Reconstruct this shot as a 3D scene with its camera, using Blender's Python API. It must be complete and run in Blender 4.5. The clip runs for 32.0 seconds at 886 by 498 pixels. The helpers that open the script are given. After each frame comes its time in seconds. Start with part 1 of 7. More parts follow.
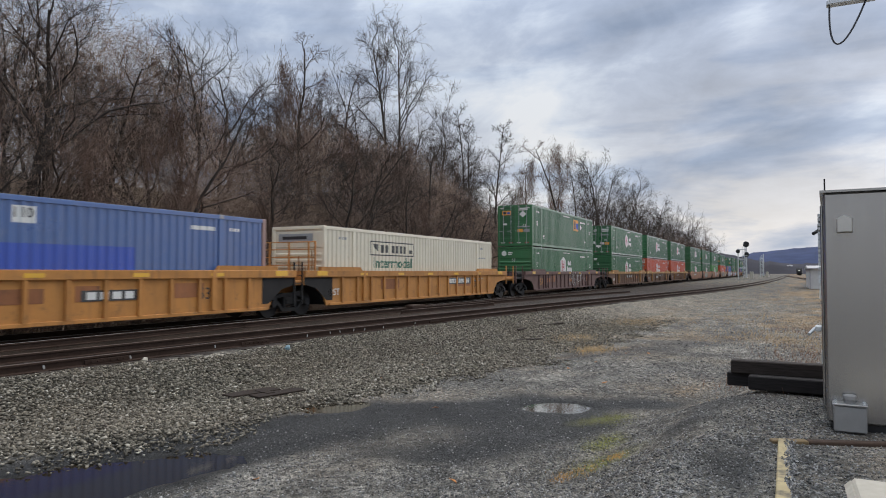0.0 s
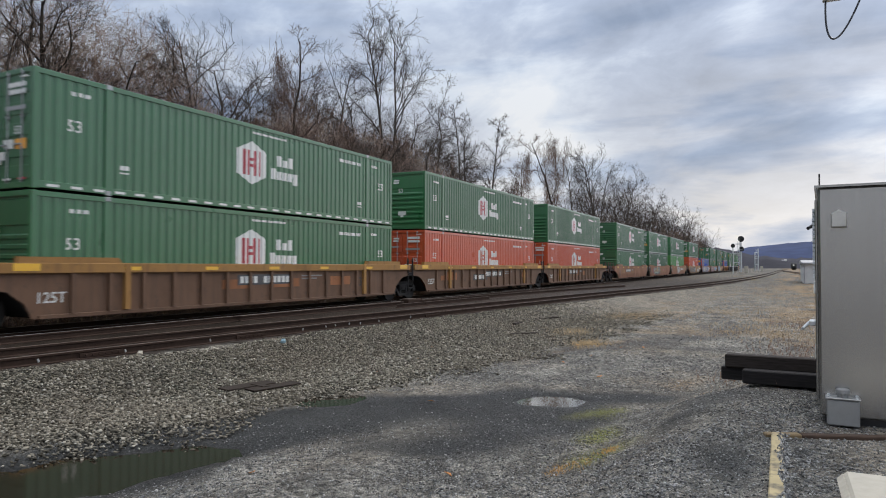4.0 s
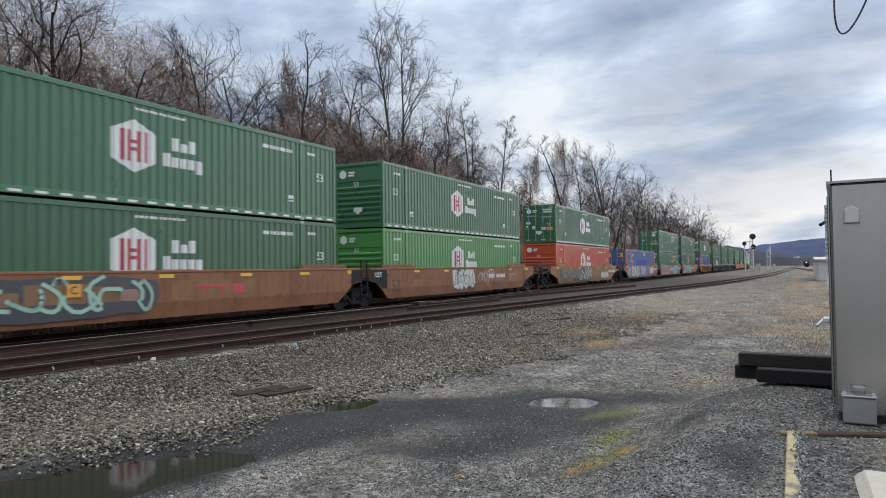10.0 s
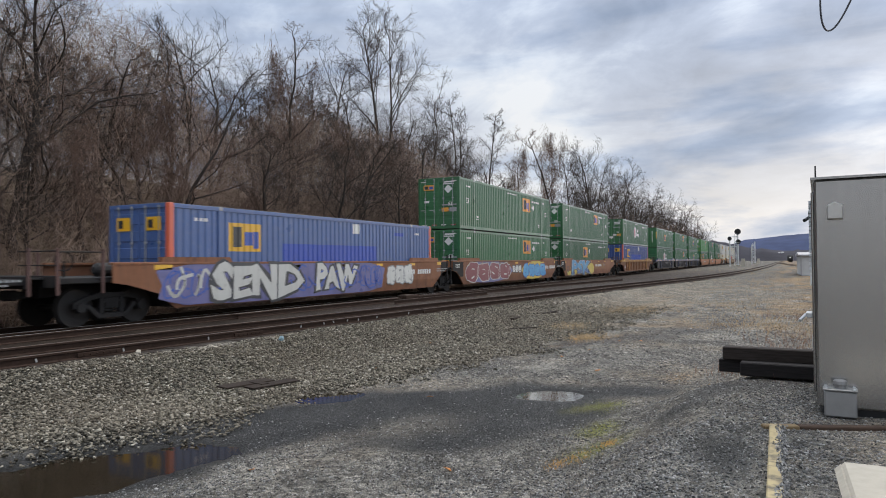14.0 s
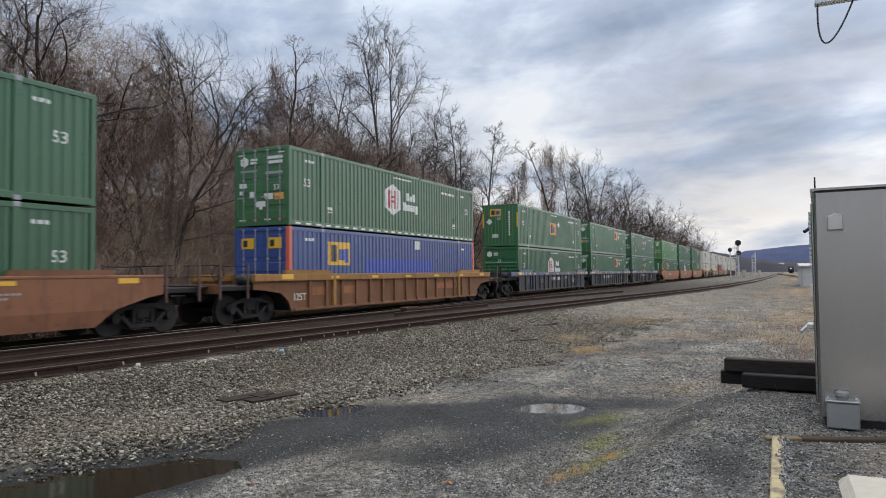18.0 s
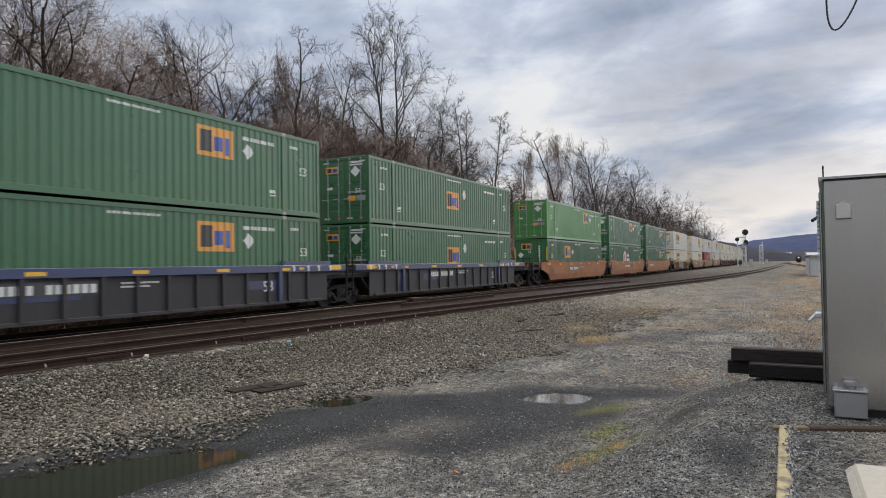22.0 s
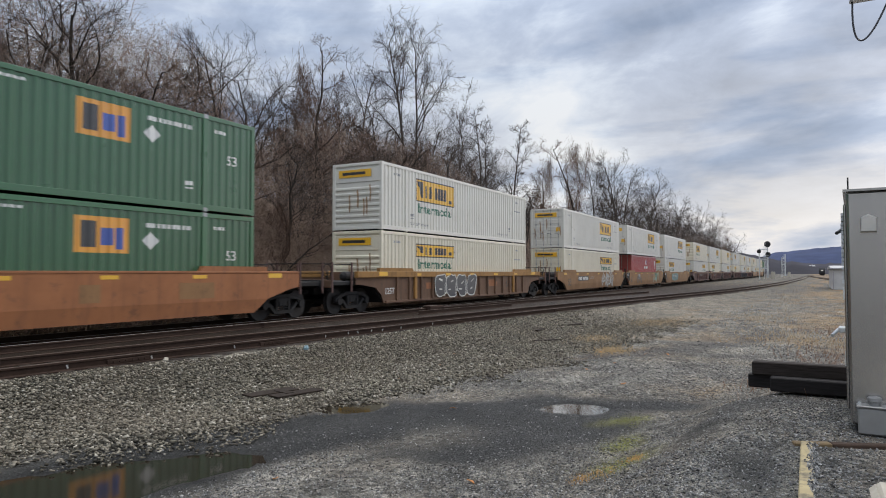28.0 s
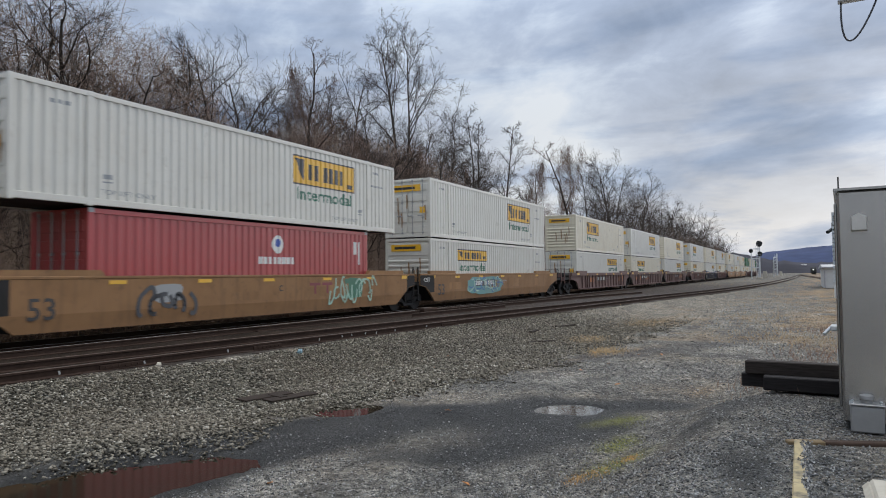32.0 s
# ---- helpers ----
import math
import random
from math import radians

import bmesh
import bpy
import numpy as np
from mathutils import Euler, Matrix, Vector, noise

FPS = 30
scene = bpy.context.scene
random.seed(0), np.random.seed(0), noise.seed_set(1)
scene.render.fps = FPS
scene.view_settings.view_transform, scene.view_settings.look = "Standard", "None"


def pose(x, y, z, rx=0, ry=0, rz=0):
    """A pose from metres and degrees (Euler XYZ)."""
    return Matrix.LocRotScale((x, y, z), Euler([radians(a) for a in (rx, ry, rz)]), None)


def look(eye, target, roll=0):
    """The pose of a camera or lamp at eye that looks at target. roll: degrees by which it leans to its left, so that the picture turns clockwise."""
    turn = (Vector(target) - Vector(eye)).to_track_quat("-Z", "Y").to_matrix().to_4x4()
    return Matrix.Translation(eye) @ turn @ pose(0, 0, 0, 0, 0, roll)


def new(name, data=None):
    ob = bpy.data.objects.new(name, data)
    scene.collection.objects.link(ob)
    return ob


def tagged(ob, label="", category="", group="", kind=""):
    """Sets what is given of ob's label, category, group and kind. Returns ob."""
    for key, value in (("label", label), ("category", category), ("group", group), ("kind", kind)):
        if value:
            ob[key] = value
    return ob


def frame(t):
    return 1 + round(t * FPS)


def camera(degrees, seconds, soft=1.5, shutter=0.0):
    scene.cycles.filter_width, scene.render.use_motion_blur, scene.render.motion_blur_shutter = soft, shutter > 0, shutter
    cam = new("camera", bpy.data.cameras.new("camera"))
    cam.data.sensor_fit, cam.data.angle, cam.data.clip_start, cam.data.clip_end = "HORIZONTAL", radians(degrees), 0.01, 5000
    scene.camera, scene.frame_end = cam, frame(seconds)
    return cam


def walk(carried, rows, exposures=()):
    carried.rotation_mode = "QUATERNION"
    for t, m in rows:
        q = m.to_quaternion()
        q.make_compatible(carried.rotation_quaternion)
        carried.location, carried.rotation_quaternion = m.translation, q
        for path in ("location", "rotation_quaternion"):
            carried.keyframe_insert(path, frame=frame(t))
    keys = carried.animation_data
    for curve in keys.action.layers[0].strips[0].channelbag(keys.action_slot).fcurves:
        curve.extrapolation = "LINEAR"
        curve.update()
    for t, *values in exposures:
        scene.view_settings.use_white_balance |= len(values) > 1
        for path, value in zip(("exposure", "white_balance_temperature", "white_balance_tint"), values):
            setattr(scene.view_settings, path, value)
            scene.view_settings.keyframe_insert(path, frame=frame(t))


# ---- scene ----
# ---- the camera: held by hand, seconds, heading, pitch and lean in degrees ----
EYE = Vector((0.0, 0.0, 1.476))
AIM = [
    (0, 27.29, 1.96, 0.05), (0.5, 27.21, 1.86, 0.01), (1, 26.98, 1.73, 0.11), (1.5, 26.84, 1.78, 0.07),
    (2, 26.77, 1.74, 0.16), (2.5, 26.72, 1.73, 0.05), (3, 26.74, 1.71, 0.02), (3.5, 26.78, 1.54, 0.13),
    (5.5, 27.32, 1.31, -0.03), (6, 27.39, 1.29, -0.03), (6.5, 27.45, 1.15, 0.19), (7, 27.45, 1.13, 0.23),
    (7.5, 27.41, 1.09, 0.12), (8, 27.32, 1.08, 0.04), (8.5, 27.33, 1.09, -0.13), (9, 27.23, 1.09, -0.32),
    (9.5, 27.01, 1.31, -0.47), (10, 27.76, 1.65, -0.71), (10.5, 27.77, 1.34, -0.15), (11, 27.70, 1.17, -0.29),
    (11.5, 27.61, 1.26, -0.31), (12, 27.56, 1.28, -0.13), (12.5, 26.67, 1.24, -0.16), (13, 26.63, 1.12, -0.15),
    (13.5, 26.47, 1.03, -0.13), (14, 26.69, 1.07, -0.43), (14.5, 27.04, 1.14, -0.31), (16.5, 26.89, 1.64, -0.41),
    (17, 26.69, 1.64, -0.43), (17.5, 26.34, 1.87, -0.71), (18, 26.71, 2.11, -0.59), (18.5, 26.97, 1.85, -0.20),
    (19, 27.01, 1.37, -0.19), (19.5, 26.91, 1.43, -0.31), (20, 27.13, 1.51, -0.04), (20.5, 27.12, 1.46, -0.12),
    (21, 27.18, 1.32, -0.45), (21.5, 27.22, 1.35, -0.73), (22, 27.24, 1.31, -0.82), (22.5, 27.28, 1.32, -0.74),
    (23, 27.26, 1.63, -0.83), (23.5, 27.81, 2.07, -0.58), (24, 27.99, 2.09, -0.49), (24.5, 28.14, 2.13, -0.13),
    (25, 28.38, 2.12, -0.20), (25.5, 28.35, 2.11, -0.11), (27.5, 28.69, 1.95, -0.11), (28, 28.79, 2.01, -0.02),
    (28.5, 28.52, 2.05, -0.12), (29, 28.60, 1.99, -0.65), (29.5, 28.61, 1.88, -0.91), (30, 28.62, 1.86, -0.59),
    (30.5, 28.56, 2.04, -0.63), (31, 28.40, 2.07, -0.82), (31.5, 28.32, 2.13, -0.77), (32, 28.22, 2.19, -0.51),
]
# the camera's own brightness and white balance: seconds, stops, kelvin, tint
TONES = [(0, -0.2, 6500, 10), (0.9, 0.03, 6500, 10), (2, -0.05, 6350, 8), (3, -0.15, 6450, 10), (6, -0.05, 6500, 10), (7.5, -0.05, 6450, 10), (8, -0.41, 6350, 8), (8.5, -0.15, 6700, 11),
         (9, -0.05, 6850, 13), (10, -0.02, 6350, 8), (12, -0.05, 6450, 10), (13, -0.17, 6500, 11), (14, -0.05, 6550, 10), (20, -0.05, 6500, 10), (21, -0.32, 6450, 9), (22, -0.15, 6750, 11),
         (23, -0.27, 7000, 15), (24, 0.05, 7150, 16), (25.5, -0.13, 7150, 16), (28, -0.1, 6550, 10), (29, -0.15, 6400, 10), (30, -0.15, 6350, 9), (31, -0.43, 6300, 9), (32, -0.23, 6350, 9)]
cam = camera(67.35, 32.0, soft=1.0, shutter=0.2)


def aimed(yaw, pitch, lean):
    a, e = radians(yaw), radians(pitch)
    return look(EYE, EYE + Vector((math.cos(a) * math.cos(e), math.sin(a) * math.cos(e), math.sin(e))), lean)


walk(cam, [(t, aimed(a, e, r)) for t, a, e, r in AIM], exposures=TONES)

# ---- sky and light ----
world = bpy.data.worlds.new("sky")
scene.world = world
world.use_nodes = True


def sky_nodes():
    n, k = world.node_tree.nodes, world.node_tree.links
    n.clear()
    out, bg = n.new("ShaderNodeOutputWorld"), n.new("ShaderNodeBackground")
    co, sep = n.new("ShaderNodeTexCoord"), n.new("ShaderNodeSeparateXYZ")
    k.new(co.outputs["Generated"], sep.inputs[0])

    def m(op, a, b=0.0, c=0.0, clamp=False):
        x = n.new("ShaderNodeMath")
        x.operation, x.use_clamp = op, clamp
        for i, v in enumerate((a, b, c)):
            if isinstance(v, (int, float)):
                x.inputs[i].default_value = v
            else:
                k.new(v, x.inputs[i])
        return x.outputs[0]

    zz = m("MAXIMUM", sep.outputs[2], 0.0)
    lift = m("ADD", zz, 0.42)
    px, py = m("DIVIDE", sep.outputs[0], lift), m("DIVIDE", sep.outputs[1], lift)
    comb = n.new("ShaderNodeCombineXYZ")
    k.new(px, comb.inputs[0])
    k.new(py, comb.inputs[1])

    def cloud(scale, detail, rough, shift, stretch, twist=0.0):
        mp, t = n.new("ShaderNodeMapping"), n.new("ShaderNodeTexNoise")
        mp.inputs["Location"].default_value = shift
        mp.inputs["Rotation"].default_value = (0, 0, -0.45)
        mp.inputs["Scale"].default_value = stretch
        k.new(comb.outputs[0], mp.inputs[0])
        k.new(mp.outputs[0], t.inputs["Vector"])
        t.inputs["Scale"].default_value, t.inputs["Detail"].default_value, t.inputs["Roughness"].default_value, t.inputs["Distortion"].default_value = scale, detail, rough, twist
        return t.outputs[0]

    def ramp(value, stops):
        r = n.new("ShaderNodeValToRGB")
        k.new(value, r.inputs[0])
        e = r.color_ramp.elements
        while len(e) < len(stops):
            e.new(0.5)
        for el, (p, c) in zip(e, stops):
            el.position, el.color = p, (*c, 1)
        return r.outputs[0]

    def mix(f, a, b):
        x = n.new("ShaderNodeMix")
        x.data_type = "RGBA"
        if isinstance(f, (int, float)):
            x.inputs[0].default_value = f
        else:
            k.new(f, x.inputs[0])
        for i, v in ((6, a), (7, b)):
            if isinstance(v, tuple):
                x.inputs[i].default_value = (*v, 1)
            else:
                k.new(v, x.inputs[i])
        return x.outputs[2]

    def toward(az, el, tight):
        """How near a direction lies to a heading and height in degrees."""
        d = n.new("ShaderNodeVectorMath")
        d.operation = "DOT_PRODUCT"
        k.new(co.outputs["Generated"], d.inputs[0])
        d.inputs[1].default_value = (math.cos(radians(az)) * math.cos(radians(el)), math.sin(radians(az)) * math.cos(radians(el)), math.sin(radians(el)))
        return m("POWER", m("MAXIMUM", d.outputs["Value"], 0.0), tight)

    def streaks(scale, detail, shift, flat):
        """Cloud drawn out into level bands, as it looks low over the horizon."""
        mp, t = n.new("ShaderNodeMapping"), n.new("ShaderNodeTexNoise")
        mp.inputs["Location"].default_value, mp.inputs["Scale"].default_value = shift, (1, 1, flat)
        k.new(co.outputs["Generated"], mp.inputs[0])
        k.new(mp.outputs[0], t.inputs["Vector"])
        t.inputs["Scale"].default_value, t.inputs["Detail"].default_value, t.inputs["Roughness"].default_value, t.inputs["Distortion"].default_value = scale, detail, 0.52, 0.35
        return t.outputs[0]

    big = cloud(2.1, 3, 0.42, (3.4, 1.9, 0), (1.0, 0.8, 1), 0.3)
    small = cloud(6.0, 7, 0.6, (7.3, 2.2, 4), (1.0, 0.8, 1), 0.3)
    band = streaks(2.9, 6, (2.1, 0.4, 0.35), 4.6)
    both = m("ADD", m("ADD", m("MULTIPLY", big, 0.36), m("MULTIPLY", small, 0.38)), m("MULTIPLY", band, 0.26))
    # openings where the cloud thins, and the heavy bank between them
    for az, el, tight, gain in ((2.0, 17.5, 900.0, 0.09), (-5.5, 10.6, 1200.0, 0.1), (18.0, 11.0, 220.0, 0.12), (46.0, 17.0, 60.0, 0.02), (8.0, 16.0, 90.0, -0.045), (24.0, 22.0, 110.0, -0.015)):
        both = m("ADD", both, m("MULTIPLY", toward(az, el, tight), gain))
    tone = ramp(both, [(0.37, (0.225, 0.295, 0.425)), (0.45, (0.315, 0.40, 0.56)), (0.52, (0.43, 0.525, 0.70)), (0.59, (0.66, 0.76, 0.91)), (0.66, (0.86, 0.92, 1.0))])
    nish = n.new("ShaderNodeTexSky")
    nish.sky_type, nish.sun_disc = "NISHITA", False
    nish.sun_elevation, nish.sun_rotation = radians(24), radians(111)
    blue = n.new("ShaderNodeVectorMath")
    blue.operation = "SCALE"
    k.new(nish.outputs[0], blue.inputs[0])
    blue.inputs["Scale"].default_value = 0.10
    veil = mix(0.08, tone, blue.outputs[0])
    # paler, warmer cloud low over the horizon
    low = m("POWER", m("SUBTRACT", 1.0, zz, clamp=True), 5.0)
    pale = ramp(band, [(0.38, (0.40, 0.46, 0.57)), (0.46, (0.68, 0.685, 0.72)), (0.53, (1.0, 0.93, 0.84))])
    sky = mix(m("MULTIPLY", low, 0.9), veil, pale)
    sky = mix(m("MULTIPLY", m("POWER", zz, 3.2), 0.95), sky, (0.49, 0.475, 0.44))
    k.new(sky, bg.inputs[0])
    # an overcast sky is brightest overhead, and round the veiled low sun
    glow = n.new("ShaderNodeVectorMath")
    glow.operation = "DOT_PRODUCT"
    k.new(co.outputs["Generated"], glow.inputs[0])
    glow.inputs[1].default_value = (0.70, -0.65, 0.30)
    k.new(m("ADD", m("ADD", m("ADD", 0.86, m("MULTIPLY", low, 0.3)), m("MULTIPLY", m("POWER", zz, 3.0), 6.0)), m("MULTIPLY", m("POWER", m("MAXIMUM", glow.outputs["Value"], 0.0), 6.0), 0.6)), bg.inputs[1])
    k.new(bg.outputs[0], out.inputs[0])


sky_nodes()
sun = new("sun", bpy.data.lights.new("sun", "SUN"))
sun.data.energy, sun.data.angle, sun.data.color = 1.1, radians(25), (1.0, 0.88, 0.74)
sun.matrix_world = look((0, 0, 30), (-24, 9.5, 12.0))

# ---- building helpers ----
MESH = {}


class Geo:
    """Vertices and faces of one mesh."""

    def __init__(self):
        self.v, self.f = [], []

    def add(self, vs, fs):
        k = len(self.v)
        self.v += [tuple(p) for p in vs]
        self.f += [tuple(i + k for i in q) for q in fs]
        return self

    def box(self, x0, x1, y0, y1, z0, z1):
        return self.add([(x0, y0, z0), (x1, y0, z0), (x1, y1, z0), (x0, y1, z0), (x0, y0, z1), (x1, y0, z1), (x1, y1, z1), (x0, y1, z1)],
                        [(0, 3, 2, 1), (4, 5, 6, 7), (0, 1, 5, 4), (1, 2, 6, 5), (2, 3, 7, 6), (3, 0, 4, 7)])

    def bev(self, x0, x1, y0, y1, z0, z1, b=0.01):
        """A box with all its edges cut."""
        vs, key = [], {}
        X, Y, Z = (x0, x1), (y0, y1), (z0, z1)
        for i in (0, 1):
            for j in (0, 1):
                for l in (0, 1):
                    sx, sy, sz = (b if i == 0 else -b), (b if j == 0 else -b), (b if l == 0 else -b)
                    for a, p in enumerate(((X[i], Y[j] + sy, Z[l] + sz), (X[i] + sx, Y[j], Z[l] + sz), (X[i] + sx, Y[j] + sy, Z[l]))):
                        key[i, j, l, a] = len(vs)
                        vs.append(p)
        q = []
        for i in (0, 1):
            c = [(i, 0, 0, 0), (i, 1, 0, 0), (i, 1, 1, 0), (i, 0, 1, 0)]
            q.append(c[::-1] if i == 0 else c)
            c = [(0, i, 0, 1), (1, i, 0, 1), (1, i, 1, 1), (0, i, 1, 1)]
            q.append(c if i == 0 else c[::-1])
            c = [(0, 0, i, 2), (1, 0, i, 2), (1, 1, i, 2), (0, 1, i, 2)]
            q.append(c[::-1] if i == 0 else c)
        for j in (0, 1):
            for l in (0, 1):
                q.append([(0, j, l, 1), (1, j, l, 1), (1, j, l, 2), (0, j, l, 2)])
                q.append([(j, 0, l, 0), (j, 1, l, 0), (j, 1, l, 2), (j, 0, l, 2)])
                q.append([(j, l, 0, 0), (j, l, 1, 0), (j, l, 1, 1), (j, l, 0, 1)])
                for i in (0, 1):
                    q.append([(i, j, l, 0), (i, j, l, 1), (i, j, l, 2)])
        return self.add(vs, [[key[c] for c in f] for f in q])

    def prism(self, pts, y0, y1):
        """A polygon in x and z, drawn out from y0 to y1."""
        n = len(pts)
        return self.add([(x, y0, z) for x, z in pts] + [(x, y1, z) for x, z in pts],
                        [tuple(range(n)), tuple(range(2 * n - 1, n - 1, -1))] + [(i, i + n, (i + 1) % n + n, (i + 1) % n) for i in range(n)])

    def tube(self, path, radii, sides=6, cap=True):
        rings, k = [], len(self.v)
        P = [Vector(p) for p in path]
        steep = any(abs((q - p).normalized().z) > 0.9 for p, q in zip(P, P[1:]))
        ref = Vector((1, 0.02, 0.01)) if steep else Vector((0, 0, 1))
        for i, p in enumerate(P):
            d = (P[min(i + 1, len(P) - 1)] - P[max(i - 1, 0)]).normalized()
            a = d.cross(ref).normalized()
            b = d.cross(a)
            r = radii[i] if isinstance(radii, (list, tuple)) else radii
            rings.append([p + r * (math.cos(t) * a + math.sin(t) * b) for t in (2 * math.pi * s / sides for s in range(sides))])
        vs = [p for r in rings for p in r]
        fs = [(i * sides + s, i * sides + (s + 1) % sides, (i + 1) * sides + (s + 1) % sides, (i + 1) * sides + s) for i in range(len(P) - 1) for s in range(sides)]
        if cap:
            fs += [tuple(range(sides))[::-1], tuple((len(P) - 1) * sides + s for s in range(sides))]
        return self.add(vs, fs)

    def cyl(self, a, b, r, sides=12):
        return self.tube([a, b], r, sides)

    def mesh(self, name, mat, smooth=False):
        me = bpy.data.meshes.new(name)
        me.from_pydata(self.v, [], self.f)
        me.materials.append(mat)
        if smooth:
            me.polygons.foreach_set("use_smooth", [True] * len(me.polygons))
        bm = bmesh.new()
        bm.from_mesh(me)
        bmesh.ops.recalc_face_normals(bm, faces=bm.faces)
        bm.to_mesh(me)
        bm.free()
        return me


def arrays_mesh(name, V, F, mat):
    """A mesh of triangles from arrays."""
    me = bpy.data.meshes.new(name)
    me.vertices.add(len(V))
    me.vertices.foreach_set("co", np.ascontiguousarray(V, dtype=np.float32).ravel())
    n = len(F)
    me.loops.add(3 * n)
    me.loops.foreach_set("vertex_index", np.ascontiguousarray(F, dtype=np.int32).ravel())
    me.polygons.add(n)
    me.polygons.foreach_set("loop_start", np.arange(0, 3 * n, 3, dtype=np.int32))
    me.update(calc_edges=True)
    me.materials.append(mat)
    return me


def part(name, geo, mat, parent, label="", m=None, smooth=False):
    """One mesh object under a thing or a part; geo is a Geo or a ready mesh."""
    ob = new(name, geo.mesh(name, mat, smooth) if isinstance(geo, Geo) else geo)
    ob.parent = parent
    if m is not None:
        ob.matrix_basis = m
    if label:
        ob["label"] = label
    return ob


def shared(key, name, make, mat, parent, label="", m=None, smooth=False):
    """A part whose mesh is made once for all things alike."""
    k = (key, mat.name)
    if k not in MESH:
        MESH[k] = make().mesh(name, mat, smooth)
    return part(name, MESH[k], mat, parent, label, m)


def thing(name, label, category, group="", kind="", m=None):
    ob = tagged(new(name), label, category, group, kind)
    if m is not None:
        ob.matrix_basis = m
    return ob


def solid(name, geo, mat, label, category, group="", kind="", m=None, smooth=False):
    ob = tagged(new(name, geo.mesh(name, mat, smooth) if isinstance(geo, Geo) else geo), label, category, group, kind)
    if m is not None:
        ob.matrix_basis = m
    return ob


TEXT = {}


def lettering(words, offset=0.0):
    """The triangles of a word, one unit high, centred on nothing: lists of (x, z)."""
    if (words, offset) not in TEXT:
        cu = bpy.data.curves.new("letters", "FONT")
        cu.body, cu.size, cu.align_x, cu.align_y, cu.resolution_u, cu.offset = words, 1.4, "CENTER", "CENTER", 2, offset
        ob = new("letters", cu)
        me = bpy.data.meshes.new_from_object(ob.evaluated_get(bpy.context.evaluated_depsgraph_get()))
        TEXT[words, offset] = [[(me.vertices[i].co.x, me.vertices[i].co.y) for i in f.vertices] for f in me.polygons]
        bpy.data.objects.remove(ob)
        bpy.data.curves.remove(cu)
        bpy.data.meshes.remove(me)
    return TEXT[words, offset]


for w, o in (("53", 0.012), ("125T", 0.01), ("Intermodal", 0.03), ("SEND", 0.08), ("PAW", 0.08), ("PSK", 0.065), ("PSK", 0.085), ("SEND", 0.12), ("PAW", 0.12), ("PSK", 0.12), ("SEND", 0.17), ("PAW", 0.17), ("PSK", 0.15), ("110", 0.012), ("TOP LIFT ONLY", 0.012), ("C", 0.02)):
    lettering(w, o)

# ---- materials ----


def material(name):
    mt = bpy.data.materials.new(name)
    mt.use_nodes = True
    return mt, mt.node_tree.nodes, mt.node_tree.links, mt.node_tree.nodes["Principled BSDF"]


def noise_node(n, k, vec, scale, detail=4, rough=0.55, stretch=None):
    t = n.new("ShaderNodeTexNoise")
    t.inputs["Scale"].default_value, t.inputs["Detail"].default_value, t.inputs["Roughness"].default_value = scale, detail, rough
    if stretch:
        mp = n.new("ShaderNodeMapping")
        mp.inputs["Scale"].default_value = stretch
        k.new(vec, mp.inputs[0])
        vec = mp.outputs[0]
    k.new(vec, t.inputs["Vector"])
    return t.outputs[0]


def ramped(n, k, value, stops):
    r = n.new("ShaderNodeValToRGB")
    k.new(value, r.inputs[0])
    e = r.color_ramp.elements
    while len(e) < len(stops):
        e.new(0.5)
    for el, (p, c) in zip(e, stops):
        el.position, el.color = p, (*c, 1) if len(c) == 3 else c
    return r.outputs[0]


def mixed(n, k, f, a, b, mode="MIX"):
    x = n.new("ShaderNodeMix")
    x.data_type, x.blend_type = "RGBA", mode
    for i, v in ((0, f), (6, a), (7, b)):
        if isinstance(v, (int, float)):
            x.inputs[i].default_value = v
        elif isinstance(v, tuple):
            x.inputs[i].default_value = (*v, 1)
        else:
            k.new(v, x.inputs[i])
    return x.outputs[2]


def bumped(n, k, b, height, strength, distance):
    t = n.new("ShaderNodeBump")
    t.inputs["Strength"].default_value, t.inputs["Distance"].default_value = strength, distance
    k.new(height, t.inputs["Height"])
    k.new(t.outputs[0], b.inputs["Normal"])


def loose_coords(n, k, spread=40.0):
    """Object coordinates, shifted by each object's own random number."""
    co, info, add, mul = n.new("ShaderNodeTexCoord"), n.new("ShaderNodeObjectInfo"), n.new("ShaderNodeVectorMath"), n.new("ShaderNodeMath")
    mul.operation = "MULTIPLY"
    mul.inputs[1].default_value = spread
    k.new(info.outputs["Random"], mul.inputs[0])
    k.new(co.outputs["Object"], add.inputs[0])
    k.new(mul.outputs[0], add.inputs[1])
    return add.outputs[0], info.outputs["Random"]


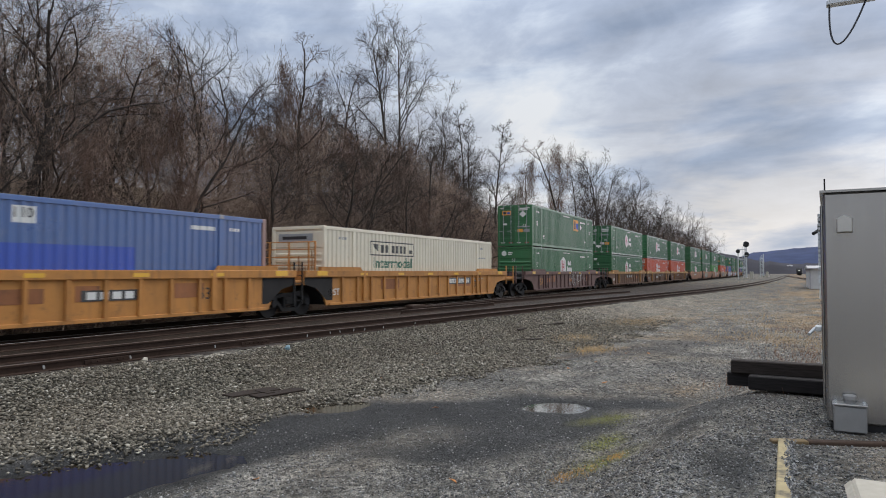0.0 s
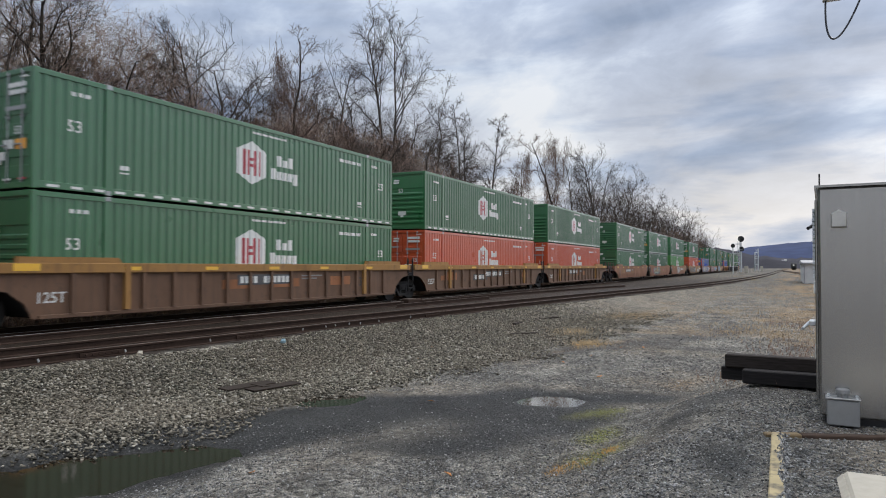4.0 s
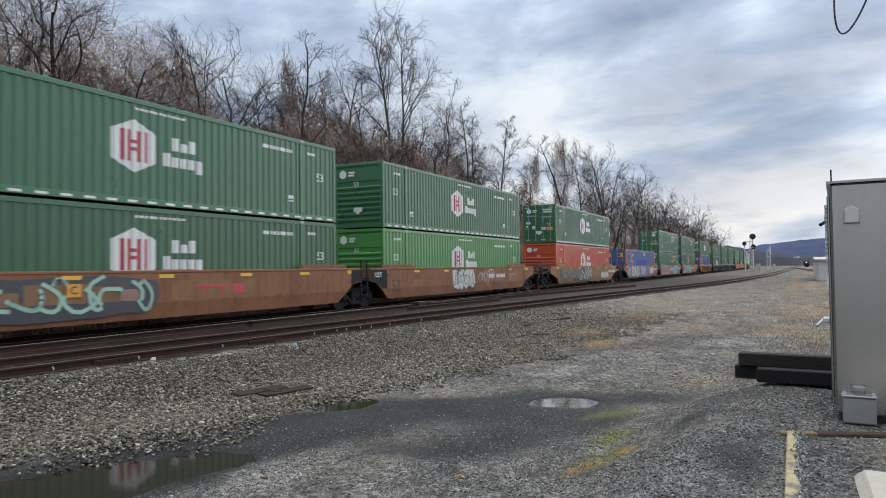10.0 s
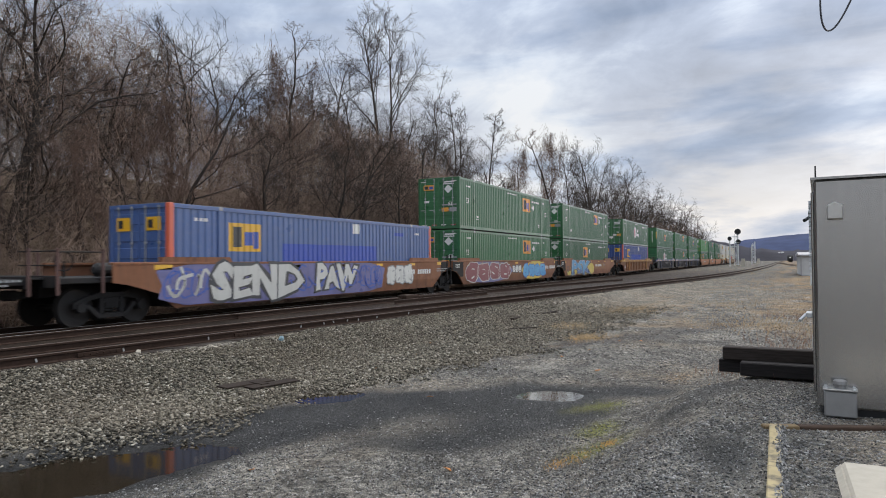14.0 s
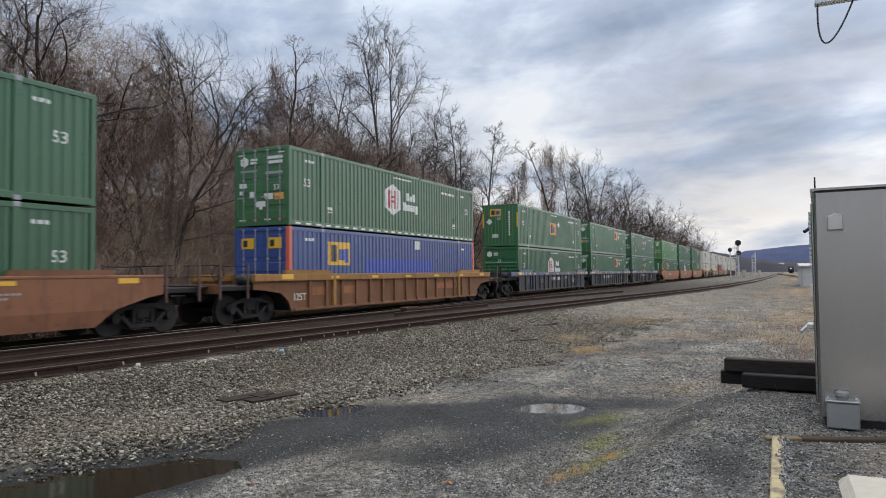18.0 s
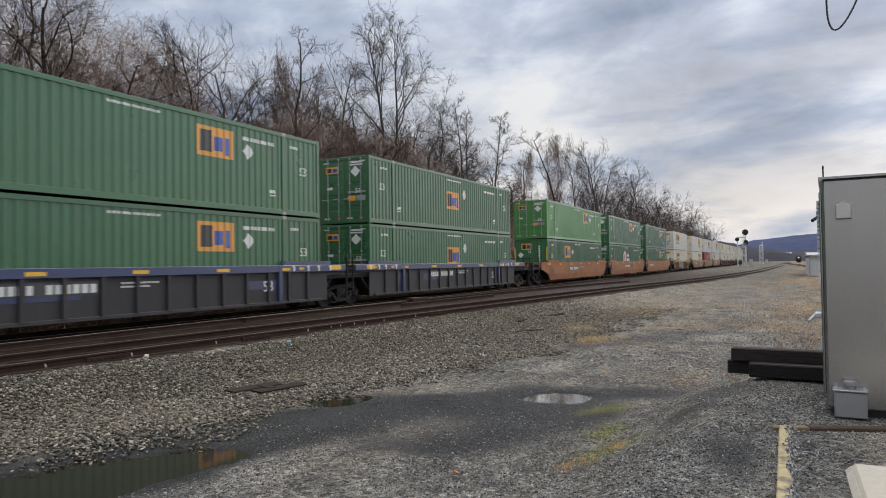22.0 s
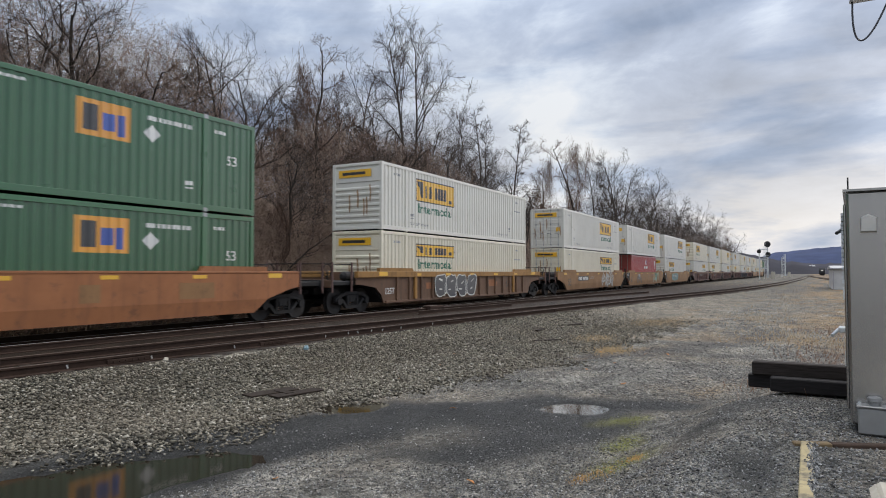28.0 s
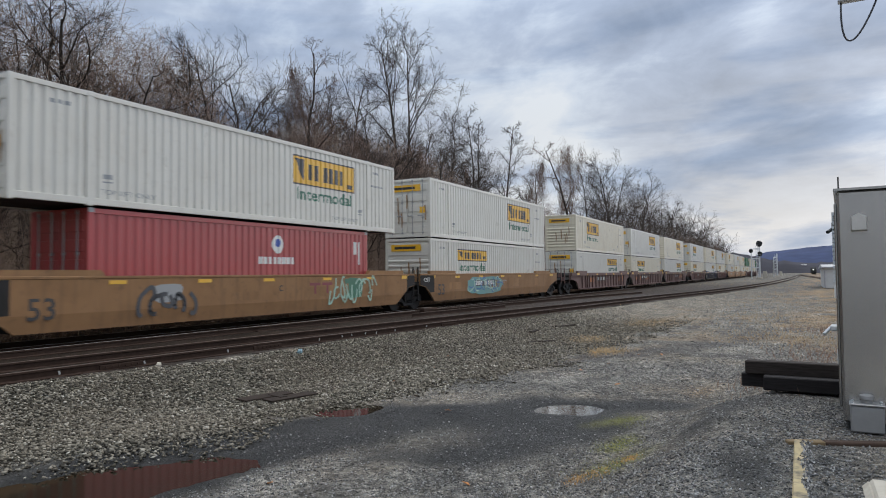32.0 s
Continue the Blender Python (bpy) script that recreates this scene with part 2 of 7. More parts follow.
def paint(name, colour, dirt=(0.10, 0.085, 0.07), amount=0.35, rough=0.34, grime=0.5, vary=0.12, metal=0.0, bump=0.0015):
    """Weathered paint: streaks that run down, blotches, and a little difference from piece to piece."""
    mt, n, k, b = material(name)
    vec, rnd = loose_coords(n, k)
    blot = noise_node(n, k, vec, 0.9, 5, 0.6)
    streak = noise_node(n, k, vec, 1.0, 4, 0.6, (5.0, 5.0, 0.35))
    fine = noise_node(n, k, vec, 40.0, 3, 0.6)
    lo = tuple(c * (1 - vary) for c in colour)
    hi = tuple(min(1, c * (1 + vary)) for c in colour)
    base = mixed(n, k, rnd, lo, hi)
    f1 = ramped(n, k, blot, [(0.45, (0, 0, 0)), (0.78, (amount, amount, amount))])
    base = mixed(n, k, f1, base, tuple(0.5 * (d + c) for d, c in zip(dirt, colour)))
    spots = noise_node(n, k, vec, 3.4, 6, 0.68)
    base = mixed(n, k, ramped(n, k, spots, [(0.56, (0, 0, 0)), (0.72, (amount * 0.8,) * 3)]), base, dirt)
    f2 = ramped(n, k, streak, [(0.52, (0, 0, 0)), (0.8, (grime * amount * 1.6,) * 3)])
    base = mixed(n, k, f2, base, dirt)
    k.new(base, b.inputs["Base Color"])
    k.new(ramped(n, k, blot, [(0.3, (rough - 0.08,) * 3), (0.7, (min(1, rough + 0.15),) * 3)]), b.inputs["Roughness"])
    b.inputs["Metallic"].default_value = metal
    b.inputs["Coat Weight"].default_value = 0.9 if rough < 0.5 else 0.0
    b.inputs["Coat Roughness"].default_value = 0.25
    bumped(n, k, b, fine, 0.35, bump)
    return mt


GREEN = paint("container_green", (0.0265, 0.124, 0.045), dirt=(0.035, 0.075, 0.04), amount=0.3, vary=0.2)
GREEN_OLD = paint("container_green_faded", (0.035, 0.134, 0.049), dirt=(0.06, 0.085, 0.05), amount=0.35, vary=0.16)
GREEN_BRIGHT = paint("container_green_bright", (0.07, 0.25, 0.06), dirt=(0.08, 0.14, 0.06), amount=0.25)
ORANGE = paint("container_orange", (0.50, 0.074, 0.022), dirt=(0.25, 0.05, 0.03), amount=0.25)
BLUE = paint("container_blue", (0.050, 0.115, 0.30), dirt=(0.16, 0.17, 0.22), amount=0.4)
STRONG_BLUE = paint("container_strong_blue", (0.026, 0.066, 0.235), dirt=(0.05, 0.06, 0.10), amount=0.35)
DEEP_BLUE = paint("deep_blue_panel", (0.012, 0.06, 0.38), amount=0.12)
POST_FADED = paint("faded_post", (0.27, 0.15, 0.125), amount=0.4)
POST_ORANGE = paint("orange_post", (0.62, 0.12, 0.06), amount=0.2)
WHITE_BOX = paint("container_white", (0.63, 0.61, 0.54), dirt=(0.30, 0.22, 0.15), amount=0.22, grime=0.35, vary=0.05)
CREAM_BOX = paint("container_cream", (0.69, 0.635, 0.49), dirt=(0.32, 0.2, 0.12), amount=0.28, grime=0.45, vary=0.04)
RED_BOX = paint("container_red", (0.34, 0.035, 0.035), dirt=(0.2, 0.06, 0.05), amount=0.3)
DECAL_WHITE = paint("decal_white", (0.70, 0.70, 0.66), amount=0.12, vary=0.03)
DECAL_RED = paint("decal_red", (0.42, 0.03, 0.045), amount=0.1, vary=0.03)
DECAL_YELLOW = paint("decal_yellow", (0.76, 0.42, 0.02), amount=0.12, vary=0.04)
DECAL_ORANGE = paint("decal_orange", (0.75, 0.33, 0.035), amount=0.12, vary=0.04)
DECAL_BLACK = paint("decal_black", (0.02, 0.02, 0.022), amount=0.1)
DECAL_BLUE = paint("decal_blue", (0.03, 0.08, 0.36), amount=0.1)
DECAL_GREEN = paint("decal_green", (0.02, 0.13, 0.075), amount=0.1)
DECAL_GREY = paint("decal_grey", (0.28, 0.29, 0.29), amount=0.1)
CAR_YELLOW = paint("car_yellow", (0.46, 0.20, 0.045), dirt=(0.13, 0.07, 0.035), amount=0.75, rough=0.65)
CAR_RUST_YELLOW = paint("car_rusty_yellow", (0.135, 0.070, 0.038), dirt=(0.045, 0.030, 0.022), amount=0.75, rough=0.7)
CAR_OCHRE = paint("car_ochre", (0.20, 0.082, 0.030), dirt=(0.06, 0.032, 0.02), amount=0.75, rough=0.7)
SILL_YELLOW = paint("sill_yellow", (0.33, 0.165, 0.04), dirt=(0.10, 0.055, 0.028), amount=0.9, rough=0.65)
CAR_TERRACOTTA = paint("car_terracotta", (0.31, 0.118, 0.043), dirt=(0.10, 0.05, 0.03), amount=0.8, rough=0.7)
CAR_DIRTY = paint("car_dirty_terracotta", (0.225, 0.092, 0.042), dirt=(0.07, 0.04, 0.028), amount=0.85, rough=0.7)
CAR_TAN = paint("car_tan", (0.265, 0.138, 0.055), dirt=(0.11, 0.06, 0.03), amount=0.8, rough=0.7)
CAR_BROWN = paint("car_brown", (0.12, 0.065, 0.055), dirt=(0.05, 0.035, 0.03), amount=0.5, rough=0.7)
CAR_GREY = paint("car_dark_grey", (0.034, 0.032, 0.034), dirt=(0.075, 0.065, 0.055), amount=0.4, rough=0.6)
CAR_BLUE = paint("car_blue_band", (0.020, 0.038, 0.110), dirt=(0.06, 0.06, 0.07), amount=0.4)
IRON = paint("grimy_iron", (0.011, 0.010, 0.010), dirt=(0.034, 0.026, 0.019), amount=0.45, rough=0.8)
WHEEL_STEEL = paint("wheel_steel", (0.022, 0.019, 0.017), dirt=(0.035, 0.025, 0.018), amount=0.5, rough=0.7)
PURPLE = paint("spray_purple", (0.13, 0.13, 0.30), dirt=(0.055, 0.055, 0.15), amount=0.8, vary=0.0)
SPRAY_DEEP = paint("spray_deep_blue", (0.02, 0.11, 0.32), amount=0.3)
TEAL = paint("spray_teal", (0.10, 0.30, 0.29), dirt=(0.2, 0.2, 0.15), amount=0.5)
SKY_BLUE = paint("spray_blue", (0.05, 0.32, 0.58), dirt=(0.03, 0.12, 0.4), amount=0.5)
MAROON = paint("spray_maroon", (0.22, 0.03, 0.045), amount=0.3)
SPRAY_YELLOW = paint("spray_yellow", (0.62, 0.46, 0.04), amount=0.3)
SPRAY_DARK = paint("spray_dark", (0.03, 0.035, 0.045), amount=0.3)
SPRAY_PALE = paint("spray_pale", (0.58, 0.58, 0.54), dirt=(0.3, 0.3, 0.28), amount=0.45)
MINT = paint("spray_mint", (0.32, 0.5, 0.40), amount=0.3)


def plain(name, colour, rough=0.6, metal=0.0, scale=8.0, vary=0.25, bump=0.002, stretch=None):
    """A surface with grain at two scales round one colour."""
    mt, n, k, b = material(name)
    vec, rnd = loose_coords(n, k, 9.0)
    a = noise_node(n, k, vec, scale, 5, 0.6, stretch)
    c = noise_node(n, k, vec, scale * 0.12, 3)
    base = ramped(n, k, a, [(0.3, tuple(x * (1 - vary) for x in colour)), (0.7, tuple(min(1, x * (1 + vary)) for x in colour))])
    base = mixed(n, k, ramped(n, k, c, [(0.42, (0, 0, 0)), (0.7, (0.45,) * 3)]), base, tuple(x * 0.6 for x in colour))
    base = mixed(n, k, mixed(n, k, rnd, (0.0,) * 3, (0.35,) * 3), base, tuple(x * 1.25 if x < 0.7 else x for x in colour))
    k.new(base, b.inputs["Base Color"])
    b.inputs["Roughness"].default_value, b.inputs["Metallic"].default_value = rough, metal
    b.inputs["Specular IOR Level"].default_value = 0.5 if rough < 0.7 else 0.15
    bumped(n, k, b, a, 0.6, bump)
    return mt


RAIL_SIDE = plain("rusty_rail", (0.042, 0.026, 0.019), 0.9, 0.0, 14.0)
RAIL_TOP = plain("worn_rail_head", (0.25, 0.23, 0.21), 0.45, 0.5, 20.0, 0.12, 0.0005)
RAIL_DULL = plain("dull_rail_head", (0.080, 0.054, 0.041), 0.65, 0.1, 20.0, 0.2, 0.0005)
TIMBER = plain("tarred_timber", (0.030, 0.022, 0.017), 0.85, 0, 7.0, 0.4, 0.006, (0.6, 6, 6))
BLACK_TIMBER = plain("black_timber", (0.018, 0.016, 0.016), 0.7, 0, 7.0, 0.4, 0.006, (6, 0.6, 6))
STEEL = plain("galvanised_steel", (0.62, 0.64, 0.65), 0.42, 0.55, 3.0, 0.10, 0.0008)
ALLOY = plain("brushed_aluminium", (0.35, 0.345, 0.335), 0.25, 0.85, 2.0, 0.06, 0.0005, (14, 14, 0.4))
GALVANISED = plain("dull_galvanised", (0.27, 0.268, 0.262), 0.5, 0.5, 5.0, 0.15, 0.0008)
CONCRETE = plain("pale_concrete", (0.43, 0.39, 0.32), 0.85, 0, 10.0, 0.12, 0.002)
YELLOW_EDGE = paint("worn_yellow_paint", (0.41, 0.325, 0.17), dirt=(0.06, 0.055, 0.05), amount=1.0, rough=0.75, grime=0.9, bump=0.004)
OCHRE_EDGE = paint("rubbed_ochre_paint", (0.19, 0.13, 0.06), dirt=(0.06, 0.045, 0.035), amount=1.0, rough=0.8, grime=0.9, bump=0.004)
RUST_STAIN = plain("rust_stain", (0.33, 0.22, 0.13), 0.8, 0, 14.0, 0.4, 0.001)
BROWN_EDGE = plain("rusty_brown_edge", (0.055, 0.036, 0.026), 0.8, 0, 10.0, 0.3, 0.003)
BLACK_METAL = plain("black_enamel", (0.015, 0.015, 0.016), 0.5, 0, 6.0, 0.2, 0.0005)
RUBBER = plain("black_cable", (0.02, 0.02, 0.024), 0.5, 0, 6.0, 0.2, 0.0005)
WHITE_PAINT = plain("white_paint", (0.62, 0.62, 0.60), 0.6, 0, 5.0, 0.08, 0.0005)
SHED_WALL = plain("shed_cladding", (0.50, 0.49, 0.47), 0.6, 0.1, 2.0, 0.08, 0.001)
SHED_ROOF = plain("shed_roof", (0.34, 0.33, 0.33), 0.6, 0.1, 2.0, 0.1, 0.001)
DARK_GLASS = plain("dark_glass", (0.02, 0.022, 0.026), 0.12, 0, 2.0, 0.1, 0.0001)
BARK = plain("grey_bark", (0.052, 0.043, 0.037), 0.9, 0, 9.0, 0.35, 0.01, (5, 5, 1))
TWIG = plain("bare_twigs", (0.056, 0.045, 0.038), 0.9, 0, 3.0, 0.25, 0.001)
VINE = plain("tangled_vine", (0.125, 0.082, 0.062), 0.9, 0, 3.0, 0.3, 0.001)
BRUSH = plain("thicket_twigs", (0.235, 0.170, 0.132), 0.9, 0, 0.35, 0.4, 0.001)
DRY_GRASS = plain("dry_grass", (0.30, 0.21, 0.11), 0.9, 0, 1.5, 0.3, 0.001)
WEED = plain("dry_weeds", (0.17, 0.10, 0.065), 0.9, 0, 1.5, 0.3, 0.001)
LEAF = plain("fallen_leaf", (0.42, 0.18, 0.06), 0.8, 0, 20.0, 0.3, 0.001)
# the ridge's blue is distance haze put into its colour
HILL = plain("hazed_wooded_ridge", (0.038, 0.052, 0.108), 1.0, 0, 0.012, 0.28, 0.0)
FAR_WOOD = plain("far_woodland", (0.036, 0.035, 0.043), 1.0, 0, 0.03, 0.35, 0.0)


def stones_material(name, stops, soil=0.5):
    mt, n, k, b = material(name)
    g, co = n.new("ShaderNodeNewGeometry"), n.new("ShaderNodeTexCoord")
    base = ramped(n, k, g.outputs["Random Per Island"], stops)
    fine = noise_node(n, k, co.outputs["Object"], 60.0, 3)
    patch = noise_node(n, k, co.outputs["Object"], 0.5, 3)
    base = mixed(n, k, ramped(n, k, patch, [(0.42, (0, 0, 0)), (0.68, (soil * 0.7,) * 3)]), base, (0.17, 0.14, 0.105))
    k.new(base, b.inputs["Base Color"])
    b.inputs["Roughness"].default_value = 0.85
    b.inputs["Specular IOR Level"].default_value = 0.2
    bumped(n, k, b, fine, 0.5, 0.004)
    return mt


BALLAST = stones_material("ballast_stone", [(0.0, (0.028, 0.025, 0.019)), (0.25, (0.076, 0.068, 0.052)), (0.6, (0.165, 0.147, 0.114)), (0.93, (0.285, 0.256, 0.202)), (1.0, (0.48, 0.45, 0.38))])
CHIPPINGS = stones_material("grey_chippings", [(0.0, (0.03, 0.03, 0.03)), (0.4, (0.11, 0.111, 0.112)), (0.85, (0.26, 0.258, 0.25)), (1.0, (0.45, 0.44, 0.42))], 0.16)


def ground_material():
    """Gravel, ballast, damp asphalt, moss and dry grass, by the zones stored in the sheet."""
    mt, n, k, b = material("yard_ground")
    co, at = n.new("ShaderNodeTexCoord"), n.new("ShaderNodeVertexColor")
    at.layer_name = "zone"
    v = co.outputs["Object"]
    sep = n.new("ShaderNodeSeparateColor")
    k.new(at.outputs["Color"], sep.inputs[0])
    damp, ball, grass = sep.outputs
    vor = n.new("ShaderNodeTexVoronoi")
    vor.inputs["Scale"].default_value = 26.0
    k.new(v, vor.inputs["Vector"])
    big = noise_node(n, k, v, 0.45, 5, 0.6)
    mid = noise_node(n, k, v, 3.2, 5, 0.65)
    fine = noise_node(n, k, v, 75.0, 5, 0.75)
    grey = ramped(n, k, fine, [(0.36, (0.06, 0.056, 0.049)), (0.5, (0.225, 0.211, 0.183)), (0.62, (0.54, 0.51, 0.45))])
    grey = mixed(n, k, ramped(n, k, mid, [(0.4, (0, 0, 0)), (0.68, (0.55,) * 3)]), grey, (0.075, 0.062, 0.047))
    rut = noise_node(n, k, v, 1.1, 5, 0.6, (0.45, 1.3, 1))
    grey = mixed(n, k, ramped(n, k, rut, [(0.46, (0, 0, 0)), (0.6, (0.6,) * 3)]), grey, (0.10, 0.094, 0.085))
    grey = mixed(n, k, ramped(n, k, big, [(0.5, (0, 0, 0)), (0.68, (0.5,) * 3)]), grey, (0.19, 0.15, 0.105))
    stone = ramped(n, k, vor.outputs["Color"], [(0.1, (0.042, 0.038, 0.030)), (0.5, (0.155, 0.139, 0.112)), (0.95, (0.44, 0.40, 0.33))])
    stone = mixed(n, k, ramped(n, k, big, [(0.4, (0, 0, 0)), (0.7, (0.5,) * 3)]), stone, (0.11, 0.08, 0.055))
    coarse = noise_node(n, k, v, 8.0, 8, 0.78)
    grey = mixed(n, k, 1.0, grey, ramped(n, k, coarse, [(0.36, (0.45,) * 3), (0.62, (1.0,) * 3)]), "MULTIPLY")
    base = mixed(n, k, ball, grey, stone)
    pebble = n.new("ShaderNodeTexVoronoi")
    pebble.inputs["Scale"].default_value = 19.0
    k.new(v, pebble.inputs["Vector"])
    wet = mixed(n, k, ramped(n, k, fine, [(0.42, (0, 0, 0)), (0.66, (1, 1, 1))]), (0.012, 0.0118, 0.0112), (0.062, 0.061, 0.058))
    grit = n.new("ShaderNodeTexVoronoi")
    grit.inputs["Scale"].default_value = 55.0
    k.new(v, grit.inputs["Vector"])
    wet = mixed(n, k, 1.0, wet, ramped(n, k, grit.outputs["Color"], [(0.15, (0.55,) * 3), (0.6, (1.0,) * 3), (0.95, (2.6,) * 3)]), "MULTIPLY")
    base = mixed(n, k, damp, base, wet)
    straw = mixed(n, k, fine, (0.12, 0.077, 0.043), (0.35, 0.23, 0.11))
    base = mixed(n, k, grass, base, straw)
    moss = mixed(n, k, fine, (0.055, 0.06, 0.022), (0.20, 0.19, 0.065))
    base = mixed(n, k, at.outputs["Alpha"], moss, base)
    # years of oil, rust and brake dust round the rails; past the train, painted shade
    oil_shade = n.new("ShaderNodeAttribute")
    oil_shade.attribute_name = "oil_shade"
    base = mixed(n, k, oil_shade.outputs["Fac"], base, mixed(n, k, fine, (0.012, 0.009, 0.007), (0.052, 0.037, 0.028)))
    # coarse pebbles, tufts and tyre marks break up the wide surfaces
    dry = n.new("ShaderNodeMath")
    dry.operation = "SUBTRACT"
    dry.inputs[0].default_value = 1.0
    k.new(damp, dry.inputs[1])
    base = mixed(n, k, dry.outputs[0], base, ramped(n, k, pebble.outputs["Color"], [(0.12, (0.5,) * 3), (0.5, (0.95,) * 3), (0.9, (1.65,) * 3)]), "MULTIPLY")
    base = mixed(n, k, 1.0, base, ramped(n, k, noise_node(n, k, v, 0.9, 7, 0.7), [(0.36, (0.6,) * 3), (0.6, (1.15,) * 3)]), "MULTIPLY")
    k.new(base, b.inputs["Base Color"])
    k.new(ramped(n, k, damp, [(0.0, (0.9,) * 3), (1.0, (0.6,) * 3)]), b.inputs["Roughness"])
    b.inputs["Specular IOR Level"].default_value = 0.12
    h = mixed(n, k, ball, fine, vor.outputs["Distance"])
    bumped(n, k, b, h, 0.8, 0.02)
    return mt


GROUND = ground_material()


def water_material(name, ior, rough):
    mt, n, k, b = material(name)
    b.inputs["Base Color"].default_value = (0.018, 0.014, 0.009, 1)
    b.inputs["Roughness"].default_value, b.inputs["IOR"].default_value = rough, ior
    co = n.new("ShaderNodeTexCoord")
    bumped(n, k, b, noise_node(n, k, co.outputs["Object"], 3.0, 2), 0.02, 0.002)
    return mt


WATER = water_material("puddle_water", 1.24, 0.06)
BRIGHT_WATER = water_material("clear_puddle_water", 6.0, 0.06)
GLOW = bpy.data.materials.new("headlight")
GLOW.use_nodes = True
GLOW.node_tree.nodes["Principled BSDF"].inputs["Emission Color"].default_value = (1, 0.95, 0.85, 1)
GLOW.node_tree.nodes["Principled BSDF"].inputs["Emission Strength"].default_value = 2.0

# ---- the plan: x runs along the main line, y across it to the wood, rail heads at RAIL ----
RAIL = -0.14
LOW = -0.78
PADZ = -0.20
MAIN = 16.9
BEND, BEND_R = 260.0, 1500.0


def line_at(d):
    """The main line's centre at d metres along it: x, y and heading."""
    if d <= BEND:
        return d, MAIN, 0.0
    a = (d - BEND) / BEND_R
    return BEND + BEND_R * math.sin(a), MAIN + BEND_R * (1 - math.cos(a)), a


SIDING = [(-60, 15.2), (-20, 13.75), (0, 12.95), (10, 12.45), (20, 11.6), (30, 10.6), (45, 9.0), (62, 7.0), (80, 5.5), (114, 3.7), (200, 1.7), (330, 0.1), (520, -4.0), (900, -20.0)]


def siding_y(x):
    """The siding's centre line, smooth through its stations."""
    P = SIDING
    i = max(0, min(len(P) - 2, next((j for j in range(len(P) - 1) if x < P[j + 1][0]), len(P) - 2)))
    a, b, c, d = P[max(i - 1, 0)], P[i], P[i + 1], P[min(i + 2, len(P) - 1)]
    h = c[0] - b[0]
    t = (x - b[0]) / h
    mb = (c[1] - a[1]) / (c[0] - a[0]) * h
    mc = (d[1] - b[1]) / (d[0] - b[0]) * h
    return (2 * t**3 - 3 * t**2 + 1) * b[1] + (t**3 - 2 * t**2 + t) * mb + (3 * t**2 - 2 * t**3) * c[1] + (t**3 - t**2) * mc


def step(a, b, v):
    t = np.clip((v - a) / (b - a), 0, 1)
    return t * t * (3 - 2 * t)


NOISE_GRID = np.random.default_rng(5).random((64, 64))


def wave(x, y, s):
    """Smooth value noise over arrays, between -1 and 1."""
    u, w = x / s, y / s
    i, j = np.floor(u).astype(int), np.floor(w).astype(int)
    a, b = u - i, w - j
    a, b = a * a * (3 - 2 * a), b * b * (3 - 2 * b)
    g = lambda p, q: NOISE_GRID[p % 64, q % 64]
    return 2 * ((g(i, j) * (1 - a) + g(i + 1, j) * a) * (1 - b) + (g(i, j + 1) * (1 - a) + g(i + 1, j + 1) * a) * b) - 1


SIDE_X = np.linspace(-60, 900, 961)
SIDE_Y = np.array([siding_y(x) for x in SIDE_X])


def curve_shift(x):
    return np.where(x > BEND, np.square(np.maximum(x - BEND, 0)) / (2 * BEND_R), 0.0)


# puddles: centre, half sizes, turn
PUDDLES = [(10.85, 3.43, 0.55, 0.39, -0.82), (4.42, 6.95, 1.72, 0.70, -0.5), (9.2, 6.82, 0.60, 0.44, -0.5)]


def pool(x, y, q):
    cx, cy, a, b, r = q
    w = -(x - cx) * math.sin(r) + (y - cy) * math.cos(r)
    u = (x - cx) * math.cos(r) + (y - cy) * math.sin(r)
    return np.sqrt((u / a) ** 2 + (w / b) ** 2)


def raised(x, y):
    """How much of the raised pad is under a place: the cabinet and the camera stand on it, 0.6 m over the yard."""
    edge = np.interp(x, [-20, 4, 8, 10.5, 12], [1.6, 1.5, 1.35, 1.2, 0.6])
    return step(edge + 0.85, edge - 0.75, y + 0.12 * wave(x, y, 1.1) + 0.05 * wave(x, y, 0.4)) * step(19, 11.2, x)


def height(x, y):
    """The ground's height."""
    x, y = np.asarray(x, float), np.asarray(y, float)
    sy = np.interp(x, SIDE_X, SIDE_Y)
    near = np.exp(-((x - 8) ** 2 + (y - 3) ** 2) / 900)
    low = LOW + 0.30 * step(22, 75, x)
    h = low + 0.022 * wave(x, y, 1.3) * near + 0.03 * wave(x + 9, y, 4.7)
    bed = step(sy - 3.5, sy - 1.2, y)
    h = h * (1 - bed) + (RAIL - 0.175 + 0.01 * wave(x, y, 0.9)) * bed
    yy = y - curve_shift(x)
    ditch = step(19.2, 21.0, yy)
    h = h * (1 - ditch) + (-0.6 + 0.06 * wave(x, y, 2.0)) * ditch
    h = h + step(21.3, 31, yy) * (4.2 + 0.8 * wave(x, y, 9.0)) + step(29, 62, yy) * (7.0 + 1.2 * wave(x, y, 23.0)) * step(1100, 260, x)
    pad = raised(x, y)
    h = h * (1 - pad) + (PADZ - 0.09 * step(9.2, 10.8, x) + 0.012 * wave(x, y, 0.7) + 0.012 * wave(x, y, 2.2)) * pad
    for q in PUDDLES:
        near = step(2.6, 1.3, pool(x, y, q))
        h = h * (1 - near) + LOW * near
        h = h - 0.075 * step(1.35, 0.55, pool(x, y, q) + 0.2 * wave(x + 3, y, 0.5) + 0.09 * wave(x, y, 0.16))
    return h


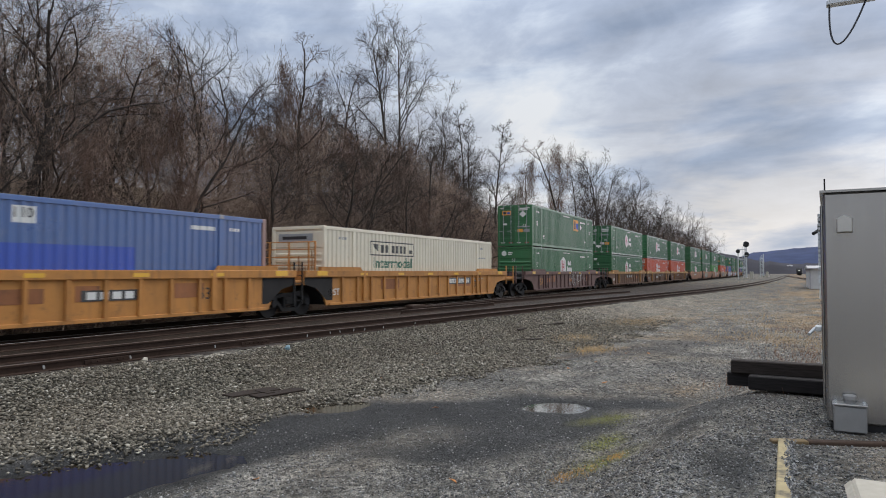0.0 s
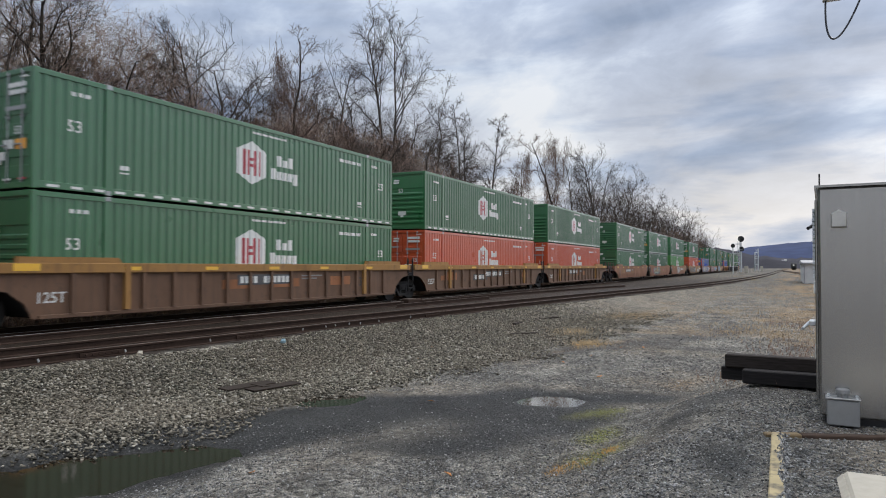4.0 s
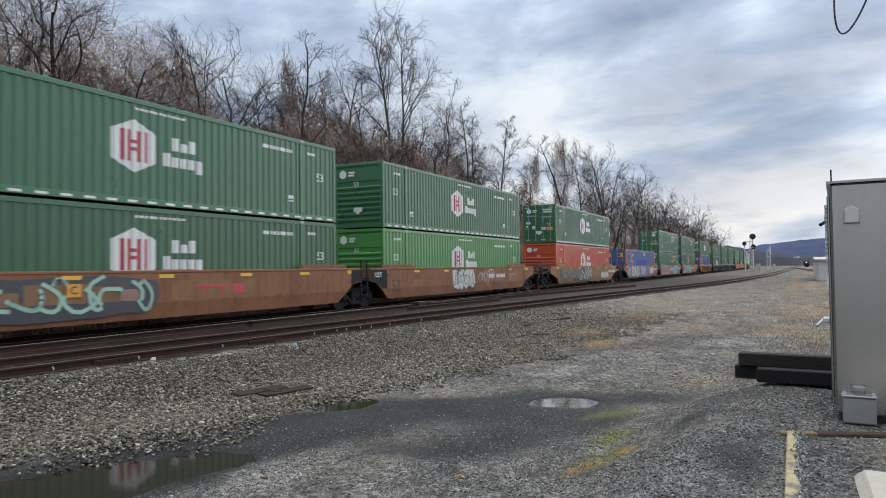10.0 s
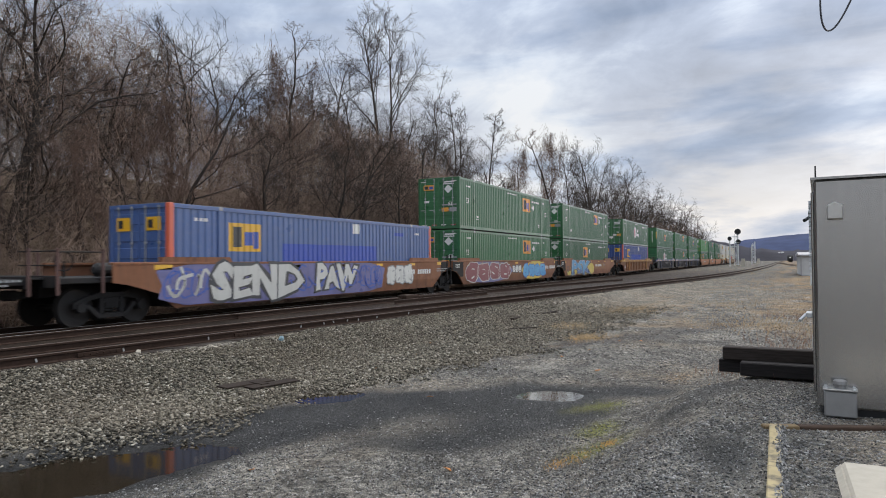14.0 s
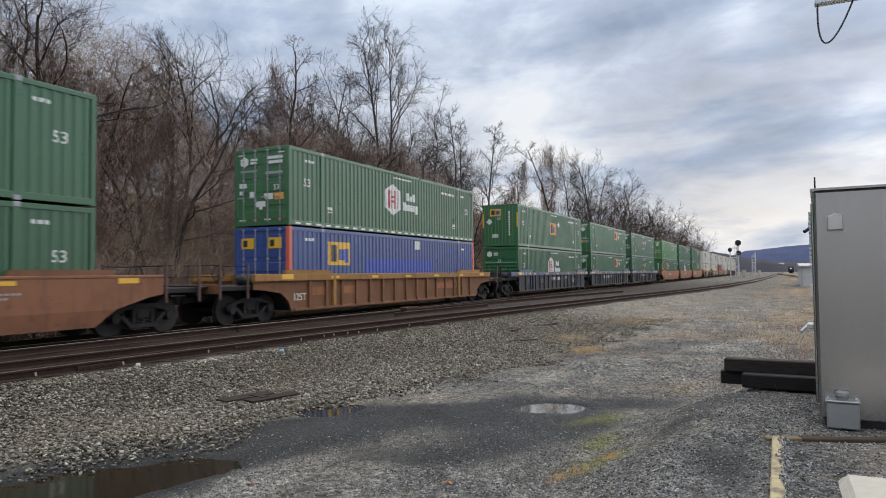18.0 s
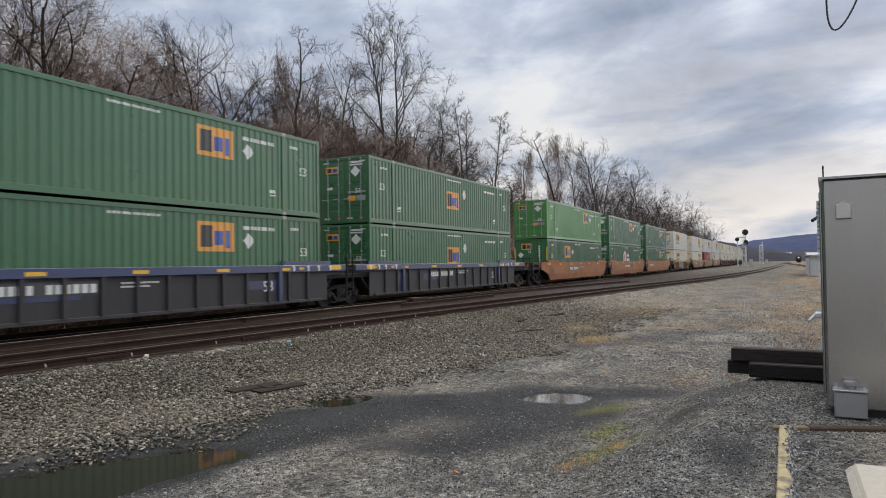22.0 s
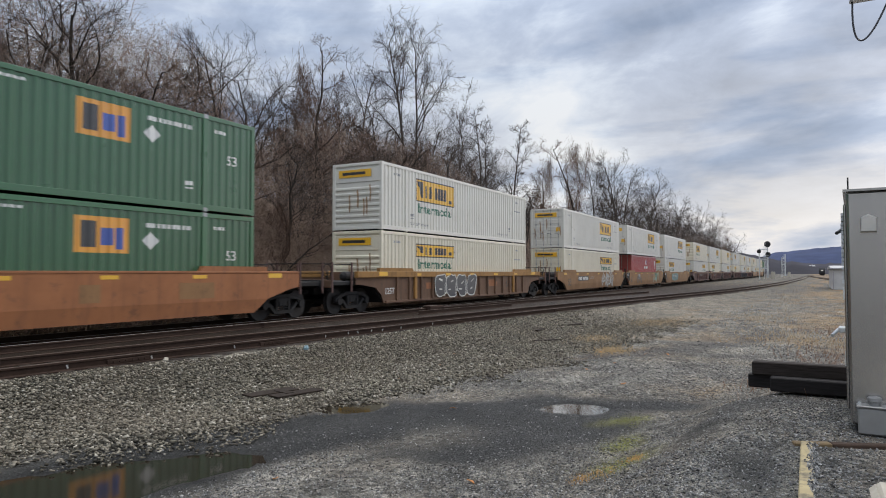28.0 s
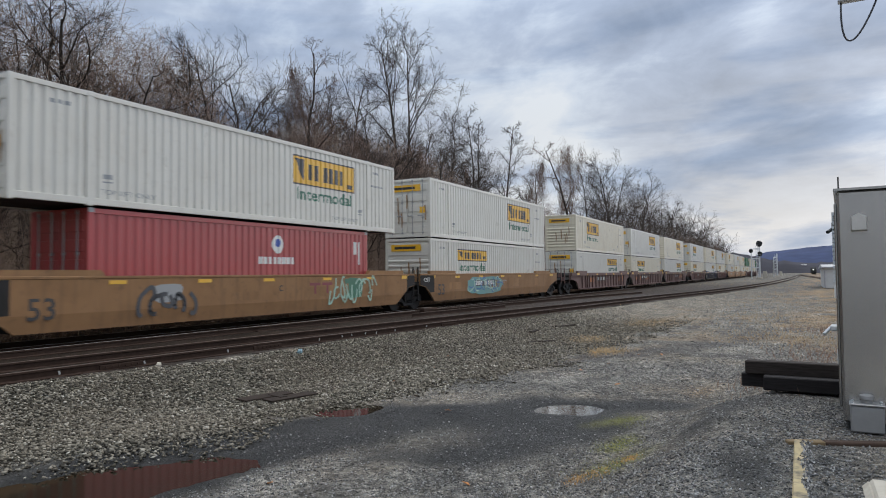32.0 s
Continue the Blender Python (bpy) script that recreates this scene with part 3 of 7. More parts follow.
def shoulder(x):
    """Where the ballast's foot lies across the yard."""
    return np.interp(x, [2.5, 4.7, 7.25, 10.3, 12.8, 15.9, 23, 44, 95], [9.0, 8.5, 7.55, 7.05, 6.5, 5.8, 5.4, 3.8, 1.0])


def wet_ground(x, y):
    """The broad damp hollow round the puddles, with a paler track of dry gravel through it."""
    n = 0.36 * wave(x, y, 1.0) + 0.2 * wave(x, y, 0.4)
    foot = np.interp(x, [2.5, 4.7, 6.6, 7.1, 8.4, 9.5, 11.5, 12.7], [5.4, 5.15, 5.0, 2.85, 2.4, 2.0, 1.7, 1.0])
    end = np.interp(y, [1.0, 3.15, 4.4, 5.5, 6.6], [12.7, 12.4, 11.7, 10.9, 10.3])
    inside = np.minimum(np.minimum(shoulder(x) + 0.25 - y, y - foot), end - x) + n
    track = np.exp(-(((y - 5.05 + 0.18 * (x - 4.9) + n) / 0.37) ** 2)) * step(9.3, 7.6, x)
    return step(-0.12, 0.7, inside) * (1 - 0.7 * track)


def pad_damp(x, y):
    """Wet patches on the pad, beside the edging and on its slope."""
    out = np.zeros_like(x)
    for cx, cy, ra, rb, r in ((6.1, 0.42, 0.8, 0.32, 0.1), (9.3, 0.85, 1.3, 0.35, -0.35)):
        out = np.maximum(out, 0.8 * step(1.4, 0.4, pool(x, y, (cx, cy, ra, rb, r)) + 0.35 * wave(x, y, 0.8)))
    return out


def ground_sheet():
    xs = np.concatenate([np.arange(-4000, -200, 400), np.arange(-200, -20, 20), np.arange(-20, 2, 1.0), np.arange(2, 19, 0.13), np.arange(19, 60, 0.6), np.arange(60, 420, 5), np.geomspace(420, 4500, 24)])
    ys = np.concatenate([-np.geomspace(4000, 40, 16), np.arange(-38, -4, 2.0), np.arange(-4, 14, 0.13), np.arange(14, 62, 0.8), np.geomspace(62, 4000, 22)])
    X, Y = np.meshgrid(xs, ys, indexing="ij")
    Z = height(X, Y)
    V = np.stack([X, Y, Z], -1).reshape(-1, 3)
    a, b = len(xs), len(ys)
    I = (np.arange(a - 1)[:, None] * b + np.arange(b - 1)[None]).ravel()
    F = np.concatenate([np.stack([I, I + b, I + b + 1], 1), np.stack([I, I + b + 1, I + 1], 1)])
    me = arrays_mesh("ground", V, F, GROUND)
    x, y = V[:, 0], V[:, 1]
    sy = np.interp(x, SIDE_X, SIDE_Y)
    n1, n2 = wave(x, y, 0.8), wave(x + 31, y, 2.3)
    ball = step(-0.7, 0.6, y - shoulder(x) + 0.4 * n1) * step(23.5, 21.5, y - curve_shift(x))
    # damp hollows in the yard
    damp = np.zeros_like(x)
    for cx, cy, ra, rb, r in ((19.0, 4.2, 4.0, 0.6, -0.5), (16, 7.0, 3.0, 0.6, -0.6), (23, 2.4, 5.0, 0.8, -0.3)):
        damp = np.maximum(damp, step(1.25, 0.6, pool(x, y, (cx, cy, ra, rb, r)) + 0.28 * n1 + 0.2 * n2))
    damp = np.maximum(damp * 0.6 * step(13.5, 15, x), wet_ground(x, y)) * (1 - 0.8 * ball)
    damp = np.maximum(damp, pad_damp(x, y))
    # oily, rust-stained ballast between and round the rails; past the main track, painted-in shade
    damp = np.maximum(damp, 1.0 * step(sy - 1.4, sy - 0.85, y) * step(23.8, 22.4, y - curve_shift(x)) * step(90, 40, x))
    # dark cinders over the far end of the yard
    damp = np.maximum(damp, (0.5 + 0.25 * wave(x, y, 11.0)) * step(26, 85, x) * step(30, 20, y - curve_shift(x)))
    yard = step(sy - 2.0, sy - 4.0, y)
    grass = step(0.1, 0.8, wave(x, y, 3.4) * 0.7 + 0.5 * n1) * step(15, 29, x) * yard * 0.6
    grass = np.maximum(grass, step(2.4, -2.5, y) * step(14, 30, x) * 0.8 * step(-0.6, 0.5, n1 + n2))
    for cx, cy, ra, rb, r in ((25.5, 7.2, 4.0, 0.55, -0.1), (13.7, 1.65, 1.0, 0.4, -0.2), (31, 6.0, 5.0, 0.5, -0.1), (19, 4.6, 2.0, 0.3, -0.3)):
        grass = np.maximum(grass, 0.45 * step(1.5, 0.3, pool(x, y, (cx, cy, ra, rb, r)) + 0.5 * n1 + 0.3 * wave(x, y, 0.35)))
    grass = np.maximum(grass, step(120, 300, x) * yard * 0.25)
    leaf = step(22.4, 23.8, y - curve_shift(x))
    grass = np.maximum(grass, leaf * 0.55)
    moss = np.zeros_like(x)
    for cx, cy, ra, rb, r in ((10.4, 2.45, 0.7, 0.16, -0.53), (7.75, 1.98, 0.72, 0.22, -0.45), (8.9, 2.17, 0.62, 0.15, -0.2)):
        moss = np.maximum(moss, step(1.3, 0.4, pool(x, y, (cx, cy, ra, rb, r)) + 0.45 * n1))
    lay = me.color_attributes.new("zone", "FLOAT_COLOR", "POINT")
    lay.data.foreach_set("color", np.stack([damp, ball, grass, 1 - 0.95 * moss], 1).astype(np.float32).ravel())
    # reaches past the main track to blacken the gap seen under the cars, as shade
    oil_shade = step(sy - 1.35, sy - 0.95, y + 0.12 * n1) * step(23.6, 22.6, y - curve_shift(x)) * step(150, 60, x)
    me.attributes.new("oil_shade", "FLOAT", "POINT").data.foreach_set("value", oil_shade.astype(np.float32))
    me.polygons.foreach_set("use_smooth", [True] * len(me.polygons))
    return solid("ground", me, GROUND, "grey gravel yard with damp hollows and ballast beside the tracks", "ground", kind="structure")


ground_sheet()

for cx, cy, a, b, r in PUDDLES:
    g = Geo()
    n = 28
    z = LOW - 0.024 if a == 0.55 else LOW - 0.028 if a > 0.6 else LOW - 0.04
    ring = [(cx + 1.6 * (a * math.cos(t) * math.cos(r) - b * math.sin(t) * math.sin(r)), cy + 1.6 * (a * math.cos(t) * math.sin(r) + b * math.sin(t) * math.cos(r)), z) for t in (2 * math.pi * i / n for i in range(n))]
    g.add(ring, [tuple(range(n))])
    solid("puddle", g, BRIGHT_WATER if a == 0.55 else WATER, "still rain puddle lying in the gravel yard", "puddle", kind="structure")


def stones(name, count, xr, yr, size, keep, mat, label, seed, heap=0.0):
    """Loose stones strewn over a stretch of ground, each an uneven eight-sided lump."""
    r = np.random.default_rng(seed)
    x, y = r.uniform(*xr, count), r.uniform(*yr, count)
    ok = r.random(count) < keep(x, y)
    x, y = x[ok], y[ok]
    n = len(x)
    base = np.array([(1, 0, 0), (0, 1, 0), (-1, 0, 0), (0, -1, 0), (0, 0, 0.8), (0, 0, -0.8)], float)
    tri = np.array([(0, 1, 4), (1, 2, 4), (2, 3, 4), (3, 0, 4), (1, 0, 5), (2, 1, 5), (3, 2, 5), (0, 3, 5)])
    P = base[None] * r.uniform(0.6, 1.25, (n, 6, 1)) + r.normal(0, 0.24, (n, 6, 3))
    s = size[0] + (size[1] - size[0]) * r.random(n) ** 1.7
    a, b = r.uniform(0, 6.28, n), r.normal(0, 0.6, n)
    ca, sa, cb, sb = np.cos(a), np.sin(a), np.cos(b), np.sin(b)
    Q = P * s[:, None, None]
    qx = Q[:, :, 0] * cb[:, None] + Q[:, :, 2] * sb[:, None]
    qz = -Q[:, :, 0] * sb[:, None] + Q[:, :, 2] * cb[:, None]
    X = x[:, None] + qx * ca[:, None] - Q[:, :, 1] * sa[:, None]
    Y = y[:, None] + qx * sa[:, None] + Q[:, :, 1] * ca[:, None]
    Z = height(x, y)[:, None] + qz * 0.68 + 0.3 * s[:, None] + (r.random(n) * heap)[:, None]
    V = np.stack([X, Y, Z], -1).reshape(-1, 3)
    F = (tri[None] + 6 * np.arange(n)[:, None, None]).reshape(-1, 3)
    return solid(name, arrays_mesh(name, V, F, mat), mat, label, "gravel", kind="stuff")


def ballast_here(x, y):
    sy = np.interp(x, SIDE_X, SIDE_Y)
    edge = step(-1.1, 1.0, y - shoulder(x) + 0.6 * wave(x, y, 0.9) + 0.35 * wave(x, y, 0.3))
    thin = np.clip(10.5 / np.hypot(x, y), 0.12, 1.0) ** 1.6
    free = 1 - step(sy - 1.28, sy - 1.02, y + 0.16 * wave(x, y, 1.5) + 0.1 * wave(x, y, 0.4) + 0.3 * step(8.5, 9.5, x) * step(14.5, 13.5, x))
    return edge * thin * free * step(36, 24, x)


stones("ballast_stones", 560000, (3.0, 36), (4.4, 13.4), (0.014, 0.042), ballast_here, BALLAST, "loose grey and tan ballast stones beside the rails", 11, 0.032)


def chips_here(x, y):
    d = np.hypot(x, y)
    wet = np.minimum.reduce([pool(x, y, q) for q in PUDDLES])
    damp = wet_ground(x, y)
    return np.clip(7.2 / d, 0.05, 1) ** 2 * np.where(wet < 1.25, 0.06, 1) * (1 - 0.78 * damp) * (1 - 0.85 * pad_damp(x, y)) * (0.55 + 0.45 * wave(x, y, 0.9))


stones("gravel_chippings", 430000, (3.6, 20), (-3.0, 8.4), (0.006, 0.017), chips_here, CHIPPINGS, "fine crushed grey gravel strewn over the yard", 12)


def scattered_here(x, y):
    return np.clip(14.0 / np.hypot(x, y), 0, 1) ** 2 * (0.5 + 0.5 * wave(x, y, 2.1)) * step(13, 17, x) * (1 - 0.7 * step(0.2, 1.0, y - shoulder(x)))


stones("loose_pebbles", 60000, (11, 46), (-3.5, 9.0), (0.012, 0.034), scattered_here, CHIPPINGS, "pale pebbles scattered over the yard", 13)

# ---- tracks ----


def rail_profile():
    return [(-0.07, -0.17), (0.07, -0.17), (0.07, -0.155), (0.012, -0.135), (0.012, -0.045), (0.036, -0.035), (0.036, -0.004), (0.03, 0.0), (-0.03, 0.0), (-0.036, -0.004), (-0.036, -0.035), (-0.012, -0.045), (-0.012, -0.135), (-0.07, -0.155)]


def rail(parent, pts, top, label):
    """A rail drawn along points (x, y); its worn running surface lies on it."""
    pr = rail_profile()
    n = len(pr)
    g, h = Geo(), Geo()
    vs, hv = [], []
    for i, (x, y) in enumerate(pts):
        a, b = pts[max(i - 1, 0)], pts[min(i + 1, len(pts) - 1)]
        l = math.hypot(b[0] - a[0], b[1] - a[1])
        nx, ny = -(b[1] - a[1]) / l, (b[0] - a[0]) / l
        vs += [(x + nx * u, y + ny * u, RAIL + w - 0.003) for u, w in pr]
        hv += [(x + nx * u, y + ny * u, RAIL + w) for u, w in ((-0.034, -0.012), (-0.029, 0.001), (0.029, 0.001), (0.034, -0.012))]
    g.add(vs, [(i * n + s, i * n + (s + 1) % n, (i + 1) * n + (s + 1) % n, (i + 1) * n + s) for i in range(len(pts) - 1) for s in range(n)])
    h.add(hv, [(i * 4 + s, i * 4 + s + 1, i * 4 + 5 + s, i * 4 + 4 + s) for i in range(len(pts) - 1) for s in range(3)])
    r = part("rail", g, RAIL_SIDE, parent, label)
    part("rail_head", h, top, r, "worn steel running surface")
    return r


def offset(pts, d):
    out = []
    for i, (x, y) in enumerate(pts):
        a, b = pts[max(i - 1, 0)], pts[min(i + 1, len(pts) - 1)]
        l = math.hypot(b[0] - a[0], b[1] - a[1])
        out.append((x - (b[1] - a[1]) / l * d, y + (b[0] - a[0]) / l * d))
    return out


TIE = Geo().bev(-0.115, 0.115, -1.3, 1.3, -0.18, 0.0, 0.012).mesh("sleeper", TIMBER)
rng = random.Random(8)

main_line = thing("main_track", "main railway track with polished rail heads on dark timber sleepers", "railway track", kind="structure")
pts = [line_at(d)[:2] for d in [-80, -20] + [10 * i for i in range(0, 90)]]
for d in (-0.7525, 0.7525):
    rail(main_line, offset(pts, d), RAIL_TOP, "rusty steel rail")
for i in range(0, 150):
    d = -14 + 0.55 * i
    x, y, a = line_at(d)
    part("sleeper", TIE, TIMBER, main_line, m=pose(x, y, RAIL - 0.166 + rng.uniform(-0.012, 0.004), 0, 0, math.degrees(a) + rng.uniform(-1, 1)))

siding = thing("siding_track", "rusty siding track that curves away from the main line", "railway track", kind="structure")
pts = [(x, siding_y(x)) for x in [-60, -40, -30, -20, -15, -10] + list(range(-6, 130, 2)) + list(range(130, 520, 10))]
for d in (-0.7525, 0.7525):
    rail(siding, offset(pts, d), RAIL_DULL, "brown rusty steel rail")
for i in range(0, 150):
    x = -2 + 0.55 * i
    a = math.degrees(math.atan2(siding_y(x + 0.5) - siding_y(x - 0.5), 1))
    part("sleeper", TIE, TIMBER, siding, m=pose(x, siding_y(x), RAIL - 0.166 + rng.uniform(-0.012, 0.006), 0, 0, a + rng.uniform(-1.5, 1.5)))
# joint bars and white chalk marks on the rail's web
BAR = Geo()
BAR.bev(-0.45, 0.45, -0.02, 0.02, -0.055, 0.03, 0.006)
for s in (-0.33, -0.2, -0.07, 0.07, 0.2, 0.33):
    BAR.cyl((s, -0.045, -0.012), (s, 0, -0.012), 0.018, 6)
BAR = BAR.mesh("joint_bar", RAIL_SIDE)
for x in (8.6, 12.4, 20.5, 29.0):
    for side in (-0.7525, 0.7525):
        X, Y = offset([(x - 0.5, siding_y(x - 0.5)), (x, siding_y(x)), (x + 0.5, siding_y(x + 0.5))], side)[1]
        a = math.degrees(math.atan2(siding_y(x + 0.5) - siding_y(x - 0.5), 1))
        part("joint_bar", BAR, RAIL_SIDE, siding, "bolted rusty joint bar", m=pose(X + (0.9 if side > 0 else 0), Y - 0.03, RAIL - 0.09, 0, 0, a))
CHALK = plain("worn_chalk", (0.36, 0.35, 0.33), 0.8, 0, 12.0, 0.3, 0.001)
MARK = Geo().bev(-0.019, 0.019, -0.010, 0.005, -0.034, 0.034, 0.004).mesh("chalk_mark", CHALK)
for x in (9.1, 11.2, 14.2, 15.1, 15.5, 16.1, 16.6, 17.5, 19.2, 7.4):
    X, Y = offset([(x - 0.5, siding_y(x - 0.5)), (x, siding_y(x)), (x + 0.5, siding_y(x + 0.5))], -0.7525)[1]
    part("chalk_mark", MARK, CHALK, siding, "small white paint mark", m=pose(X, Y - 0.02, RAIL - 0.09 + rng.uniform(-0.02, 0.02), 0, rng.uniform(-30, 30), -4))
# the turnout's closure and guard rails between the two tracks
turnout = thing("turnout", "turnout rails and timbers between the main track and the siding", "railway turnout", kind="structure")
rail(turnout, [(x, 15.5) for x in range(-40, 74, 4)], RAIL_TOP, "straight outer rail beside the main track")
rail(turnout, [(x, 15.38 - 0.0052 * max(0, x - 17) ** 1.75) for x in range(16, 60, 2)], RAIL_DULL, "curved closure rail")
rail(turnout, [(24 + 0.5 * i, 14.35 - 0.035 * i) for i in range(18)], RAIL_DULL, "short guard rail")
for i in range(26):
    x = 22 + 0.55 * i
    part("sleeper", TIE, TIMBER, turnout, m=pose(x, 14.1 - 0.05 * i * 0.55, RAIL - 0.178, 0, 0, -3 + rng.uniform(-2, 2)))

# a low rusty switch machine between the tracks, with its rods
sm = thing("switch_machine", "low rusty switch machine bolted to timbers between tracks", "switch machine", m=pose(26.4, 15.05, RAIL - 0.17, 0, 0, -3))
part("case", Geo().bev(-0.5, 0.45, -0.2, 0.2, 0.05, 0.26, 0.03), RAIL_SIDE, sm, "low rusty steel case")
part("lid", Geo().bev(-0.46, 0.2, -0.18, 0.18, 0.255, 0.29, 0.012), RAIL_DULL, sm, "flat worn lid")
part("motor", Geo().cyl((0.45, 0, 0.17), (0.78, 0, 0.17), 0.11, 12), RAIL_SIDE, sm, "round motor end")
for x in (-0.3, 0.3):
    part("foot", Geo().bev(x - 0.12, x + 0.12, -0.5, 0.5, 0.0, 0.06, 0.01), TIMBER, sm, "timber foot")
part("rod", Geo().cyl((-0.15, -0.9, 0.1), (-0.15, 0.9, 0.1), 0.03, 8), RAIL_SIDE, sm, "throw rod")

# ---- containers: local x along the train, y across, z up from the container's floor ----
PITCH, DEEP = 0.278, 0.036


def waves(x, length):
    """How far the corrugated wall lies behind its outer face at x from the middle."""
    u = (x + length / 2) % PITCH / PITCH
    if u < 0.34:
        return 0.0
    if u < 0.48:
        return DEEP * (u - 0.34) / 0.14
    if u < 0.86:
        return DEEP
    return DEEP * (1 - (u - 0.86) / 0.14)


def breaks(x0, x1, length):
    """The corners of the corrugation between x0 and x1."""
    out, i = [x0], math.floor((x0 + length / 2) / PITCH)
    while True:
        for u in (0.0, 0.34, 0.48, 0.86):
            x = (i + u) * PITCH - length / 2
            if x >= x1 - 1e-5:
                return out + [x1]
            if x > out[-1] + 1e-5:
                out.append(x)
        i += 1


SHAPE = {"long": dict(length=16.15, width=2.59, high=2.89), "short": dict(length=12.19, width=2.44, high=2.89)}


def side_wall(kind):
    q = SHAPE[kind]
    L, w, h = q["length"], q["width"] / 2, q["high"]
    posts = [-6.09, 6.09] if kind == "long" else []
    ends = [-L / 2 + 0.14] + [v for p in posts for v in (p - 0.09, p + 0.09)] + [L / 2 - 0.14]
    g = Geo()
    for a, b in zip(ends[::2], ends[1::2]):
        xs = breaks(a, b, L)
        vs = [(x, -w + 0.012 + waves(x, L), z) for x in xs for z in (0.19, h - 0.13)]
        g.add(vs, [(2 * i, 2 * i + 2, 2 * i + 3, 2 * i + 1) for i in range(len(xs) - 1)])
    return g


def frame_work(kind):
    q = SHAPE[kind]
    L, w, h = q["length"], q["width"] / 2, q["high"]
    g = Geo()
    for s in (-1, 1):
        y0, y1 = sorted((s * w, s * (w - 0.09)))
        g.bev(-L / 2 + 0.02, L / 2 - 0.02, y0, y1, 0.03, 0.2, 0.008)
        y0, y1 = sorted((s * w, s * (w - 0.07)))
        g.bev(-L / 2 + 0.02, L / 2 - 0.02, y0, y1, h - 0.14, h - 0.01, 0.008)
        for e in (-1, 1):
            x0, x1 = sorted((e * L / 2, e * (L / 2 - 0.15)))
            y0, y1 = sorted((s * (w + 0.002), s * (w - 0.15)))
            g.bev(x0, x1, y0, y1, 0.0, h, 0.012)
        if kind == "long":
            for p in (-6.09, 6.09):
                y0, y1 = sorted((s * (w + 0.002), s * (w - 0.1)))
                g.bev(p - 0.1, p + 0.1, y0, y1, 0.0, h, 0.012)
    for e in (-1, 1):
        x0, x1 = sorted((e * L / 2, e * (L / 2 - 0.1)))
        g.bev(x0, x1, -w + 0.1, w - 0.1, 0.03, 0.17, 0.008)
        g.bev(x0, x1, -w + 0.1, w - 0.1, h - 0.13, h, 0.008)
    return g


def roof(kind):
    q = SHAPE[kind]
    L, w, h = q["length"], q["width"] / 2, q["high"]
    return Geo().bev(-L / 2 + 0.05, L / 2 - 0.05, -w + 0.06, w - 0.06, h - 0.05, h - 0.005, 0.01)


def ribbed_end(kind):
    """A closed front end with long pressed ribs lying across it."""
    q = SHAPE[kind]
    L, w, h = q["length"], q["width"] / 2, q["high"]
    out = [(0.06, 0.15)]
    for i in range(7):
        z = 0.3 + i * 0.235
        out += [(0.06, z), (0.012, z + 0.04), (0.012, z + 0.11), (0.06, z + 0.15)]
    out += [(0.06, 2.05), (0.03, 2.08), (0.03, h - 0.22), (0.06, h - 0.19), (0.06, h - 0.12)]
    return Geo().prism([(-L / 2 + x, z) for x, z in out] + [(-L / 2 + 0.085, h - 0.12), (-L / 2 + 0.085, 0.15)], -w + 0.14, w - 0.14)


def corrugated_end(kind):
    """A closed front end pressed in upright waves."""
    q = SHAPE[kind]
    L, w, h = q["length"], q["width"] / 2, q["high"]
    n = 9
    p = (2 * w - 0.28) / n
    ys = [(-w + 0.14 + (i + u) * p, d) for i in range(n) for u, d in ((0.0, 0.01), (0.4, 0.01), (0.52, 0.045), (0.88, 0.045))] + [(w - 0.14, 0.01)]
    g = Geo()
    g.add([(-L / 2 + d, y, z) for y, d in ys for z in (0.15, h - 0.12)], [(2 * i, 2 * i + 2, 2 * i + 3, 2 * i + 1) for i in range(len(ys) - 1)])
    return g.box(-L / 2 + 0.06, -L / 2 + 0.085, -w + 0.14, w - 0.14, 0.15, h - 0.12)


def door_leaf(kind):
    """One door leaf with shallow pressed panels; its outer edge is at y = 0."""
    q = SHAPE[kind]
    w, h = q["width"] / 2, q["high"]
    g = Geo().box(0.035, 0.06, 0.0, w - 0.16, 0.0, h - 0.3)
    for i in range(5):
        z = 0.08 + i * 0.51
        g.bev(0.012, 0.04, 0.06, w - 0.22, z, z + 0.32, 0.014)
    return g


def lock_rod(kind):
    h = SHAPE[kind]["high"]
    g = Geo().cyl((0.0, 0, -0.05), (0.0, 0, h - 0.25), 0.019, 6)
    for z in (0.0, 0.75, 1.5, h - 0.34):
        g.bev(-0.02, 0.03, -0.045, 0.045, z, z + 0.07, 0.006)
    g.bev(-0.045, -0.015, 0.0, 0.28, 0.85, 0.89, 0.006)
    return g


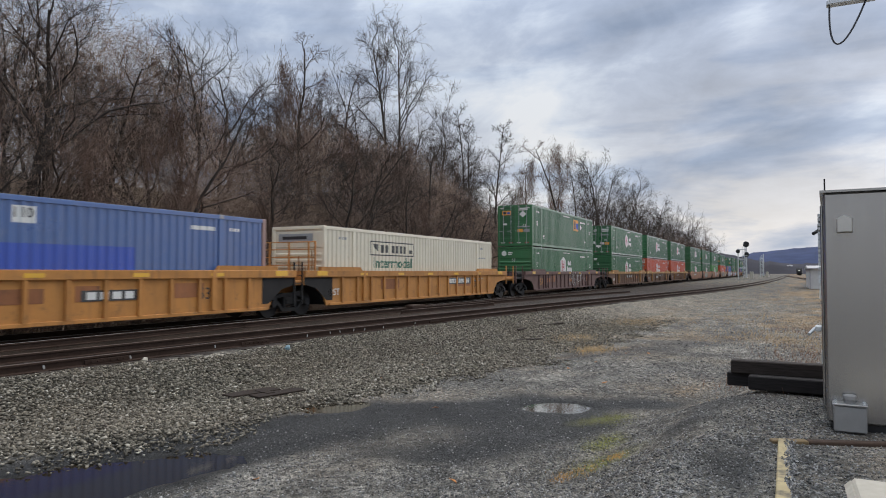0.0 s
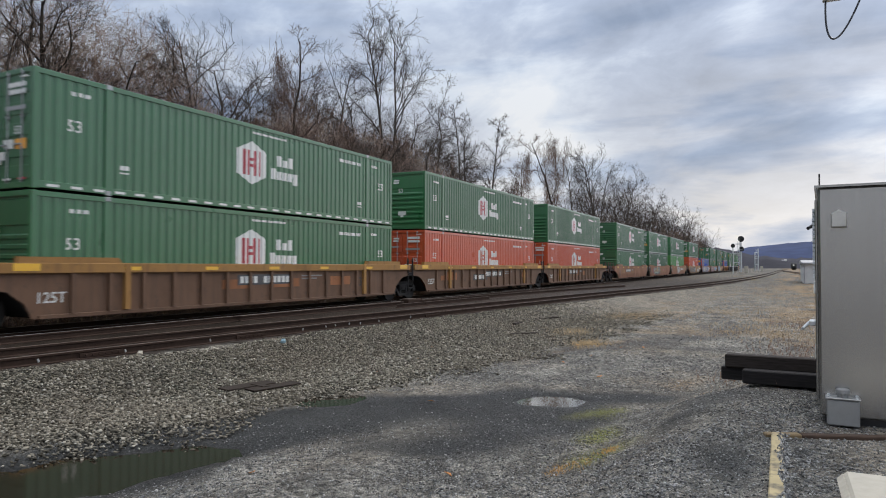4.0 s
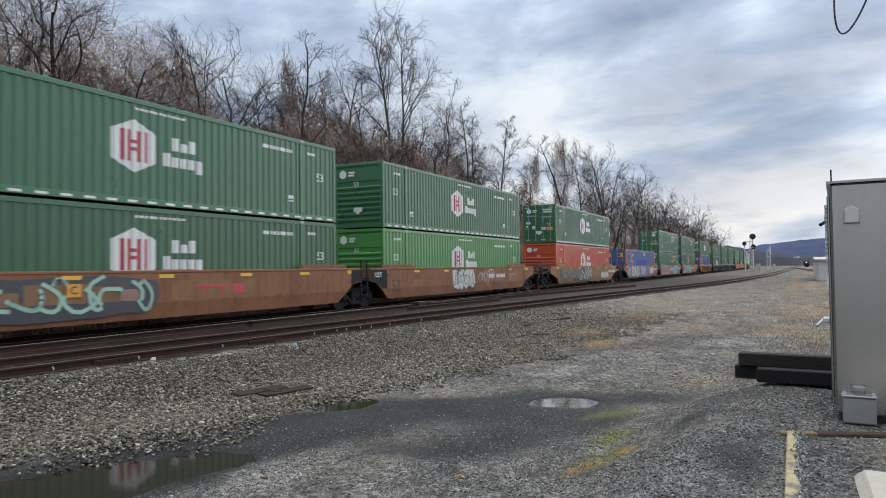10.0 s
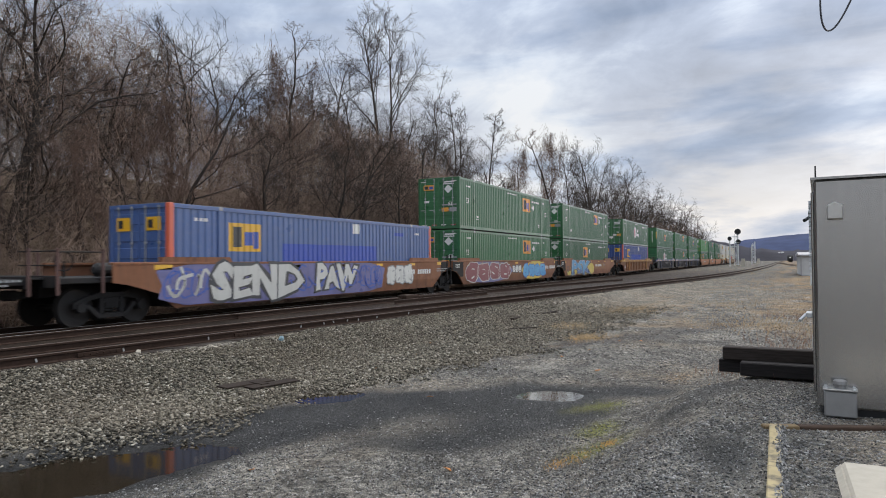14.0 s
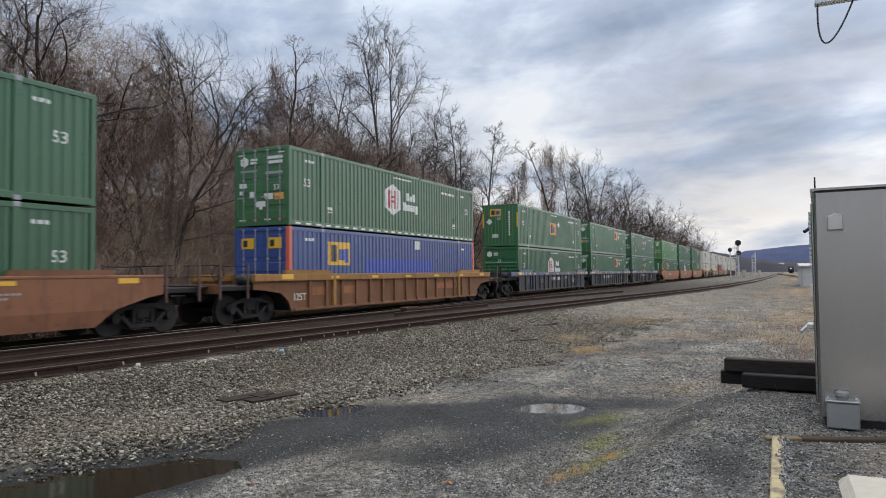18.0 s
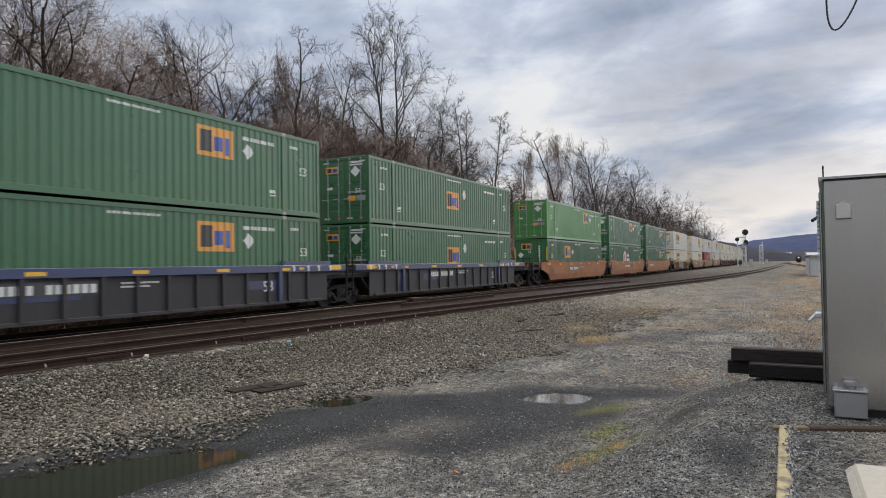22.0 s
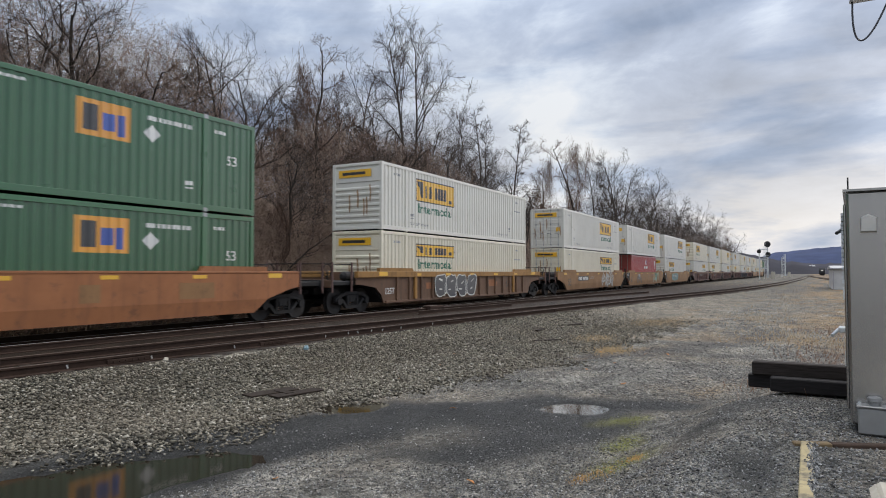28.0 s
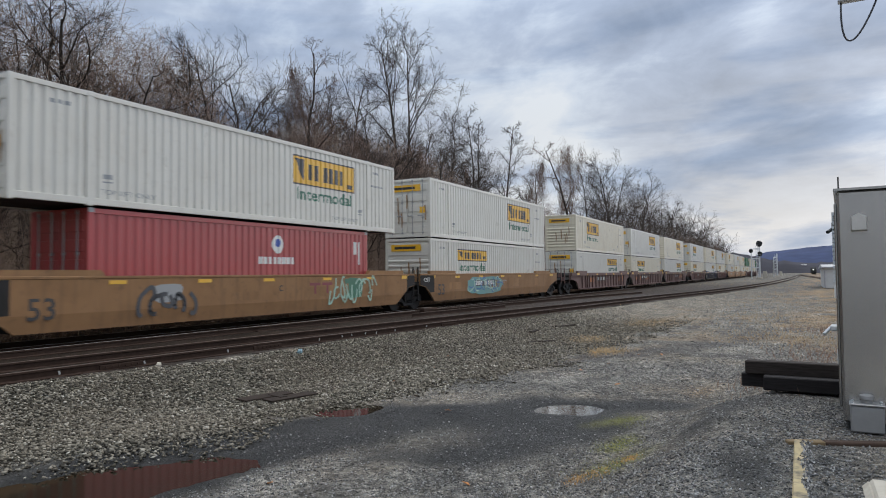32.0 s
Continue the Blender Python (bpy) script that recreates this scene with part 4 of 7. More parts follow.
def drape(polys, kind, lift=0.003):
    """Convex patches (x from the container's end, z) laid over the corrugated near wall."""
    q = SHAPE[kind]
    L, w = q["length"], q["width"] / 2
    g = Geo()
    for poly in polys:
        P = [(x - L / 2, z) for x, z in poly]
        xa, xb = min(p[0] for p in P), max(p[0] for p in P)
        if xb - xa < 1e-4:
            continue
        cuts = breaks(xa, xb, L)
        for a, b in zip(cuts, cuts[1:]):
            R = P
            for lim, sign in ((a, 1), (b, -1)):
                out = []
                for i, p in enumerate(R):
                    c = R[i - 1]
                    ins, was = sign * (p[0] - lim) >= -1e-9, sign * (c[0] - lim) >= -1e-9
                    if ins != was:
                        t = (lim - c[0]) / (p[0] - c[0])
                        out.append((lim, c[1] + t * (p[1] - c[1])))
                    if ins:
                        out.append(p)
                R = out
                if len(R) < 3:
                    break
            if len(R) >= 3:
                da, db = waves(a + 1e-6, L), waves(b - 1e-6, L)
                g.add([(x, -w + 0.012 - lift + da + (db - da) * (x - a) / max(b - a, 1e-6), z) for x, z in R], [tuple(range(len(R)))])
    return g


def rect(x0, x1, z0, z1):
    return [(x0, z0), (x1, z0), (x1, z1), (x0, z1)]


def blob(cx, cz, rx, rz, n=8):
    return [(cx + rx * math.cos(math.pi * (2 * i + 1) / n) * 1.05, cz + rz * math.sin(math.pi * (2 * i + 1) / n) * 1.05) for i in range(n)]


def word(s, cx, cz, h, offset=0.012, wide=1.0):
    return [[(cx + x * h * wide, cz + z * h) for x, z in p] for p in lettering(s, offset)]


def bars(x0, x1, z, h, n):
    """Small writing that cannot be read: a row of short bars."""
    s = (x1 - x0) / n
    return [rect(x0 + i * s, x0 + (i + 0.72) * s, z - h / 2, z + h / 2) for i in range(n)]


def decal(box, key, name, polys, mat, kind="long", lift=0.003, label=""):
    if name == "device" and len(polys) > 1:
        for i, p in enumerate(polys):
            shared((key, kind, lift, i), name, lambda: drape([p], kind, lift), mat, box)
        return box
    ob = shared((key, kind, lift), name, lambda: drape(polys, kind, lift), mat, box, label)
    if name in ("marking", "wordmark", "device", "lettering"):
        ob["kind"] = "stuff"
    return ob


def hex_logo(box, cx, cz, device=None):
    """A white six-sided emblem with a red device, and its wordmark as plain blocks."""
    k = (round(cx, 2), round(cz, 2))
    hexa = [(cx, cz + 0.72), (cx - 0.69, cz + 0.40), (cx - 0.69, cz - 0.40), (cx, cz - 0.72), (cx + 0.69, cz - 0.40), (cx + 0.69, cz + 0.40)]
    em = decal(box, ("hex", k), "emblem", [hexa], DECAL_WHITE, label="white six-sided emblem")
    red = [rect(cx + d - 0.055, cx + d + 0.055, cz - 0.42, cz + 0.42) for d in (-0.36, -0.15, 0.15, 0.36)]
    red += [rect(cx - 0.09, cx + 0.09, cz - 0.14, cz - 0.04), rect(cx - 0.09, cx + 0.09, cz + 0.06, cz + 0.16)]
    decal(em, ("hexred", k), "device", red, device or DECAL_RED, lift=0.006, label="dark red bars")
    wm = [rect(cx + d - 0.12, cx + d + 0.12, cz + e, cz + f) for d, e, f in ((1.36, 0.05, 0.42), (1.67, 0.05, 0.30), (1.96, 0.05, 0.42), (1.06, -0.42, -0.04), (1.35, -0.42, -0.13), (1.64, -0.42, -0.13), (1.93, -0.42, -0.13), (2.22, -0.53, -0.13))]
    decal(box, ("hexword", k), "wordmark", wm, DECAL_WHITE, label="white block wordmark")


def plate_logo(box, x0, z0, colour):
    """A bright square plate with a dark device and a blue one."""
    k = (round(x0, 2), round(z0, 2))
    pl = decal(box, ("plate", k), "logo_plate", [rect(x0, x0 + 1.48, z0, z0 + 0.92)], colour, label="yellow-orange logo plate")
    dark = [rect(x0 + 0.15, x0 + 0.58, z0 + 0.14, z0 + 0.80)]
    decal(pl, ("platedark", k), "device", dark, DECAL_BLACK, lift=0.006, label="dark block")
    blue = [rect(x0 + 0.68, x0 + 1.06, z0 + 0.2, z0 + 0.64), rect(x0 + 1.12, x0 + 1.34, z0 + 0.1, z0 + 0.66)]
    decal(pl, ("plateblue", k), "device", blue, DECAL_BLUE, lift=0.006, label="blue blocks")


def haul_logo(box, x0, z0, colour, low=False):
    """A long panel with a dark rim and blocks, and the word below it."""
    h = 0.62 if low else 1.05
    k = (round(x0, 2), round(z0, 2), low)
    pl = decal(box, ("panel", k), "logo_panel", [rect(x0, x0 + 3.7, z0, z0 + h)], colour, label="yellow panel with a dark rim" if colour is DECAL_YELLOW else "pale panel with a dark rim")
    rim = [rect(x0, x0 + 3.7, z0, z0 + 0.05), rect(x0, x0 + 3.7, z0 + h - 0.05, z0 + h), rect(x0, x0 + 0.05, z0, z0 + h), rect(x0 + 3.65, x0 + 3.7, z0, z0 + h)]
    rim += [[(x0 + 0.12, z0 + h - 0.12), (x0 + 0.5, z0 + 0.2), (x0 + 0.62, z0 + 0.2), (x0 + 0.62, z0 + h - 0.12)]]
    cz, r = z0 + h * 0.48, h * 0.27
    rim += [rect(x0 + d - w, x0 + d + w, cz - r, cz + r) for d, w in ((0.93, 0.10), (1.32, 0.11), (1.86, 0.12), (2.18, 0.12), (2.50, 0.12), (2.80, 0.11))]
    rim += [rect(x0 + 3.2, x0 + 3.5, z0 + 0.14, z0 + 0.3)]
    decal(pl, ("panelrim", k), "device", rim, DECAL_BLACK, lift=0.006, label="dark rim and block wordmark")
    decal(box, ("interword", k), "lettering", word("Intermodal", x0 + 1.85, z0 - 0.33, 0.44, 0.03, 1.22), DECAL_GREEN, label="dark green lettering")


def container(name, colour, look_of, end="door", kind="long", label="", logo=None):
    """A container: frame, walls, roof, doors with lock rods or a ribbed end, and its markings."""
    q = SHAPE[kind]
    L, w, h = q["length"], q["width"] / 2, q["high"]
    box = thing(name, label, "container", "containers on the train")
    post = POST_ORANGE if logo else POST_FADED
    shared(("work", kind), "structural_frame", lambda: frame_work(kind), colour, box)
    if look_of == "blue":
        for e in (-1, 1):
            x0, x1 = sorted((e * (L / 2 + 0.004), e * (L / 2 - 0.17)))
            shared(("orangepost", e), "corner_post", lambda: Geo().bev(x0, x1, -w - 0.006, -w + 0.16, 0.0, h + 0.002, 0.012), post, box, "orange corner post" if logo else "faded pink-brown corner post")
    shared(("wall", kind), "side_wall", lambda: side_wall(kind), colour, box, "corrugated steel side wall")
    shared(("wall", kind), "side_wall", lambda: side_wall(kind), colour, box, "corrugated steel side wall", m=pose(0, 0, 0, 0, 0, 180))
    for cx in ((-6.09, 6.09) if kind == "long" else (-L / 2 + 0.09, L / 2 - 0.09)):
        for cz in (0.0, h - 0.12):
            shared(("cast",), "corner_casting", lambda: Geo().bev(-0.085, 0.085, -0.008, 0.12, -0.004, 0.124, 0.012), DECAL_GREY if look_of != "haul" else colour, box, m=pose(cx, -w, cz))
    shared(("roof", kind), "roof", lambda: roof(kind), colour, box)
    shared(("floor", kind), "floor", lambda: Geo().bev(-L / 2 + 0.05, L / 2 - 0.05, -w + 0.08, w - 0.08, 0.06, 0.16, 0.01), IRON, box)
    turn = pose(0, 0, 0) if end == "ribs" else pose(0, 0, 0, 0, 0, 180)
    if look_of == "plate" and end == "ribs":
        shared(("corend", kind), "end_wall", lambda: corrugated_end(kind), colour, box, "corrugated steel end wall", m=turn)
    else:
        shared(("ribend", kind), "end_wall", lambda: ribbed_end(kind), colour, box, "ribbed steel end wall", m=turn)
    for s in (-1, 1):
        m = pose(-L / 2, -w + 0.15, 0.17) if s < 0 else pose(-L / 2, 0.01, 0.17)
        if end == "ribs":
            m = pose(0, 0, 0, 0, 0, 180) @ m
        d = shared(("door", kind), "door", lambda: door_leaf(kind), colour, box, "steel door leaf", m=m)
        for y in (0.28, 0.85):
            shared(("rod", kind), "lock_rod", lambda: lock_rod(kind), DECAL_GREY, d, "steel lock rod", m=pose(0.0, y, 0.03))
    # end markings, on the door or on the ribbed end
    x = -L / 2 - 0.004 if end == "door" else -L / 2 + 0.004

    def facing(y0, y1, z0, z1, dx=0.0):
        return Geo().box(x - 0.004 + dx, x + dx, y0, y1, z0, z1)

    def letter_column():
        g = Geo()
        for i in range(10):
            g.box(x - 0.004, x, -0.72, -0.6, 0.75 + i * 0.17, 0.87 + i * 0.17)
        return g
    if look_of == "hex":
        shared(("endhex", end), "end_emblem", lambda: Geo().add([(x, 0.82 + 0.2 * math.sin(t), 2.42 + 0.2 * math.cos(t)) for t in (math.pi / 3 * i for i in range(6))] + [(x + 0.02, 0.82 + 0.2 * math.sin(t), 2.42 + 0.2 * math.cos(t)) for t in (math.pi / 3 * i for i in range(6))], [tuple(range(6)), tuple(range(11, 5, -1))] + [(i, (i + 1) % 6, (i + 1) % 6 + 6, i + 6) for i in range(6)]), DECAL_WHITE, box, "small white emblem")
        g = lambda: Geo().box(x - 0.004, x, 0.18, 0.5, 2.44, 2.52).box(x - 0.004, x, 0.22, 0.52, 2.32, 2.4)
        shared(("endword", end), "end_wordmark", g, DECAL_WHITE, box)
        shared(("endnotice", end), "notice", lambda: facing(-0.2, 0.25, 0.72, 0.92).box(x - 0.004, x, -0.05, 0.1, 0.62, 0.72), DECAL_WHITE, box, "white notice plate")
        if end == "door":
            for i, yy in enumerate((-1.05, -0.45, 0.15, 0.75)):
                shared(("doorstrip", i), "reflective_strip", lambda: facing(yy, yy + 0.3, 0.22, 0.27), (DECAL_RED, DECAL_WHITE)[i % 2], box, "bottom reflective strip")
            for yy in (-1.1, 0.8):
                shared(("doortop", yy), "reflective_strip", lambda: facing(yy, yy + 0.3, 2.66, 2.7), DECAL_WHITE, box, "white corner strip")
            for ya, yb, za, zb in ((0.7, 1.05, 1.45, 1.62), (0.9, 1.05, 1.2, 1.34), (0.35, 0.55, 1.05, 1.3), (-0.55, -0.15, 1.02, 1.2), (0.2, 1.0, 2.02, 2.1), (-1.0, -0.2, 1.9, 2.0)):
                shared(("doornotes", ya, za), "notice", lambda: facing(ya, yb, za, zb), DECAL_WHITE if za < 1.8 else DECAL_GREY, box)
            shared(("endlabel", end), "warning_label", lambda: facing(-1.05, -0.62, 0.95, 1.2), DECAL_ORANGE, box, "orange warning label")
            shared(("endnum", end), "end_number", lambda: facing(-1.0, -0.3, 2.45, 2.56).box(x - 0.004, x, -1.0, -0.35, 2.28, 2.39).box(x - 0.004, x, -0.55, -0.2, 0.98, 1.14), DECAL_WHITE, box)
    elif look_of == "plate" and end == "ribs":
        shared(("endplate", end), "end_plate", lambda: facing(-0.05, 0.75, 2.1, 2.58), DECAL_YELLOW, box, "yellow plate")
        shared(("enddeva", end), "device", lambda: facing(0.4, 0.66, 2.18, 2.5, -0.004), DECAL_BLACK, box)
        shared(("enddevb", end), "device", lambda: facing(0.03, 0.34, 2.2, 2.46, -0.004), DECAL_BLUE, box)
        shared(("enddiamond", end), "diamond_placard", lambda: Geo().add([(x - 0.006, 0.8, 1.5), (x - 0.006, 1.03, 1.72), (x - 0.006, 0.8, 1.94), (x - 0.006, 0.57, 1.72)], [(0, 1, 2, 3)]), DECAL_WHITE, box, "white diamond placard")
        shared(("endlabel2", end), "warning_label", lambda: facing(0.15, 0.6, 0.62, 0.86), WHITE_BOX, box, "pale warning label")
        for yy in (1.2, -1.285):
            shared(("endtape", end, yy), "reflective_strip", lambda: facing(yy, yy + 0.09, 1.3, 2.3, -0.012), DECAL_YELLOW, box, "yellow reflective strip")
        tagged(shared(("endcol", end), "end_number", letter_column, DECAL_WHITE, box), kind="stuff")
    elif look_of == "plate":
        for i, yy in enumerate((-1.05, -0.45, 0.15, 0.75)):
            shared(("doorstrip", i), "reflective_strip", lambda: facing(yy, yy + 0.3, 0.22, 0.27), (DECAL_RED, DECAL_WHITE)[i % 2], box, "bottom reflective strip")
        for yy in (-1.1, 0.8):
            shared(("doortop", yy), "reflective_strip", lambda: facing(yy, yy + 0.3, 2.66, 2.7), DECAL_WHITE, box, "white corner strip")
        shared(("doornote",), "notice", lambda: facing(-1.1, -0.2, 1.32, 1.4), DECAL_GREY, box)
        shared(("endplate", end), "end_plate", lambda: facing(0.3, 0.95, 2.2, 2.5), DECAL_ORANGE, box, "orange plate")
        tagged(shared(("enddev", end), "device", lambda: facing(0.66, 0.9, 2.26, 2.44, -0.004), DECAL_BLACK, box))
        shared(("enddev2", end), "device", lambda: facing(0.36, 0.6, 2.26, 2.42, -0.004), DECAL_BLUE, box)
        shared(("enddiamond", end), "diamond_placard", lambda: Geo().add([(x - 0.006, -0.6, 2.0), (x - 0.006, -0.34, 2.24), (x - 0.006, -0.6, 2.48), (x - 0.006, -0.86, 2.24)], [(0, 1, 2, 3)]), DECAL_WHITE, box, "white diamond placard")
        shared(("endlabel2", end), "warning_label", lambda: facing(-0.62, -0.2, 0.98, 1.2), DECAL_ORANGE, box, "orange warning label")
        shared(("endlabel3", end), "notice", lambda: facing(-1.1, -0.66, 0.98, 1.2), DECAL_GREY, box)
        shared(("endnum2", end), "end_number", lambda: facing(-0.95, -0.35, 2.6, 2.68).box(x - 0.004, x, -0.95, -0.3, 2.5, 2.56).box(x - 0.004, x, 0.6, 0.9, 1.5, 1.62), DECAL_WHITE, box)
    elif look_of == "haul":
        shared(("endpanel", end, logo), "end_panel", lambda: facing(-0.75, 0.95, 2.28, 2.6), DECAL_YELLOW if logo and logo[2] else DECAL_GREY, box, "end panel with a dark wordmark")
        shared(("endpaneld", end), "device", lambda: Geo().box(x - 0.008, x - 0.004, -0.45, 0.75, 2.38, 2.5), DECAL_BLACK, box)
        rr = random.Random(17 if end == "door" else 18)
        for i in range(6):
            ya, zb = rr.uniform(-1.1, 1.0), rr.uniform(0.9, 2.2)
            shared(("endrust", end, i), "rust_streak", lambda: Geo().prism([(0, 0), (0.05, 0.12), (0.04, 0.5), (0.07, 0.75), (0.0, 0.8), (-0.035, 0.4)], -0.002, 0.002), RUST_STAIN, box, "brown rust streak", m=pose(x - 0.003 + (-0.012 if end == "door" else 0.0), ya, zb - 0.6, 0, 0, 90))
        if end == "door":
            shared(("endsq", end), "warning_label", lambda: facing(-1.0, -0.7, 1.2, 1.5), DECAL_YELLOW, box, "yellow label")
    elif look_of == "blue":
        [shared(("endplates", end, ya), "end_plate", lambda: facing(ya, ya + 0.6, 2.1, 2.5), DECAL_YELLOW, box, "yellow plate") for ya in (-0.95, 0.35)]
        shared(("endplatesd", end), "device", lambda: Geo().box(x - 0.008, x - 0.004, -0.62, -0.42, 2.18, 2.42), DECAL_BLACK, box)
        shared(("endplatesd2", end), "device", lambda: Geo().box(x - 0.008, x - 0.004, 0.66, 0.88, 2.18, 2.42), DECAL_BLACK, box)
    if look_of in ("hex", "plate") and kind == "long":
        def end_number():
            g = Geo()
            for p in word("53", 0.0, 0.0, 0.2):
                g.add([(x - 0.006, -0.72 - u if end == "door" else 0.1 - u, (1.4 if end == "door" else 1.94) + v) for u, v in p], [tuple(range(len(p)))])
            return g
        tagged(shared(("end53", end), "stencil", end_number, DECAL_WHITE, box, "white stencilled number"), kind="stuff")
    # side markings
    if kind == "long":
        num = word("53", 1.05, 1.62, 0.3) + word("53", 15.2, 1.62, 0.3) if look_of in ("hex", "plate") else []
        num += bars(0.95, 1.5, 2.45, 0.1, 3) + bars(14.5, 15.0, 2.45, 0.1, 3) + [rect(2.35, 2.6, 0.62, 0.66), rect(2.35, 2.6, 0.72, 0.84)] + [rect(13.45, 13.7, 0.62, 0.66), rect(13.45, 13.7, 0.72, 0.84)]
        if look_of in ("hex", "plate"):
            num += bars(7.3, 9.0, 2.62, 0.07, 11) + bars(12.2, 13.7, 2.4, 0.12, 9)
        elif look_of == "haul":
            num += word("TOP LIFT ONLY", 3.1, 0.38, 0.13, 0.012, 1.3) + word("TOP LIFT ONLY", 12.6, 0.38, 0.13, 0.012, 1.3) + bars(14.4, 15.3, 1.9, 0.08, 7)
        decal(box, ("num", look_of), "marking", num, DECAL_WHITE if look_of != "haul" else DECAL_GREY, label="small white markings" if look_of != "haul" else "small grey markings")
    if look_of == "hex":
        hex_logo(box, 7.28, 1.6, ORANGE if colour is ORANGE else None)
        if logo != "no_tape":
            tape = Geo()
            for i in range(26):
                tx = -L / 2 + 0.35 + i * 0.61
                tape.box(tx, tx + 0.3, -w - 0.004, -w, 0.07, 0.135)
            k = ("tape",)
            tagged(shared(k, "reflective_tape", lambda: tape, DECAL_WHITE, box, "white reflective dashes"), kind="stuff")
    elif look_of == "plate":
        plate_logo(box, logo[0], logo[1], DECAL_ORANGE)
        dx = logo[0] + 2.15
        decal(box, ("dia", round(dx, 2)), "diamond_placard", [[(dx, 1.72), (dx + 0.25, 1.98), (dx, 2.24), (dx - 0.25, 1.98)]], DECAL_WHITE, lift=0.005, label="white diamond placard")
    elif look_of == "haul":
        haul_logo(box, logo[0], logo[1], DECAL_YELLOW if logo[2] else DECAL_GREY if logo[2] is None else CREAM_BOX, low=logo[3])
    elif look_of == "blue":
        if logo == "plate":
            plate_logo(box, 2.36, 1.5, DECAL_YELLOW)
            decal(box, ("deep",), "dark_panel", [rect(4.95, 11.1, 0.55, 1.8)], DEEP_BLUE, label="deep blue painted-out panel")
            decal(box, ("sq",), "notice", [rect(9.3, 9.75, 2.3, 2.7)], DECAL_WHITE, label="white square notice")
            decal(box, ("blacks",), "small_panel", [rect(12.6, 13.4, 2.3, 2.45)], DEEP_BLUE)
        else:
            decal(box, ("deep2",), "dark_panel", [rect(4.0, 11.1, 0.5, 1.78)], DEEP_BLUE, label="deep blue painted-out panel")
            decal(box, ("sq2",), "notice", [rect(7.85, 8.4, 2.25, 2.65)], DECAL_WHITE, label="white notice with a number")
            decal(box, ("sq2n",), "lettering", word("110", 8.1, 2.48, 0.24), DECAL_BLACK, lift=0.006)
            decal(box, ("sq3",), "notice", [rect(13.0, 13.9, 2.38, 2.5)], DECAL_WHITE, label="white number strip")
    elif look_of == "red":
        decal(box, ("rc",), "emblem", [blob(6.9, 2.2, 0.28, 0.3, 14)], DECAL_WHITE, kind, label="round white emblem")
        decal(box, ("rb",), "device", [blob(6.9, 2.25, 0.13, 0.14, 8)], DECAL_BLUE, kind, 0.006)
        decal(box, ("rw",), "wordmark", bars(6.0, 7.8, 1.65, 0.24, 8), DECAL_WHITE, kind, label="white block wordmark")
        decal(box, ("rm",), "marking", bars(11.3, 11.5, 2.2, 0.5, 1) + bars(11.6, 11.7, 2.0, 0.9, 1), DECAL_WHITE, kind)
    return box


# ---- well cars: local x from the middle of the well, y across, z up from the rail heads ----
U = -RAIL


def ox(x):
    return x - 8.075


def wheelset():
    g = Geo()
    for s in (-1, 1):
        y = s * 0.715
        g.cyl((0, y - s * 0.005, 0), (0, y + s * 0.12, 0), 0.483, 24)
        g.cyl((0, y - s * 0.035, 0), (0, y, 0), 0.51, 24)
        g.cyl((0, y + s * 0.12, 0), (0, y + s * 0.2, 0), 0.13, 12)
        for i in range(3):
            a = 2.094 * i
            g.cyl((0.1 * math.cos(a), y + s * 0.19, 0.1 * math.sin(a)), (0.1 * math.cos(a), y + s * 0.225, 0.1 * math.sin(a)), 0.025, 6)
    g.cyl((0, -0.75, 0), (0, 0.75, 0), 0.085, 10)
    return g


def sideframe():
    """A cast truck side with its two windows, columns and spring nest."""
    g = Geo()
    y0, y1 = -0.07, 0.07
    g.prism([(-1.1, 0.12), (-1.1, -0.02), (-0.78, -0.04), (-0.74, 0.16), (-0.3, 0.24), (0.3, 0.24), (0.74, 0.16), (0.78, -0.04), (1.1, -0.02), (1.1, 0.12), (0.85, 0.24), (0.4, 0.36), (-0.4, 0.36), (-0.85, 0.24)], y0, y1)
    g.prism([(-0.74, 0.02), (-0.42, -0.3), (0.42, -0.3), (0.74, 0.02), (0.66, 0.1), (0.36, -0.19), (-0.36, -0.19), (-0.66, 0.1)], y0, y1)
    for s in (-1, 1):
        g.bev(s * 0.3 - 0.055, s * 0.3 + 0.055, y0, y1, -0.22, 0.26, 0.01)
    for x in (-0.15, 0.0, 0.15):
        for j in range(4):
            g.cyl((x, 0, -0.2 + j * 0.07), (x, 0, -0.165 + j * 0.07), 0.07, 8)
    g.bev(-0.24, 0.24, -0.06, 0.06, 0.09, 0.24, 0.02)
    for s in (-1, 1):
        g.cyl((s * 0.89, -0.12, 0.0), (s * 0.89, 0.07, 0.0), 0.14, 10)
    return g


WHEELS = {-1: [], 1: []}


def truck(car, x):
    t = shared("bolster", "truck", lambda: Geo().bev(-0.2, 0.2, -1.05, 1.05, -0.02, 0.22, 0.02).bev(-0.35, 0.35, -0.5, 0.5, 0.1, 0.3, 0.03), IRON, car, "black cast-steel truck", m=pose(x, 0, 0.483))
    for s in (-1, 1):
        shared("sideframe", "sideframe", sideframe, IRON, t, m=pose(0, s * 0.99, 0.02))
        w = shared("wheelset", "wheelset", wheelset, WHEEL_STEEL, t, "steel wheel pair on its axle", m=pose(s * 0.89, 0, 0))
        WHEELS[s].append(w)
    return t


def flat(polys, y, t=0.004):
    """Flat patches on a car's side, (x from the container's end, z above the rails)."""
    g = Geo()
    for p in polys:
        g.prism([(ox(x), z) for x, z in p], y - t, y)
    return g


